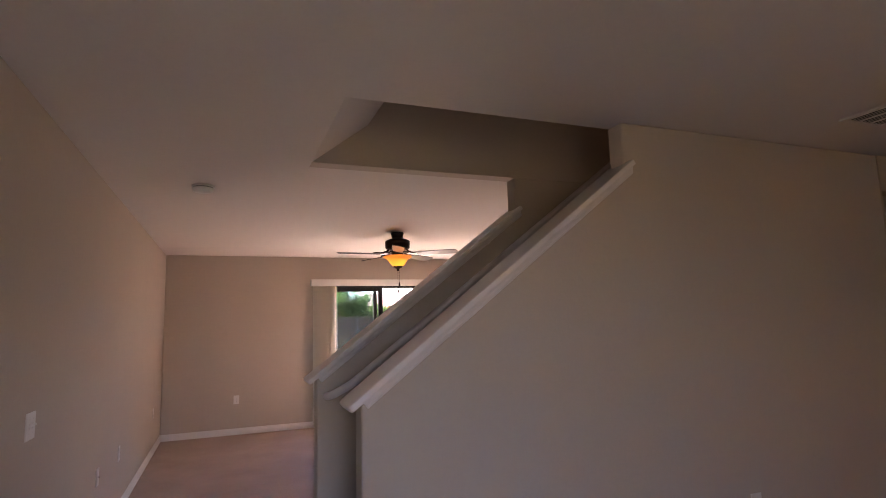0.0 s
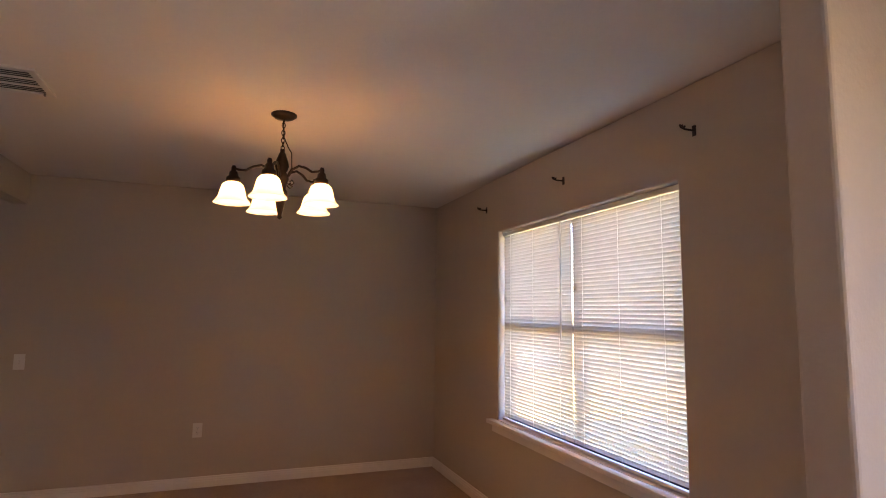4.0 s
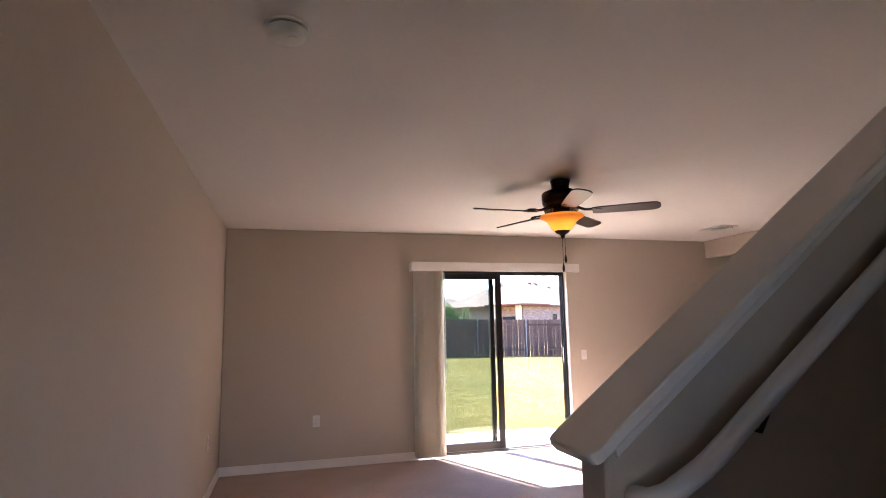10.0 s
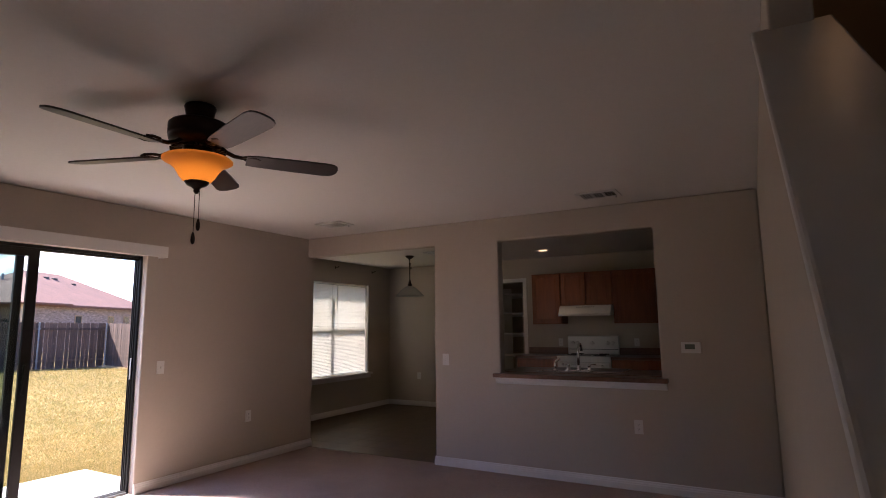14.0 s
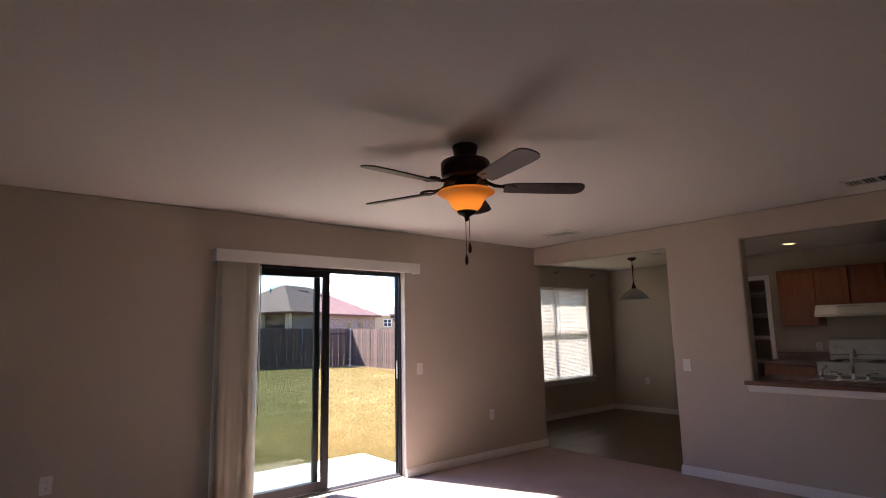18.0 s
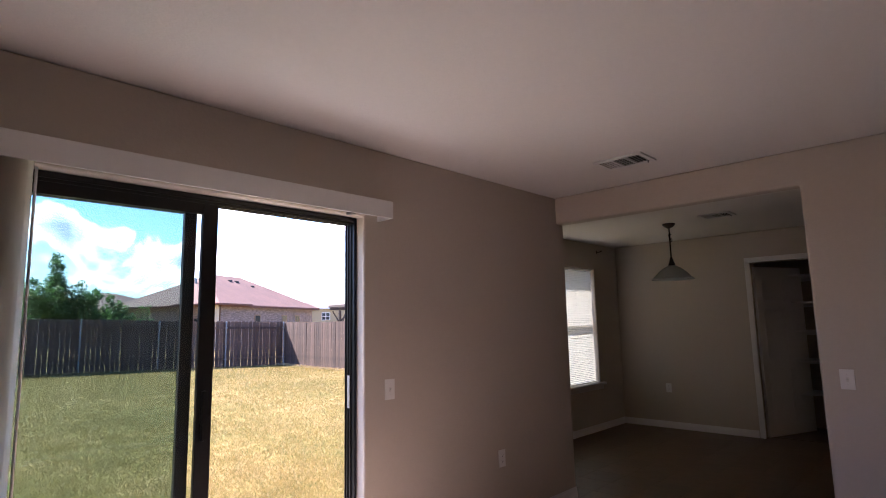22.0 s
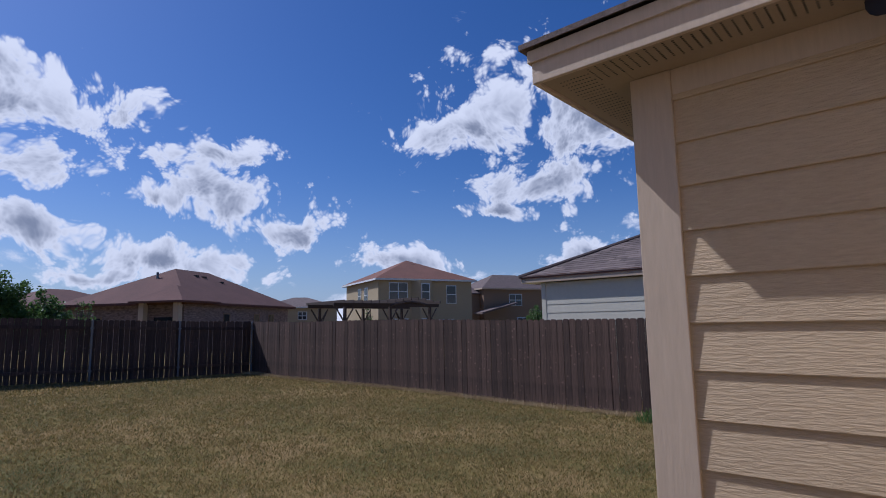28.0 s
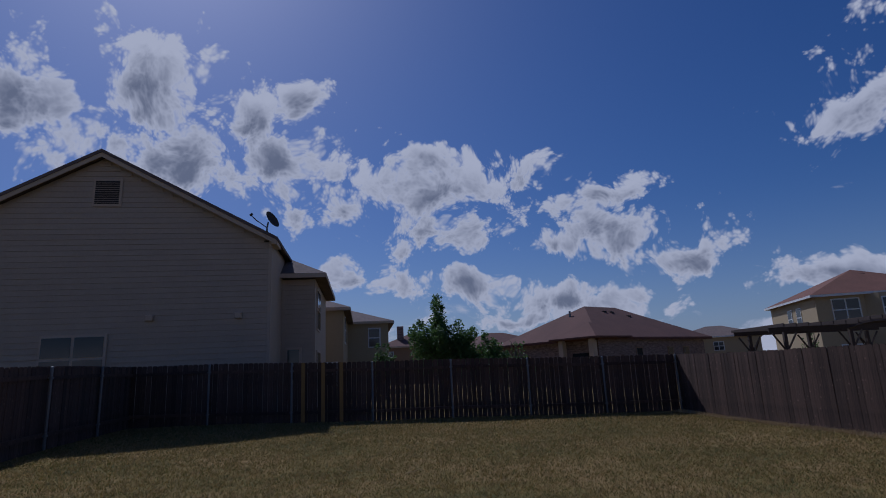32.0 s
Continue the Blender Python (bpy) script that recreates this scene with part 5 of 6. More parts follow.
def upper_hall_added_light():
    """An unseen ceiling light in the upper hall, added so that a warm glow falls down the stairwell."""
    c = thing("unseen_hall_light", (4.6, -5.45, TOP), "unseen round frosted ceiling light, lit warm, added in the upper hall", "ceiling light")
    part("base", lathe([(0.0, -0.001), (0.14, -0.001), (0.145, -0.03), (0.0, -0.03)], 28), "bronze", c)
    part("glass_dome", lathe([(0.13, -0.031), (0.128, -0.06), (0.10, -0.095), (0.05, -0.115), (0.0, -0.12)], 28), "shade_lit", c, "glowing frosted glass dome", smooth=True)
    lamp = new("upper_hall_fill", bpy.data.lights.new("upper_hall_fill", "POINT"))
    lamp.data.energy, lamp.data.color, lamp.data.shadow_soft_size = 0.13, (1.0, 0.55, 0.25), 0.05
    lamp.location = (4.6, -5.45, TOP - 0.16)


upper_hall_added_light()


# ---- outdoors: ground ----


def gz(x, y):
    """Height of the ground: it falls to the right fence and rises to the back left."""
    u, v = min(max(x / 14.0, -0.4), 1.3), min(max(y / 19.3, -0.3), 1.4)
    return (1 - u) * ((1 - v) * -0.12 + v * 0.19) + u * ((1 - v) * -0.31 + v * -0.11) + 0.02 * math.sin(x * 0.9 + 1.3) * math.sin(y * 0.7)


def gz_all(x, y):
    """gz for arrays."""
    u, v = np.clip(x / 14.0, -0.4, 1.3), np.clip(y / 19.3, -0.3, 1.4)
    return (1 - u) * ((1 - v) * -0.12 + v * 0.19) + u * ((1 - v) * -0.31 + v * -0.11) + 0.02 * np.sin(x * 0.9 + 1.3) * np.sin(y * 0.7)


def lawn_material():
    m = bpy.data.materials.new("lawn_ground")
    m.use_nodes = True
    nt = m.node_tree
    L = nt.links.new
    b = nt.nodes["Principled BSDF"]
    b.inputs["Roughness"].default_value = 1.0
    b.inputs["Specular IOR Level"].default_value = 0.1
    tc = nt.nodes.new("ShaderNodeTexCoord")
    big = node(nt, "ShaderNodeTexNoise", Scale=0.45, Detail=5.0, Roughness=0.6)
    mid = node(nt, "ShaderNodeTexNoise", Scale=4.0, Detail=6.0, Roughness=0.7)
    fin = node(nt, "ShaderNodeTexNoise", Scale=32.0, Detail=6.0, Roughness=0.8)
    for n in (big, mid, fin):
        L(tc.outputs["Object"], n.inputs["Vector"])
    add = nt.nodes.new("ShaderNodeMath")
    add.operation = "MULTIPLY_ADD"
    L(mid.outputs["Fac"], add.inputs[0])
    add.inputs[1].default_value = 0.6
    L(big.outputs["Fac"], add.inputs[2])
    r = nt.nodes.new("ShaderNodeValToRGB")
    e = r.color_ramp.elements
    e[0].position, e[0].color = 0.62, (0.11, 0.10, 0.034, 1)
    e[1].position, e[1].color = 0.95, (0.28, 0.19, 0.078, 1)
    k = e.new(0.78)
    k.color = (0.185, 0.14, 0.044, 1)
    L(add.outputs[0], r.inputs[0])
    mr = nt.nodes.new("ShaderNodeMapRange")
    mr.inputs["From Min"].default_value, mr.inputs["From Max"].default_value = 0.3, 0.7
    mr.inputs["To Min"].default_value, mr.inputs["To Max"].default_value = 0.42, 1.52
    L(fin.outputs["Fac"], mr.inputs["Value"])
    sc = nt.nodes.new("ShaderNodeVectorMath")
    sc.operation = "SCALE"
    L(r.outputs[0], sc.inputs[0])
    L(mr.outputs[0], sc.inputs["Scale"])
    L(sc.outputs[0], b.inputs["Base Color"])
    bp = nt.nodes.new("ShaderNodeBump")
    bp.inputs["Strength"].default_value, bp.inputs["Distance"].default_value = 0.6, 0.012
    L(fin.outputs["Fac"], bp.inputs["Height"])
    L(bp.outputs[0], b.inputs["Normal"])
    return m


def blade_material():
    m = bpy.data.materials.new("grass_blade")
    m.use_nodes = True
    nt = m.node_tree
    L = nt.links.new
    b = nt.nodes["Principled BSDF"]
    b.inputs["Roughness"].default_value = 0.8
    g = nt.nodes.new("ShaderNodeNewGeometry")
    r = nt.nodes.new("ShaderNodeValToRGB")
    e = r.color_ramp.elements
    e[0].position, e[0].color = 0.0, (0.095, 0.105, 0.030, 1)
    e[1].position, e[1].color = 1.0, (0.50, 0.37, 0.165, 1)
    e.new(0.35).color = (0.205, 0.156, 0.044, 1)
    e.new(0.75).color = (0.335, 0.232, 0.09, 1)
    L(g.outputs["Random Per Island"], r.inputs[0])
    L(r.outputs[0], b.inputs["Base Color"])
    tl = nt.nodes.new("ShaderNodeBsdfTranslucent")
    L(r.outputs[0], tl.inputs["Color"])
    mx = nt.nodes.new("ShaderNodeMixShader")
    mx.inputs[0].default_value = 0.4
    L(b.outputs[0], mx.inputs[1])
    L(tl.outputs[0], mx.inputs[2])
    L(mx.outputs[0], nt.nodes["Material Output"].inputs["Surface"])
    return m


M["lawn"] = lawn_material()
M["blades"] = blade_material()
M["straw"] = material("straw", (0.48, 0.36, 0.19), 0.9, grain=0.2, grain_scale=9)


def build_ground():
    xs = [-900, -300, -120, -60, -30, -15] + [-8 + 0.5 * i for i in range(61)] + [26, 32, 45, 70, 130, 300, 900]
    ys = [-900, -300, -120, -60, -30, -15, -8, -4, -2] + [-1 + 0.5 * i for i in range(57)] + [32, 40, 60, 100, 200, 400, 900]
    verts = [(x, y, gz(x, y)) for y in ys for x in xs]
    n = len(xs)
    faces = [(j * n + i, j * n + i + 1, (j + 1) * n + i + 1, (j + 1) * n + i) for j in range(len(ys) - 1) for i in range(n - 1)]
    me = bpy.data.meshes.new("ground")
    me.from_pydata(verts, [], faces)
    me.polygons.foreach_set("use_smooth", [True] * len(me.polygons))
    me.materials.append(M["lawn"])
    tagged(new("ground", me), "dry tan and green mown lawn", "ground", kind="structure")


def build_grass():
    rng = np.random.default_rng(5)
    n = 900000
    d = 0.2 + 19.0 * rng.random(n) ** 1.35
    a = np.radians(rng.uniform(-75, 96, n))
    px, py = 4.1 + d * np.sin(a), 1.0 + d * np.cos(a)
    ok = (px < 13.95) & (py < 19.4 - (px + 2.75) * 0.0604) & (px > -2.5) & (py > 0.2) & ~((px > 5.7) & (py < 1.55)) & ~((px < 4.32) & (px > 1.98) & (py < 1.52))
    # thicker in tufts
    tuft = np.sin(px * 5.1 + 1.7 * np.sin(py * 3.3)) * np.sin(py * 4.7 + 1.9 * np.sin(px * 2.9))
    ok &= rng.random(n) < 0.85 + 0.15 * tuft
    px, py, d, tuft = px[ok], py[ok], d[ok], tuft[ok]
    n = len(px)
    h = rng.uniform(0.012, 0.034, n) * (1 + 0.02 * d) * (1 + 0.15 * tuft)
    w = 0.0018 + 0.0007 * d
    t = rng.uniform(0, 2 * np.pi, n)
    lean = rng.uniform(0.3, 1.6, n) * h
    t2 = rng.uniform(0, 2 * np.pi, n)
    zz = gz_all(px, py)
    v = np.empty((n, 3, 3))
    v[:, 0] = np.stack([px - np.cos(t) * w, py - np.sin(t) * w, zz - 0.004], 1)
    v[:, 1] = np.stack([px + np.cos(t) * w, py + np.sin(t) * w, zz - 0.004], 1)
    v[:, 2] = np.stack([px + np.cos(t2) * lean, py + np.sin(t2) * lean, zz + h], 1)
    me = bpy.data.meshes.new("grass")
    me.vertices.add(3 * n)
    me.vertices.foreach_set("co", v.ravel())
    me.loops.add(3 * n)
    me.loops.foreach_set("vertex_index", np.arange(3 * n, dtype=np.int32))
    me.polygons.add(n)
    me.polygons.foreach_set("loop_start", np.arange(0, 3 * n, 3, dtype=np.int32))
    me.update()
    me.validate()
    me.materials.append(M["blades"])
    tagged(new("grass", me), "short dry grass blades of the lawn", "grass", kind="stuff")


build_ground()
build_grass()


def dry_strip():
    """Pale dry grass left standing along the foot of the right fence."""
    rng = np.random.default_rng(8)
    n = 14000
    px, py = 13.98 - 0.30 * rng.random(n) ** 1.8, rng.uniform(1.6, 18.4, n)
    h, t, l = rng.uniform(0.03, 0.10, n), rng.uniform(0, 6.28, n), rng.uniform(0.0, 0.05, n)
    w = 0.006
    v, f = [], []
    for i in range(n):
        z = gz(px[i], py[i]) - 0.004
        k = len(v)
        c, s = w * math.cos(t[i]), w * math.sin(t[i])
        v += [(px[i] - c, py[i] - s, z), (px[i] + c, py[i] + s, z), (px[i] + l[i] * s / w, py[i] - l[i] * c / w, z + h[i])]
        f.append((k, k + 1, k + 2))
    me = bpy.data.meshes.new("dry_grass")
    me.from_pydata(v, [], f)
    me.materials.append(M["straw"])
    tagged(new("dry_grass", me), "pale dry grass along the foot of the fence", "grass", kind="stuff")


dry_strip()


def twig(x, y):
    o = thing("dry_twig", (x, y, gz(x, y) + 0.012), "pale dry twig lying on the lawn", "twig")
    part("stem", tube([(-0.16, 0.02, 0.0), (-0.05, 0.0, 0.03), (0.06, 0.03, 0.05), (0.12, -0.02, 0.02)], [0.006, 0.007, 0.006, 0.003], 6), "straw", o)
    part("side_shoot", tube([(-0.05, 0.0, 0.03), (0.0, -0.05, 0.09), (0.03, -0.03, 0.13)], [0.005, 0.004, 0.002], 6), "straw", o)


def weed_clump(x, y, n, size, label):
    bm = bmesh.new()
    for i in range(n):
        a, r = random.uniform(0, 6.28), random.uniform(0, size)
        bx, by = r * math.cos(a), r * math.sin(a) * 0.5
        h, l, b = random.uniform(0.10, 0.22), random.uniform(0.03, 0.12), random.uniform(0, 6.28)
        t = random.uniform(0, 6.28)
        w = 0.006
        p = [bm.verts.new((bx - w * math.cos(t), by - w * math.sin(t), 0)), bm.verts.new((bx + w * math.cos(t), by + w * math.sin(t), 0)),
             bm.verts.new((bx + l * 0.5 * math.cos(b) + w * 0.6, by + l * 0.5 * math.sin(b), h * 0.7)), bm.verts.new((bx + l * math.cos(b), by + l * math.sin(b), h))]
        bm.faces.new((p[0], p[1], p[2]))
        bm.faces.new((p[0], p[2], p[3]))
    o = obj("weed_clump", bm, "leaf")
    o.location = (x, y, gz(x, y) - 0.01)
    return tagged(o, label, "weeds", kind="stuff")


twig(4.92, 10.5)
weed_clump(13.45, 4.4, 160, 0.42, "tuft of tall green weeds by the fence")
weed_clump(13.2, 2.4, 120, 0.4, "tuft of green weeds by the fence")

tagged(obj("patio_slab", box(2.0, T + 0.002, -0.26, 4.3, 1.5, -0.075, bevel=0.01), "concrete"), "small pale concrete patio slab at the door", "patio", kind="structure")

# ---- outdoors: fences ----


def picket_mesh(h=1.76, w=0.138, t=0.016):
    poly = [(-w / 2, 0), (w / 2, 0), (w / 2, h - 0.03), (w / 2 - 0.028, h), (-w / 2 + 0.028, h), (-w / 2, h - 0.03)]
    me = bpy.data.meshes.new("picket")
    bm = prism(poly, "y", -t / 2, t / 2)
    bm.to_mesh(me)
    bm.free()
    me.materials.append(M["fence"])
    return me


PICKET = picket_mesh()


def fence(name, a, b, pitch, rails_side, label, posts=True, rails=True, gap_every=0):
    """A picket fence from a to b; rails_side: +1 or -1, the side (left of the way from a to b is +1) on which rails and posts stand."""
    va, vb = Vector(a), Vector(b)
    L = (vb - va).length
    rz = math.degrees(math.atan2(vb.y - va.y, vb.x - va.x))
    f = thing(name, (a[0], a[1], gz(*a)), label, "fence", rz=rz)
    z0 = gz(*a)

    def g(d):
        p = va.lerp(vb, d / L)
        return gz(p.x, p.y) - z0

    n = int(math.ceil(L / pitch))
    for i in range(n):
        d = (i + 0.5) * pitch
        o = new("picket", PICKET)
        o.parent = f
        o.matrix_basis = pose(d + random.uniform(-0.004, 0.004), random.uniform(-0.004, 0.004), g(d) - 0.01 + random.uniform(-0.009, 0.006), random.uniform(-0.2, 0.2), random.uniform(-0.15, 0.15), random.uniform(-1.2, 1.2)) @ Matrix.Diagonal((random.uniform(0.985, 1.0), 1, 1, 1))
    s = rails_side
    step = 2.4
    k = 0
    d = 0.0
    while d < L:
        e = min(d + step, L)
        if rails:
            for zr in (0.26, 1.46):
                y0, y1 = sorted((s * 0.012, s * 0.05))
                bm = bmesh.new()
                za, zb = g(d) + zr + random.uniform(-0.02, 0.02), g(e) + zr + random.uniform(-0.02, 0.02)
                vs = [bm.verts.new(p) for p in ((d, y0, za), (e, y0, zb), (e, y1, zb), (d, y1, za), (d, y0, za + 0.085), (e, y0, zb + 0.085), (e, y1, zb + 0.085), (d, y1, za + 0.085))]
                for q in ((3, 2, 1, 0), (4, 5, 6, 7), (0, 1, 5, 4), (1, 2, 6, 5), (2, 3, 7, 6), (3, 0, 4, 7)):
                    bm.faces.new([vs[i] for i in q])
                part("rail", bm, "fence", f)
        if posts:
            pz = g(d)
            po = part("post", tube([(d, s * 0.085, pz - 0.1), (d, s * 0.085, pz + 1.72)], 0.030, 10), "galv", f, "galvanised steel fence post")
            part("post_cap", lathe([(0.034, -0.02), (0.034, 0.0), (0.026, 0.018), (0.0, 0.026)], 12, at=(d, s * 0.085, pz + 1.72)), "galv", po)
            for zr in (0.30, 1.50):
                part("rail_clamp", box(d - 0.045, min(s * 0.05, s * 0.12), pz + zr - 0.02, d + 0.045, max(s * 0.05, s * 0.12), pz + zr + 0.02), "galv", po)
        d += step
        k += 1
    return f


fence("back_fence", (-2.75, 19.5), (14.15, 18.48), 0.146, -1, "weathered brown cedar fence at the back with steel posts and rails")
fence("right_fence", (14.06, 18.55), (14.06, -4.0), 0.1405, 1, "tall weathered cedar privacy fence with dog-ear pickets", posts=False, rails=False)
fence("left_fence", (-2.6, 3.0), (-2.6, 19.55), 0.146, -1, "weathered brown cedar fence at the side with steel posts")


def new_board(x):
    o = thing("repair_board", (x, 19.5 - (x + 2.75) * 0.0604 - 0.075, gz(x, 19.2)), "fresh yellow cedar repair board nailed on the fence", "board", "repair boards")
    part("board", box(-0.055, -0.012, 0.0, 0.055, 0.012, 1.74, bevel=0.003), "fence_new", o)


for x in (2.37, 2.96, 3.50):
    new_board(x)

# ---- own house outside: siding, trim, eave ----


def siding_wall(name, axis, p, out, u0, u1, z0, z1, label, mat="siding", expo=0.15):
    """Lap siding on a wall face: axis 'x' is a face of constant x. out: the way it looks along the axis."""
    s = thing(name, (p, u0, z0) if axis == "x" else (u0, p, z0), label, "siding", kind="structure")
    n = int(math.ceil((z1 - z0) / expo))
    L = u1 - u0
    prof = [(0.0, 0.0), (out * 0.016, 0.0), (out * 0.0175, 0.003), (out * 0.004, expo + 0.02), (0.0, expo + 0.02)]
    bm = prism(prof, "y", 0, L) if axis == "x" else prism(prof, "x", 0, L)
    first = None
    for i in range(n):
        if first is None:
            first = part("siding_board", bm, mat, s)
            o = first
        else:
            o = new("siding_board", first.data)
            o.parent = s
        o.matrix_basis = pose(out * 0.004 if axis == "x" else 0, 0 if axis == "x" else out * 0.004, i * expo, 0, 0, 0)
    return s


siding_wall("siding_bump_side", "x", 5.89, -1, T + 0.02, 1.25, -0.08, 2.26, "tan wood-grain lap siding on the dinette side wall")
siding_wall("siding_rear", "y", T, 1, SLX1 + 0.10, 5.86, -0.08, 2.26, "tan wood-grain lap siding on the rear wall")


def eave():
    e = thing("dinette_roof", (5.89, 1.36, 2.26), "low shingled roof eave with tan fascia and vented soffit", "roof", kind="structure")

    def w(bm):
        bm.transform(Matrix.Translation((-5.89, -1.36, -2.26)))
        return bm

    part("corner_board", w(box(5.860, 1.24, -0.10, 5.8765, 1.379, 2.279, bevel=0.003)), "ext_trim", e, "tan corner trim board")
    part("corner_board", w(box(5.877, 1.3615, -0.10, 5.99, 1.379, 2.279, bevel=0.003)), "ext_trim", e)
    part("frieze_board", w(box(5.868, T + 0.02, 2.19, 5.8765, 1.239, 2.279)), "ext_trim", e)
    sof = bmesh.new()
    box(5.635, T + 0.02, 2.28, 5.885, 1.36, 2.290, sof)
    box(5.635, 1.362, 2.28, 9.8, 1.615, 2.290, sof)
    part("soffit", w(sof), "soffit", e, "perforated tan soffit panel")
    holes = bmesh.new()
    for i in range(9):
        for k in range(44):
            x, y = 5.665 + i * 0.013 + (0.0065 if k % 2 else 0), T + 0.08 + k * 0.028
            bmesh.ops.create_circle(holes, cap_ends=True, radius=0.0042, segments=6, matrix=Matrix.Translation((x, y, 2.2788)))
    for i in range(9):
        for k in range(70):
            y, x = 1.46 + i * 0.013 + (0.0065 if k % 2 else 0), 5.70 + k * 0.028
            bmesh.ops.create_circle(holes, cap_ends=True, radius=0.0042, segments=6, matrix=Matrix.Translation((x, y, 2.2788)))
    tagged(part("soffit_holes", w(holes), "plastic_dark", e), kind="stuff")
    part("fascia", w(box(5.618, T + 0.02, 2.268, 5.634, 1.632, 2.375, bevel=0.003)), "ext_trim", e, "tan fascia board")
    part("fascia", w(box(5.634, 1.6155, 2.268, 9.8, 1.632, 2.375, bevel=0.003)), "ext_trim", e, "tan fascia board")
    part("fascia_trim", w(box(5.606, T + 0.02, 2.345, 5.6175, 1.644, 2.39, bevel=0.002)), "ext_trim", e)
    part("fascia_trim", w(box(5.6175, 1.6325, 2.345, 9.8, 1.644, 2.39, bevel=0.002)), "ext_trim", e)
    # roof planes rise from both eaves to a hip
    r = bmesh.new()
    k = 0.42

    def zz(x, y):
        return 2.393 + k * min(x - 5.585, 1.665 - y)

    def quad(pts, th=0.02):
        lo = [r.verts.new((x, y, zz(x, y))) for x, y in pts]
        hi = [r.verts.new((x, y, zz(x, y) + th)) for x, y in pts]
        r.faces.new(lo[::-1])
        r.faces.new(hi)
        for i in range(len(pts)):
            j = (i + 1) % len(pts)
            r.faces.new((lo[i], lo[j], hi[j], hi[i]))

    quad([(5.585, 1.665), (5.585, T + 0.01), (7.085, T + 0.01), (7.085, 0.165)])
    quad([(5.585, 1.665), (7.085, 0.165), (9.85, 0.165), (9.85, 1.665)])
    bmesh.ops.recalc_face_normals(r, faces=r.faces[:])
    part("shingles", w(r), "shingle", e, "brown asphalt shingles")
    return e


eave()


def upper_storey():
    for nm, q in (("wall_upper_front", (-T, -9.62, 2.722, 6.10, -9.50, 5.30)), ("wall_upper_left", (-T, -9.50, 2.722, -0.04, 0.02, 5.30)), ("wall_upper_right", (6.51, -9.50, 2.722, 6.62, 0.02, 5.30)), ("wall_upper_rear", (-T, 0.02, 2.722, 6.62, T - 0.005, 5.30))):
        tagged(obj(nm, box(*q), "siding"), "tan sided upper storey wall of the house", "wall", kind="structure")
    siding_wall("siding_upper_rear", "y", T, 1, -T, 6.62, 2.73, 5.20, "tan wood-grain lap siding on the upper rear wall")
    tagged(obj("roof_main", hip_roof(-T, -9.62, 6.62, T, 5.44, 7.4, 0.35, "y"), "shingle"), "brown shingled hip roof of the house", "roof", kind="structure")


def flood_light():
    f = thing("flood_light", (5.80, 0.58, 2.28), "dark twin-head flood light under the soffit", "flood light")
    part("base", lathe([(0.04, 0.0), (0.04, -0.014), (0.024, -0.024), (0.0, -0.024)], 20), "bronze", f)
    for s in (-1, 1):
        part("lamp_head", tube([(0.0, s * 0.015, -0.03), (-0.02, s * 0.04, -0.05), (-0.05, s * 0.06, -0.055), (-0.10, s * 0.085, -0.062)], [0.008, 0.010, 0.030, 0.042], 14), "bronze", f)


flood_light()

# ---- neighbouring houses ----


def far_window(parent, x, y, z, w, h, face, double=True, frame="white_far"):
    """A window on a wall face; face: (dx, dy) outward unit way in the house's own axes."""
    fx, fy = face
    win = part("window", box(-w / 2, -0.03, 0, w / 2, 0.03, h), frame, parent)
    win.matrix_basis = pose(x + fx * 0.02, y + fy * 0.02, z, 0, 0, math.degrees(math.atan2(fx, -fy)))
    t = 0.07
    cols = 2 if double else 1
    for c in range(cols):
        for r in range(2):
            x0 = -w / 2 + t + (w - t) * c / cols
            x1 = -w / 2 + (w - t) * (c + 1) / cols + (0 if c < cols - 1 else 0)
            z0, z1 = t + (h - t) * r / 2, (h - t) * (r + 1) / 2 + (0.0 if r else 0.0)
            part("pane", box(x0, -0.045, z0, x1 - 0.03, -0.0301, z1 - 0.02), "win_dark", win)
    return win


def hip_roof(x0, y0, x1, y1, ze, zr, over=0.4, ridge_axis="x", th=0.12):
    """A hip roof over a rectangle; the ridge runs along ridge_axis."""
    b = bmesh.new()
    X0, Y0, X1, Y1 = x0 - over, y0 - over, x1 + over, y1 + over
    half = (Y1 - Y0) / 2 if ridge_axis == "x" else (X1 - X0) / 2
    if ridge_axis == "x":
        half = min(half, (X1 - X0) / 2)
        r0, r1 = ((X0 + half, (Y0 + Y1) / 2), (X1 - half, (Y0 + Y1) / 2))
    else:
        half = min(half, (Y1 - Y0) / 2)
        r0, r1 = (((X0 + X1) / 2, Y0 + half), ((X0 + X1) / 2, Y1 - half))
    c = [b.verts.new((x, y, ze)) for x, y in ((X0, Y0), (X1, Y0), (X1, Y1), (X0, Y1))]
    u = [b.verts.new((x, y, ze - th)) for x, y in ((X0, Y0), (X1, Y0), (X1, Y1), (X0, Y1))]
    ra, rb = b.verts.new((*r0, zr)), b.verts.new((*r1, zr))
    if ridge_axis == "x":
        b.faces.new((c[0], c[1], rb, ra))
        b.faces.new((c[1], c[2], rb))
        b.faces.new((c[2], c[3], ra, rb))
        b.faces.new((c[3], c[0], ra))
    else:
        b.faces.new((c[0], c[1], ra))
        b.faces.new((c[1], c[2], rb, ra))
        b.faces.new((c[2], c[3], rb))
        b.faces.new((c[3], c[0], ra, rb))
    for i in range(4):
        b.faces.new((u[i], u[(i + 1) % 4], c[(i + 1) % 4], c[i]))
    b.faces.new(u[::-1])
    bmesh.ops.recalc_face_normals(b, faces=b.faces[:])
    return b


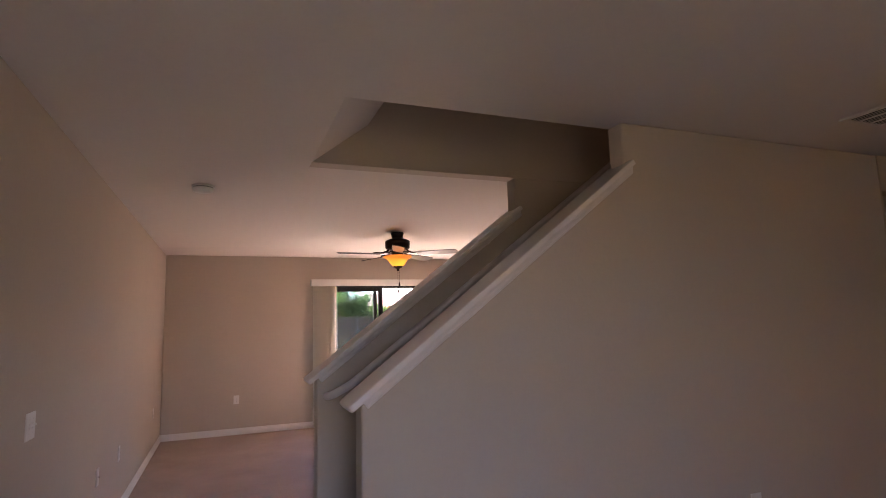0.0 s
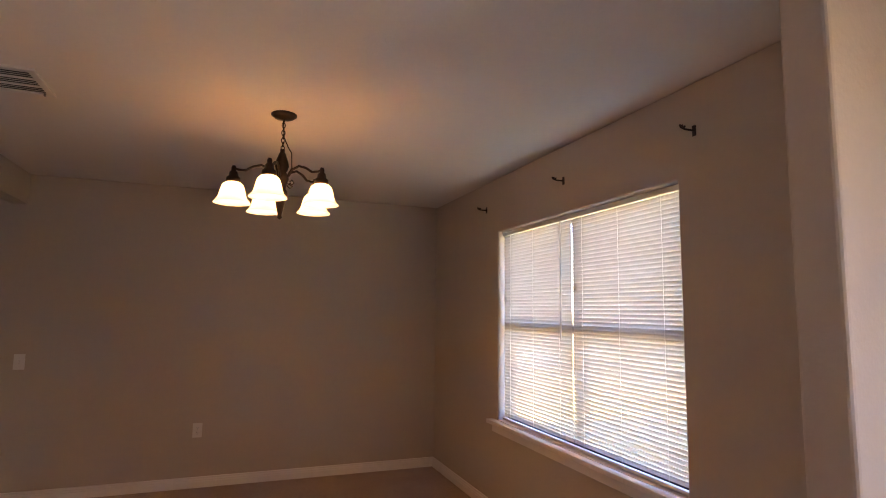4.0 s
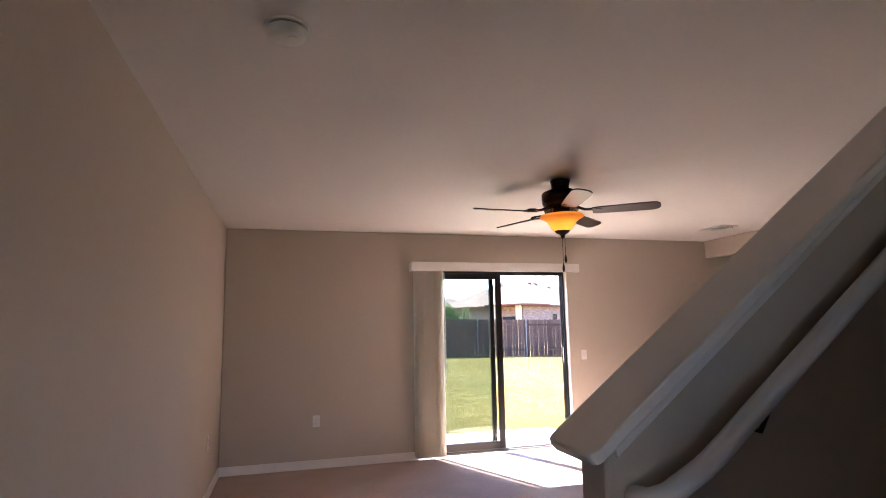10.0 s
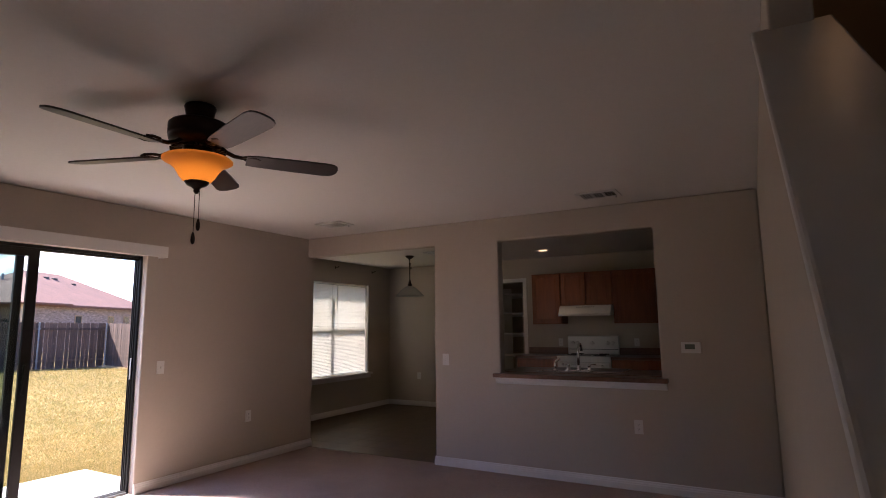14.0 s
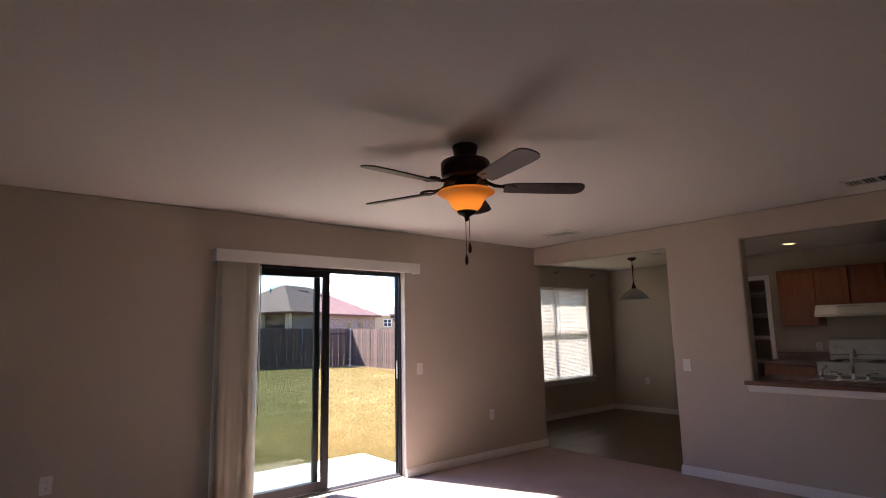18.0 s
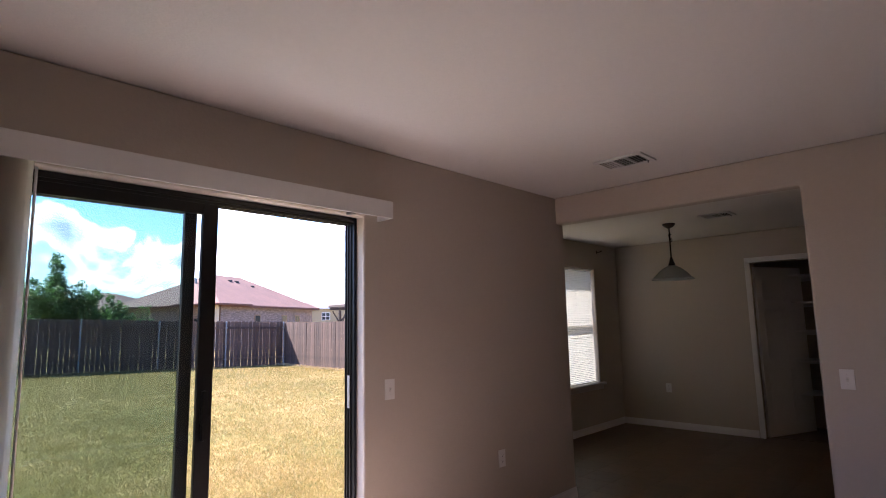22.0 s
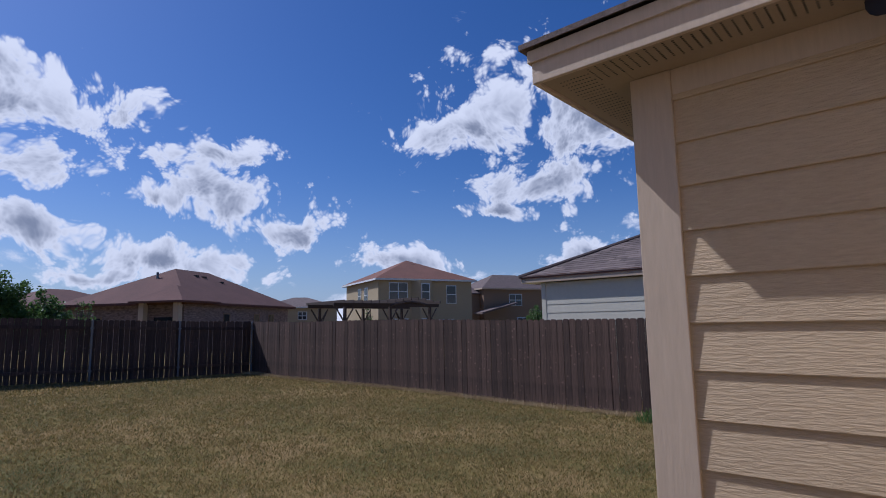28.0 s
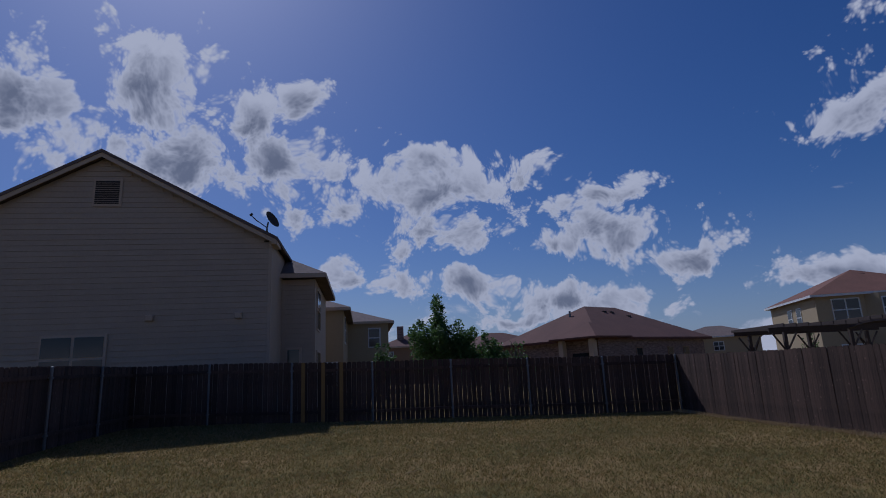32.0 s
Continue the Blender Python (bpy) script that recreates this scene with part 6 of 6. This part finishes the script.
def fascia_band(x0, y0, x1, y1, z, over, t=0.02, h=0.18):
    b = bmesh.new()
    X0, Y0, X1, Y1 = x0 - over - t, y0 - over - t, x1 + over + t, y1 + over + t
    for q in ((X0, Y0, X1, Y0 + t), (X0, Y1 - t, X1, Y1), (X0, Y0 + t, X0 + t, Y1 - t), (X1 - t, Y0 + t, X1, Y1 - t)):
        box(q[0], q[1], z - h, q[2], q[3], z - 0.01, b)
    return b


def simple_house(name, at, rz, w, d, ze, zr, wall_mat, roof_mat, label, windows, ridge="x", over=0.4, band="white_far", name_wall="wall"):
    """A far house on its own axes: x along its front, y away from the viewer; windows: (face, u, z, w, h, double)."""
    hs = thing(name, at, label, "house", rz=rz)
    part("wall", box(0, 0, -0.5, w, d, ze - 0.121), wall_mat, hs)
    part("roof", hip_roof(0, 0, w, d, ze, zr, over, ridge), roof_mat, hs)
    part("fascia", fascia_band(0, 0, w, d, ze, over), band, hs)
    for face, u, z, ww, hh, dbl in windows:
        x, y, fc = {"front": (u, 0, (0, -1)), "left": (0, u, (-1, 0)), "right": (w, u, (1, 0))}[face]
        far_window(hs, x, y, z, ww, hh, fc, dbl, "brown_far" if wall_mat == "brick" else "white_far")
    return hs


def roof_vents(hs, pts):
    for x, y, z in pts:
        part("roof_vent", box(x - 0.2, y - 0.2, z, x + 0.2, y + 0.2, z + 0.16, bevel=0.02), "vent_dark", hs)


# brick house behind the back fence
HA = simple_house("brick_house", (20.1, 38.0, -0.1), 28, 13.6, 9.6, 3.3, 6.15, "brick", "shingle_red", "single-storey brick house with a red-brown hip roof and porch",
                  [("front", 4.6, 1.2, 0.8, 1.4, False), ("front", 8.6, 1.2, 0.8, 1.4, False), ("front", 10.8, 1.2, 0.8, 1.4, False), ("left", 7.4, 0.9, 1.7, 1.5, True)], over=0.5, band="shingle_red")
part("porch_roof", hip_roof(-0.9, -0.5, 2.4, 3.0, 3.36, 4.5, 0.35, "x"), "shingle_red", HA)
for x, y in ((-0.6, 0.0), (-0.6, 2.7)):
    part("porch_column", box(x - 0.2, y - 0.2, -0.5, x + 0.2, y + 0.2, 3.23, bevel=0.02), "ext_trim", HA, "tan porch column")
part("porch_door", box(-0.05, 0.5, 0, -0.001, 2.3, 2.3), "win_dark", HA)
roof_vents(HA, [(6.0, 3.9, 5.55), (6.8, 3.8, 5.5), (8.2, 3.2, 5.15)])
part("flue_pipe", tube([(3.2, 5.0, 4.6), (3.2, 5.0, 5.75)], 0.09, 10), "galv", HA)
simple_house("low_house", (15.2, 56.0, 0), 20, 11, 9, 3.5, 5.3, "brick", "shingle_red", "distant low brick house with a dark hip roof", [("front", 3, 1, 1.2, 1.2, True)], band="shingle_red")

# two-storey tan house beyond the right fence
HB = simple_house("two_storey_house", (38.2, 39.0, -0.2), -22, 9.9, 10.2, 5.95, 8.35, "tan_far", "shingle_rust", "two-storey tan house with a rust-brown hip roof",
                  [("front", 2.0, 3.9, 1.9, 1.7, True), ("front", 7.6, 3.6, 1.1, 1.8, False), ("front", 7.0, 0.6, 1.7, 1.5, True), ("front", 2.1, 0.6, 1.8, 1.6, True), ("left", 3.5, 3.8, 1.0, 1.5, False), ("left", 5.5, 3.8, 1.0, 1.5, False)])
part("bay_wall", prism([(3.3, 0.0), (3.9, -0.8), (5.0, -0.8), (5.6, 0.0)], "z", -0.4, 5.8), "tan_far", HB)
far_window(HB, 4.45, -0.82, 3.9, 0.9, 1.6, (0, -1), False)
far_window(HB, 4.45, -0.82, 0.6, 0.9, 1.6, (0, -1), False)
roof_vents(HB, [(5.2, 4.0, 7.65), (6.0, 3.8, 7.45), (7.4, 3.0, 6.9)])
HD = simple_house("brown_house", (57.5, 41.5, -0.2), -22, 10.6, 7.0, 5.9, 7.9, "brown_far", "shingle", "two-storey brown house with a dark roof", [("front", 4.6, 3.7, 1.9, 1.5, True), ("front", 5.6, 0.8, 1.7, 1.5, True)], band="ext_trim")
part("wing_wall", box(-3.0, 1.0, -0.4, 0.0, 6.0, 5.2), "brown_far", HD)
part("wing_roof", hip_roof(-3.0, 1.0, 0.5, 6.0, 5.3, 6.5, 0.35, "y"), "shingle", HD)
part("porch_roof", prism([(-1.5, 2.9), (3.5, 4.1), (3.5, 3.9), (-1.5, 2.7)], "y", -2.2, 0.0), "shingle", HD)
for hx, hy, hw in ((46.5, 74.0, 11.0), (60.0, 66.0, 10.0)):
    simple_house("far_house", (hx, hy, 0), -36, hw, 9, 4.3, 5.9, "tan_far", "shingle", "distant tan two-storey house with a grey roof", [("front", 2.5, 2.4, 1.3, 1.2, True), ("front", 6, 2.4, 1.3, 1.2, True), ("front", 4, 0.6, 1.3, 1.2, True)])
simple_house("far_house", (40.5, 92.0, 0), 4, 9, 9, 3.9, 6.0, "tan_far", "shingle", "distant tan house with a grey roof", [("front", 3, 1.6, 1.2, 1.3, True)])

# close single-storey house over the right fence


def side_house():
    hs = thing("side_house", (16.2, 7.85, -0.25), "single-storey cream house with a brown shingled hip roof", "house")
    part("wall", box(0.0, -24.0, 0.0, 12.6, 0.0, 2.64), "cream_siding", hs)
    prof = [(0.0, 0.0), (-0.014, 0.0), (-0.005, 0.215), (0.0, 0.215)]
    bm = prism(prof, "y", -18.0, -0.08)
    first = None
    for i in range(12):
        if first is None:
            first = part("siding_board", bm, "cream_siding", hs)
            o = first
        else:
            o = new("siding_board", first.data)
            o.parent = hs
        o.location = (-0.002, 0, 0.06 + i * 0.205)
    part("corner_board", box(-0.022, -0.10, 0, -0.001, 0.02, 2.64), "cream_siding", hs)
    part("soffit", box(-0.5, -24.4, 2.66, 0.0, 0.5, 2.68), "cream_siding", hs)
    part("fascia", box(-0.52, -24.4, 2.66, -0.502, 0.5, 2.80), "ext_trim", hs, "tan fascia board")
    part("drip_edge", box(-0.54, -24.4, 2.76, -0.521, 0.52, 2.83), "shingle_red", hs)
    part("fascia", box(-0.52, 0.501, 2.66, 13.0, 0.52, 2.80), "ext_trim", hs)
    k = 0.455

    def rz_(x, y):
        return 2.82 + k * min(x + 0.55, 0.55 - y)

    base = bmesh.new()
    for pts in ([(-0.55, 0.55), (-0.55, -24), (6.3, -24), (6.3, -6.3)], [(-0.55, 0.55), (6.3, -6.3), (13.1, 0.55)], [(6.3, -6.3), (6.3, -24), (13.1, -24), (13.1, 0.55)]):
        base.faces.new([base.verts.new((x, y, 2.80 + k * min(x + 0.55, 0.55 - y, 13.1 - x))) for x, y in pts])
    part("roof_deck", base, "shingle", hs)
    tabs_v, tabs_f = [], []
    expo, wid = 0.15, 0.32
    sl = math.sqrt(1 + k * k)
    n = int(6.8 * sl / expo)
    for r in range(n):
        s0 = r * expo / sl
        x0, x1 = -0.55 + s0, -0.55 + s0 + (expo + 0.03) / sl
        ytop = 0.55 - s0
        y = ytop
        y -= random.uniform(0, wid)
        while y > -12:
            yb = y - wid + random.uniform(-0.03, 0.03)
            i = len(tabs_v)
            lift = 0.010 + random.uniform(0, 0.004)
            z0, z1 = 2.80 + k * s0 + lift, 2.80 + k * (x1 + 0.55) + 0.002
            tabs_v += [(x0, y - 0.006, z0), (x1, y - 0.006, z1), (x1, yb, z1), (x0, yb, z0), (x0, y - 0.006, z0 - 0.012), (x0, yb, z0 - 0.012)]
            tabs_f += [(i, i + 3, i + 2, i + 1), (i, i + 4, i + 5, i + 3)]
            y = yb
    me = bpy.data.meshes.new("shingle_tab")
    me.from_pydata(tabs_v, [], tabs_f)
    me.materials.append(M["shingle_tabs"])
    o = new("shingle_tab", me)
    o.parent = hs
    tagged(o, kind="stuff")
    part("ridge_cap", tube([(-0.56, 0.56, 2.815), (6.3, -6.3, 2.80 + k * 6.85 + 0.015)], 0.05, 6), "shingle", hs)
    part("vent_pipe", tube([(4.4, -4.7, 4.9), (4.4, -4.7, 5.45)], 0.05, 12), "galv", hs, "grey plumbing vent pipe")
    w = part("window", box(-0.06, -5.55, 1.15, -0.015, -4.45, 2.52), "brown_far", hs, "brown trimmed window")
    part("pane", box(-0.066, -5.42, 1.27, -0.0601, -4.58, 2.40), "win_dark", w)
    part("sash_bar", box(-0.075, -5.42, 1.80, -0.0661, -4.58, 1.85), "white_far", w)
    for o in hs.children:
        if o.name.split(".")[0] in ("wall", "siding_board", "corner_board", "window"):
            o.location.x -= 0.36
    return hs


def island_material(name, a, b, rough=0.95):
    m = bpy.data.materials.new(name)
    m.use_nodes = True
    nt = m.node_tree
    L = nt.links.new
    p = nt.nodes["Principled BSDF"]
    p.inputs["Roughness"].default_value = rough
    g = nt.nodes.new("ShaderNodeNewGeometry")
    mx = nt.nodes.new("ShaderNodeMix")
    mx.data_type = "RGBA"
    L(g.outputs["Random Per Island"], mx.inputs["Factor"])
    mx.inputs[6].default_value, mx.inputs[7].default_value = (*a, 1), (*b, 1)
    tc = nt.nodes.new("ShaderNodeTexCoord")
    nz = node(nt, "ShaderNodeTexNoise", Scale=60.0, Detail=4.0)
    L(tc.outputs["Object"], nz.inputs["Vector"])
    mr = nt.nodes.new("ShaderNodeMapRange")
    mr.inputs["To Min"].default_value, mr.inputs["To Max"].default_value = 0.6, 1.4
    L(nz.outputs["Fac"], mr.inputs["Value"])
    sc = nt.nodes.new("ShaderNodeVectorMath")
    sc.operation = "SCALE"
    L(mx.outputs[2], sc.inputs[0])
    L(mr.outputs[0], sc.inputs["Scale"])
    L(sc.outputs[0], p.inputs["Base Color"])
    return m


M["shingle_tabs"] = island_material("asphalt_shingle_tabs", (0.105, 0.078, 0.068), (0.20, 0.15, 0.13))
side_house()

# two-storey gabled house behind the back left fence


def gable_house():
    hs = thing("gabled_house", (-10.5, 21.5, 0.1), "large two-storey grey-tan gabled house with lap siding", "house")
    W, ze, za = 11.5, 6.15, 9.25
    xm = W / 2
    part("wall", prism([(0, 0), (W, 0), (W, ze), (xm, za), (0, ze)], "y", 0.02, 9.0), "n_siding", hs)
    expo = 0.19
    i = 0
    z = 0.0
    while z < za - 0.25:
        zt = z + expo
        a0, a1 = (0, W) if zt < ze else ((zt - ze) / (za - ze) * xm, W - (zt - ze) / (za - ze) * xm)
        bm = prism([(0.0, z), (-0.032, z), (-0.004, z + expo + 0.005), (0.0, z + expo + 0.005)], "x", a0 + 0.05, a1 - 0.05)
        part("siding_board", bm, "n_siding", hs)
        z = zt
    sl = (za - ze) / xm
    for s in (-1, 1):
        e = xm + s * (xm + 0.2)
        ze2 = za - sl * (xm + 0.2)
        part("rake_board", prism([(xm, za + 0.12), (e, ze2 + 0.12), (e, ze2 - 0.08), (xm, za - 0.08)], "y", -0.34, -0.30), "ext_trim", hs, "tan rake board")
        part("roof", prism([(xm, za + 0.20), (e + s * 0.05, ze2 + 0.17), (e + s * 0.05, ze2 + 0.05), (xm, za + 0.08)], "y", -0.38 if s > 0 else -0.379, 9.3), "shingle", hs)
        part("corner_board", box(*((0 - 0.01, -0.03, 0, 0.10, 0.0, ze) if s < 0 else (W - 0.10, -0.03, 0, W + 0.01, 0.0, ze))), "ext_trim", hs)
    part("eave_return", box(W + 0.0, -0.30, ze - 0.18, W + 0.22, 0.6, ze + 0.02, bevel=0.01), "ext_trim", hs)
    v = part("gable_vent", box(5.45, -0.06, 7.45, 6.40, -0.02, 8.45, bevel=0.01), "ext_trim", hs, "louvred gable vent")
    part("vent_recess", box(5.53, -0.064, 7.53, 6.32, -0.0601, 8.37), "vent_dark", v)
    for k in range(10):
        o = part("louvre", box(5.53, -0.02, -0.035, 6.32, 0.02, -0.028), "ext_trim", v)
        o.matrix_basis = pose(0, -0.085, 7.60 + k * 0.08, 35, 0, 0)
    far_window(hs, 5.3, -0.02, 1.5, 2.05, 1.55, (0, -1), True, "ext_trim")
    for x in (7.6, 10.45):
        lm = part("wall_lamp", box(x - 0.12, -0.20, 3.42, x + 0.12, -0.02, 3.62, bevel=0.03), "ext_trim", hs, "small wall light box")
    # wing set back on the right
    part("wing_wall", box(W - 0.6, 2.6, 0, W + 1.3, 9.0, 5.18), "n_siding", hs)
    z = 0.0
    while z < 5.0:
        part("wing_board", prism([(2.6, z), (2.568, z), (2.596, z + 0.195), (2.6, z + 0.195)], "x", W - 0.5, W + 1.28), "n_siding", hs)
        z += expo
    part("wing_roof", hip_roof(W - 3.6, 2.6, W + 1.3, 9.0, 5.36, 7.0, 0.45, "y"), "shingle", hs)
    part("wing_fascia", fascia_band(W - 3.6, 2.6, W + 1.3, 9.0, 5.36, 0.45), "ext_trim", hs)
    far_window(hs, W + 0.5, 2.58, 1.2, 0.6, 1.3, (0, -1), False, "ext_trim")
    far_window(hs, W + 1.3, 4.0, 3.2, 1.6, 1.7, (1, 0), True, "ext_trim")
    far_window(hs, W + 1.3, 4.0, 0.8, 1.6, 1.6, (1, 0), True, "ext_trim")
    part("vent_pipe", tube([(8.3, 1.5, 7.7), (8.3, 1.5, 8.35)], 0.05, 8), "vent_dark", hs)
    return hs


gable_house()
upper_storey()


def dish():
    d = thing("satellite_dish", (0.80, 21.6, 6.42), "small dark satellite dish on the roof edge", "satellite dish")
    part("mast", tube([(0, 0, -0.15), (0, 0, 0.35), (0.05, -0.05, 0.55)], 0.03, 8), "vent_dark", d)
    o = part("reflector", lathe([(0.0, 0.0), (0.15, 0.02), (0.30, 0.08), (0.33, 0.10), (0.30, 0.09), (0.15, 0.03), (0.0, 0.012)], 24), "vent_dark", d)
    o.matrix_basis = pose(0.12, 0.0, 0.62, 25, 62, 0)
    part("feed_arm", tube([(0.0, 0, 0.35), (-0.35, -0.1, 0.60), (-0.55, -0.1, 0.80)], 0.018, 6), "vent_dark", d)
    part("feed_horn", tube([(-0.58, -0.1, 0.78), (-0.50, -0.1, 0.86)], 0.045, 8), "vent_dark", d)
    part("mount_foot", box(-0.12, -0.12, -0.2, 0.12, 0.12, -0.15), "vent_dark", d)


dish()
simple_house("tan_house", (-6.6, 33.0, 0.1), 0, 9.7, 9.0, 5.05, 7.1, "tan_far", "shingle", "two-storey tan house behind the gabled house", [("right", 3.0, 3.2, 1.4, 1.6, True), ("front", 8.9, 0.8, 1.0, 1.3, False)], band="ext_trim")
simple_house("tan_house", (-3.6, 42.0, 0.1), 0, 9.6, 10.0, 5.05, 7.0, "tan_far", "shingle", "two-storey tan house with a brown hip roof", [("front", 8.6, 3.2, 0.9, 1.4, False)], band="ext_trim")
HE = simple_house("far_house", (6.3, 70.0, 0), 0, 8, 9, 4.6, 6.4, "brown_far", "shingle_red", "distant brown house with a chimney", [("front", 1.0, 2.6, 1.2, 1.4, True)], band="ext_trim")
part("chimney", box(2.2, 2.0, 4.8, 3.0, 2.8, 7.2, bevel=0.03), "brick", HE)


def pergola():
    p = thing("pergola", (18.6, 21.15, 0.1), "dark stained timber garden pergola beyond the fence", "pergola", rz=-98.6)
    p.scale = (0.86, 0.74, 0.86)
    Lp, D = 6.6, 2.6
    for y in (0.25, 3.3, 6.3):
        for x in (0.0, D):
            po = part("post", box(x - 0.07, y - 0.07, 0, x + 0.07, y + 0.07, 2.45, bevel=0.008), "pergola", p)
            for s in (-1, 1):
                part("brace", tube([(x, y + s * 0.06, 1.75), (x, y + s * 0.55, 2.40)], 0.045, 4), "pergola", po)
    for y in (0.45, 6.1):
        for k in range(2):
            part("lattice", tube([(0.0, y - 0.15 if k else y + 0.15, 1.5), (0.0, y + 0.3 if k else y - 0.3, 2.3)], 0.03, 4), "pergola", p)
    for x in (-0.06, D + 0.02):
        part("beam", box(x, -0.5, 2.46, x + 0.05, Lp + 0.4, 2.64, bevel=0.006), "pergola", p)
    for k in range(13):
        y = -0.2 + k * 0.56
        top = 2.76 + (0.18 * math.sin(math.pi * (y - 3.1) / 3.2) if 3.1 < y < 6.3 else 0)
        part("rafter", box(-0.7, y - 0.025, top - 0.13, D + 0.7, y + 0.025, top, bevel=0.005), "pergola", p)
    for y0 in (0.0,):
        pts = [(D + 0.04, 3.2 + 3.1 * i / 10, 2.50 + 0.22 * math.sin(math.pi * i / 10)) for i in range(11)]
        part("arch_beam", tube(pts, 0.08, 4), "pergola", p)
    return p


pergola()


def tree(name, at, height, spread, trunk_h, leaves, label, seed, leaf=0.16, mat="leaf"):
    """A broadleaf tree: tapered trunk, limbs and an uneven crown of single leaves."""
    rng = random.Random(seed)
    t = thing(name, at, label, "tree")
    part("trunk", tube([(0, 0, -0.2), (0.03, 0.02, trunk_h * 0.6), (0.0, 0.05, trunk_h), (0.05, 0, height * 0.8)], [0.11, 0.085, 0.07, 0.02], 8), "bark", t)
    tips = []
    for k in range(26):
        a, q = rng.uniform(0, 6.28), rng.random() ** 0.6
        z = height * rng.uniform(0.10, 0.55)
        r = spread * q * (1.0 - 0.45 * z / height)
        top = height * (1.0 - 0.38 * q * q) * rng.uniform(0.62, 1.0)
        top = max(top, z + 0.3)
        e = (r * math.cos(a), r * math.sin(a), top)
        part("limb", tube([(0.02, 0.02, z), (e[0] * 0.7, e[1] * 0.7, z + (top - z) * 0.4), e], [0.035, 0.022, 0.006], 6), "bark", t)
        for m in range(5):
            s = 0.25 + 0.75 * m / 4
            tips.append(((e[0] * (0.45 + 0.55 * s), e[1] * (0.45 + 0.55 * s), z + (top - z) * s), spread * (0.40 - 0.26 * s)))
    tips.append(((0.05, 0, height * 0.9), 0.10 * spread))
    tips.append(((0.0, 0, height * 0.3), 0.6 * spread))
    v, f = [], []
    for i in range(leaves):
        c, r = rng.choice(tips)
        u = Vector((rng.gauss(0, 1), rng.gauss(0, 1), rng.gauss(0, 1) * 1.15)).normalized() * (r * rng.random() ** 0.45)
        p = Vector(c) + u
        d1 = Vector((rng.gauss(0, 1), rng.gauss(0, 1), rng.gauss(0, 0.6))).normalized()
        d2 = d1.cross(Vector((rng.gauss(0, 1), rng.gauss(0, 1), rng.gauss(0, 1)))).normalized()
        s = leaf * rng.uniform(0.5, 1.1)
        k = len(v)
        v += [tuple(p - d1 * s * 0.5), tuple(p + d2 * s * 0.26), tuple(p + d1 * s * 0.5), tuple(p - d2 * s * 0.26)]
        f.append((k, k + 1, k + 2, k + 3))
    me = bpy.data.meshes.new("crown")
    me.from_pydata(v, [], f)
    me.materials.append(M[mat])
    o = new("crown", me)
    o.parent = t
    return t


tree("broadleaf_tree", (7.65, 26.6, 0.0), 4.75, 2.0, 1.5, 14000, "green leafy garden tree behind the back fence", 3)
tree("broadleaf_tree", (9.35, 25.6, 0.0), 3.1, 1.4, 1.0, 6000, "low green leafy shrub tree behind the fence", 4)
tree("broadleaf_tree", (11.0, 26.4, 0.0), 2.8, 1.0, 1.0, 1200, "sparse pale green shrub behind the fence", 5, 0.13)
tree("broadleaf_tree", (5.2, 31.0, 0.1), 3.1, 0.85, 1.3, 2200, "small round tree by the tan house", 6)
tree("broadleaf_tree", (56.0, 33.0, -0.2), 3.7, 1.6, 1.0, 2500, "green garden tree near the brown house", 7, 0.25)
tree("broadleaf_tree", (30.0, 46.0, -0.2), 3.6, 1.4, 1.2, 1600, "distant green garden tree", 8, 0.25)
tree("broadleaf_tree", (28.0, 28.5, -0.2), 2.9, 0.9, 1.0, 700, "small sparse garden tree beyond the pergola", 9, 0.14)

# ---- vinyl floor tiles ----


def vinyl_tiles():
    fl = bpy.data.objects["floor_vinyl_base"]
    me = bpy.data.meshes.new("vinyl_tile")
    s = 0.3048
    bm = box(0.0015, 0.0015, 0, s - 0.0015, s - 0.0015, 0.004)
    bm.to_mesh(me)
    bm.free()
    me.materials.append(M["vinyl"])
    nx, ny = int((9.4 - 5.99) / s), int((1.2 + 1.85) / s) + 6
    for i in range(nx):
        for j in range(ny):
            y = 1.2 - (j + 1) * s
            if len(fl.children) >= 260:
                return
            o = new("vinyl_tile", me)
            o.parent = fl
            o.location = (5.995 + i * s, y, F - 0.0038)


vinyl_tiles()

# daylight coming in through the openings


def sky_light(name, loc, rx, rz, sx, sy, power, color=(0.86, 0.93, 1.0)):
    a = new(name, bpy.data.lights.new(name, "AREA"))
    a.data.shape, a.data.size, a.data.size_y, a.data.energy, a.data.color = "RECTANGLE", sx, sy, power, color
    a.matrix_world = pose(*loc, rx, 0, rz)
    return a


sky_light("daylight_slider", ((SLX0 + SLX1) / 2, 0.20, 1.02), -90, 0, 1.84, 1.85, DAY_SLIDER)
sky_light("daylight_dining", (3.85, -9.615, 1.33), 90, 0, 1.7, 1.3, DAY_DINING)
# the entry opening is unseen; this lamp is added to brighten the stair wall
sky_light("daylight_unseen_entry", (0.78, -9.60, 1.2), 90, 0, 0.56, 1.5, DAY_UNSEEN_ENTRY)
sky_light("daylight_dinette", (7.86, 1.355, 1.33), -90, 0, 1.7, 1.4, DAY_DINETTE)
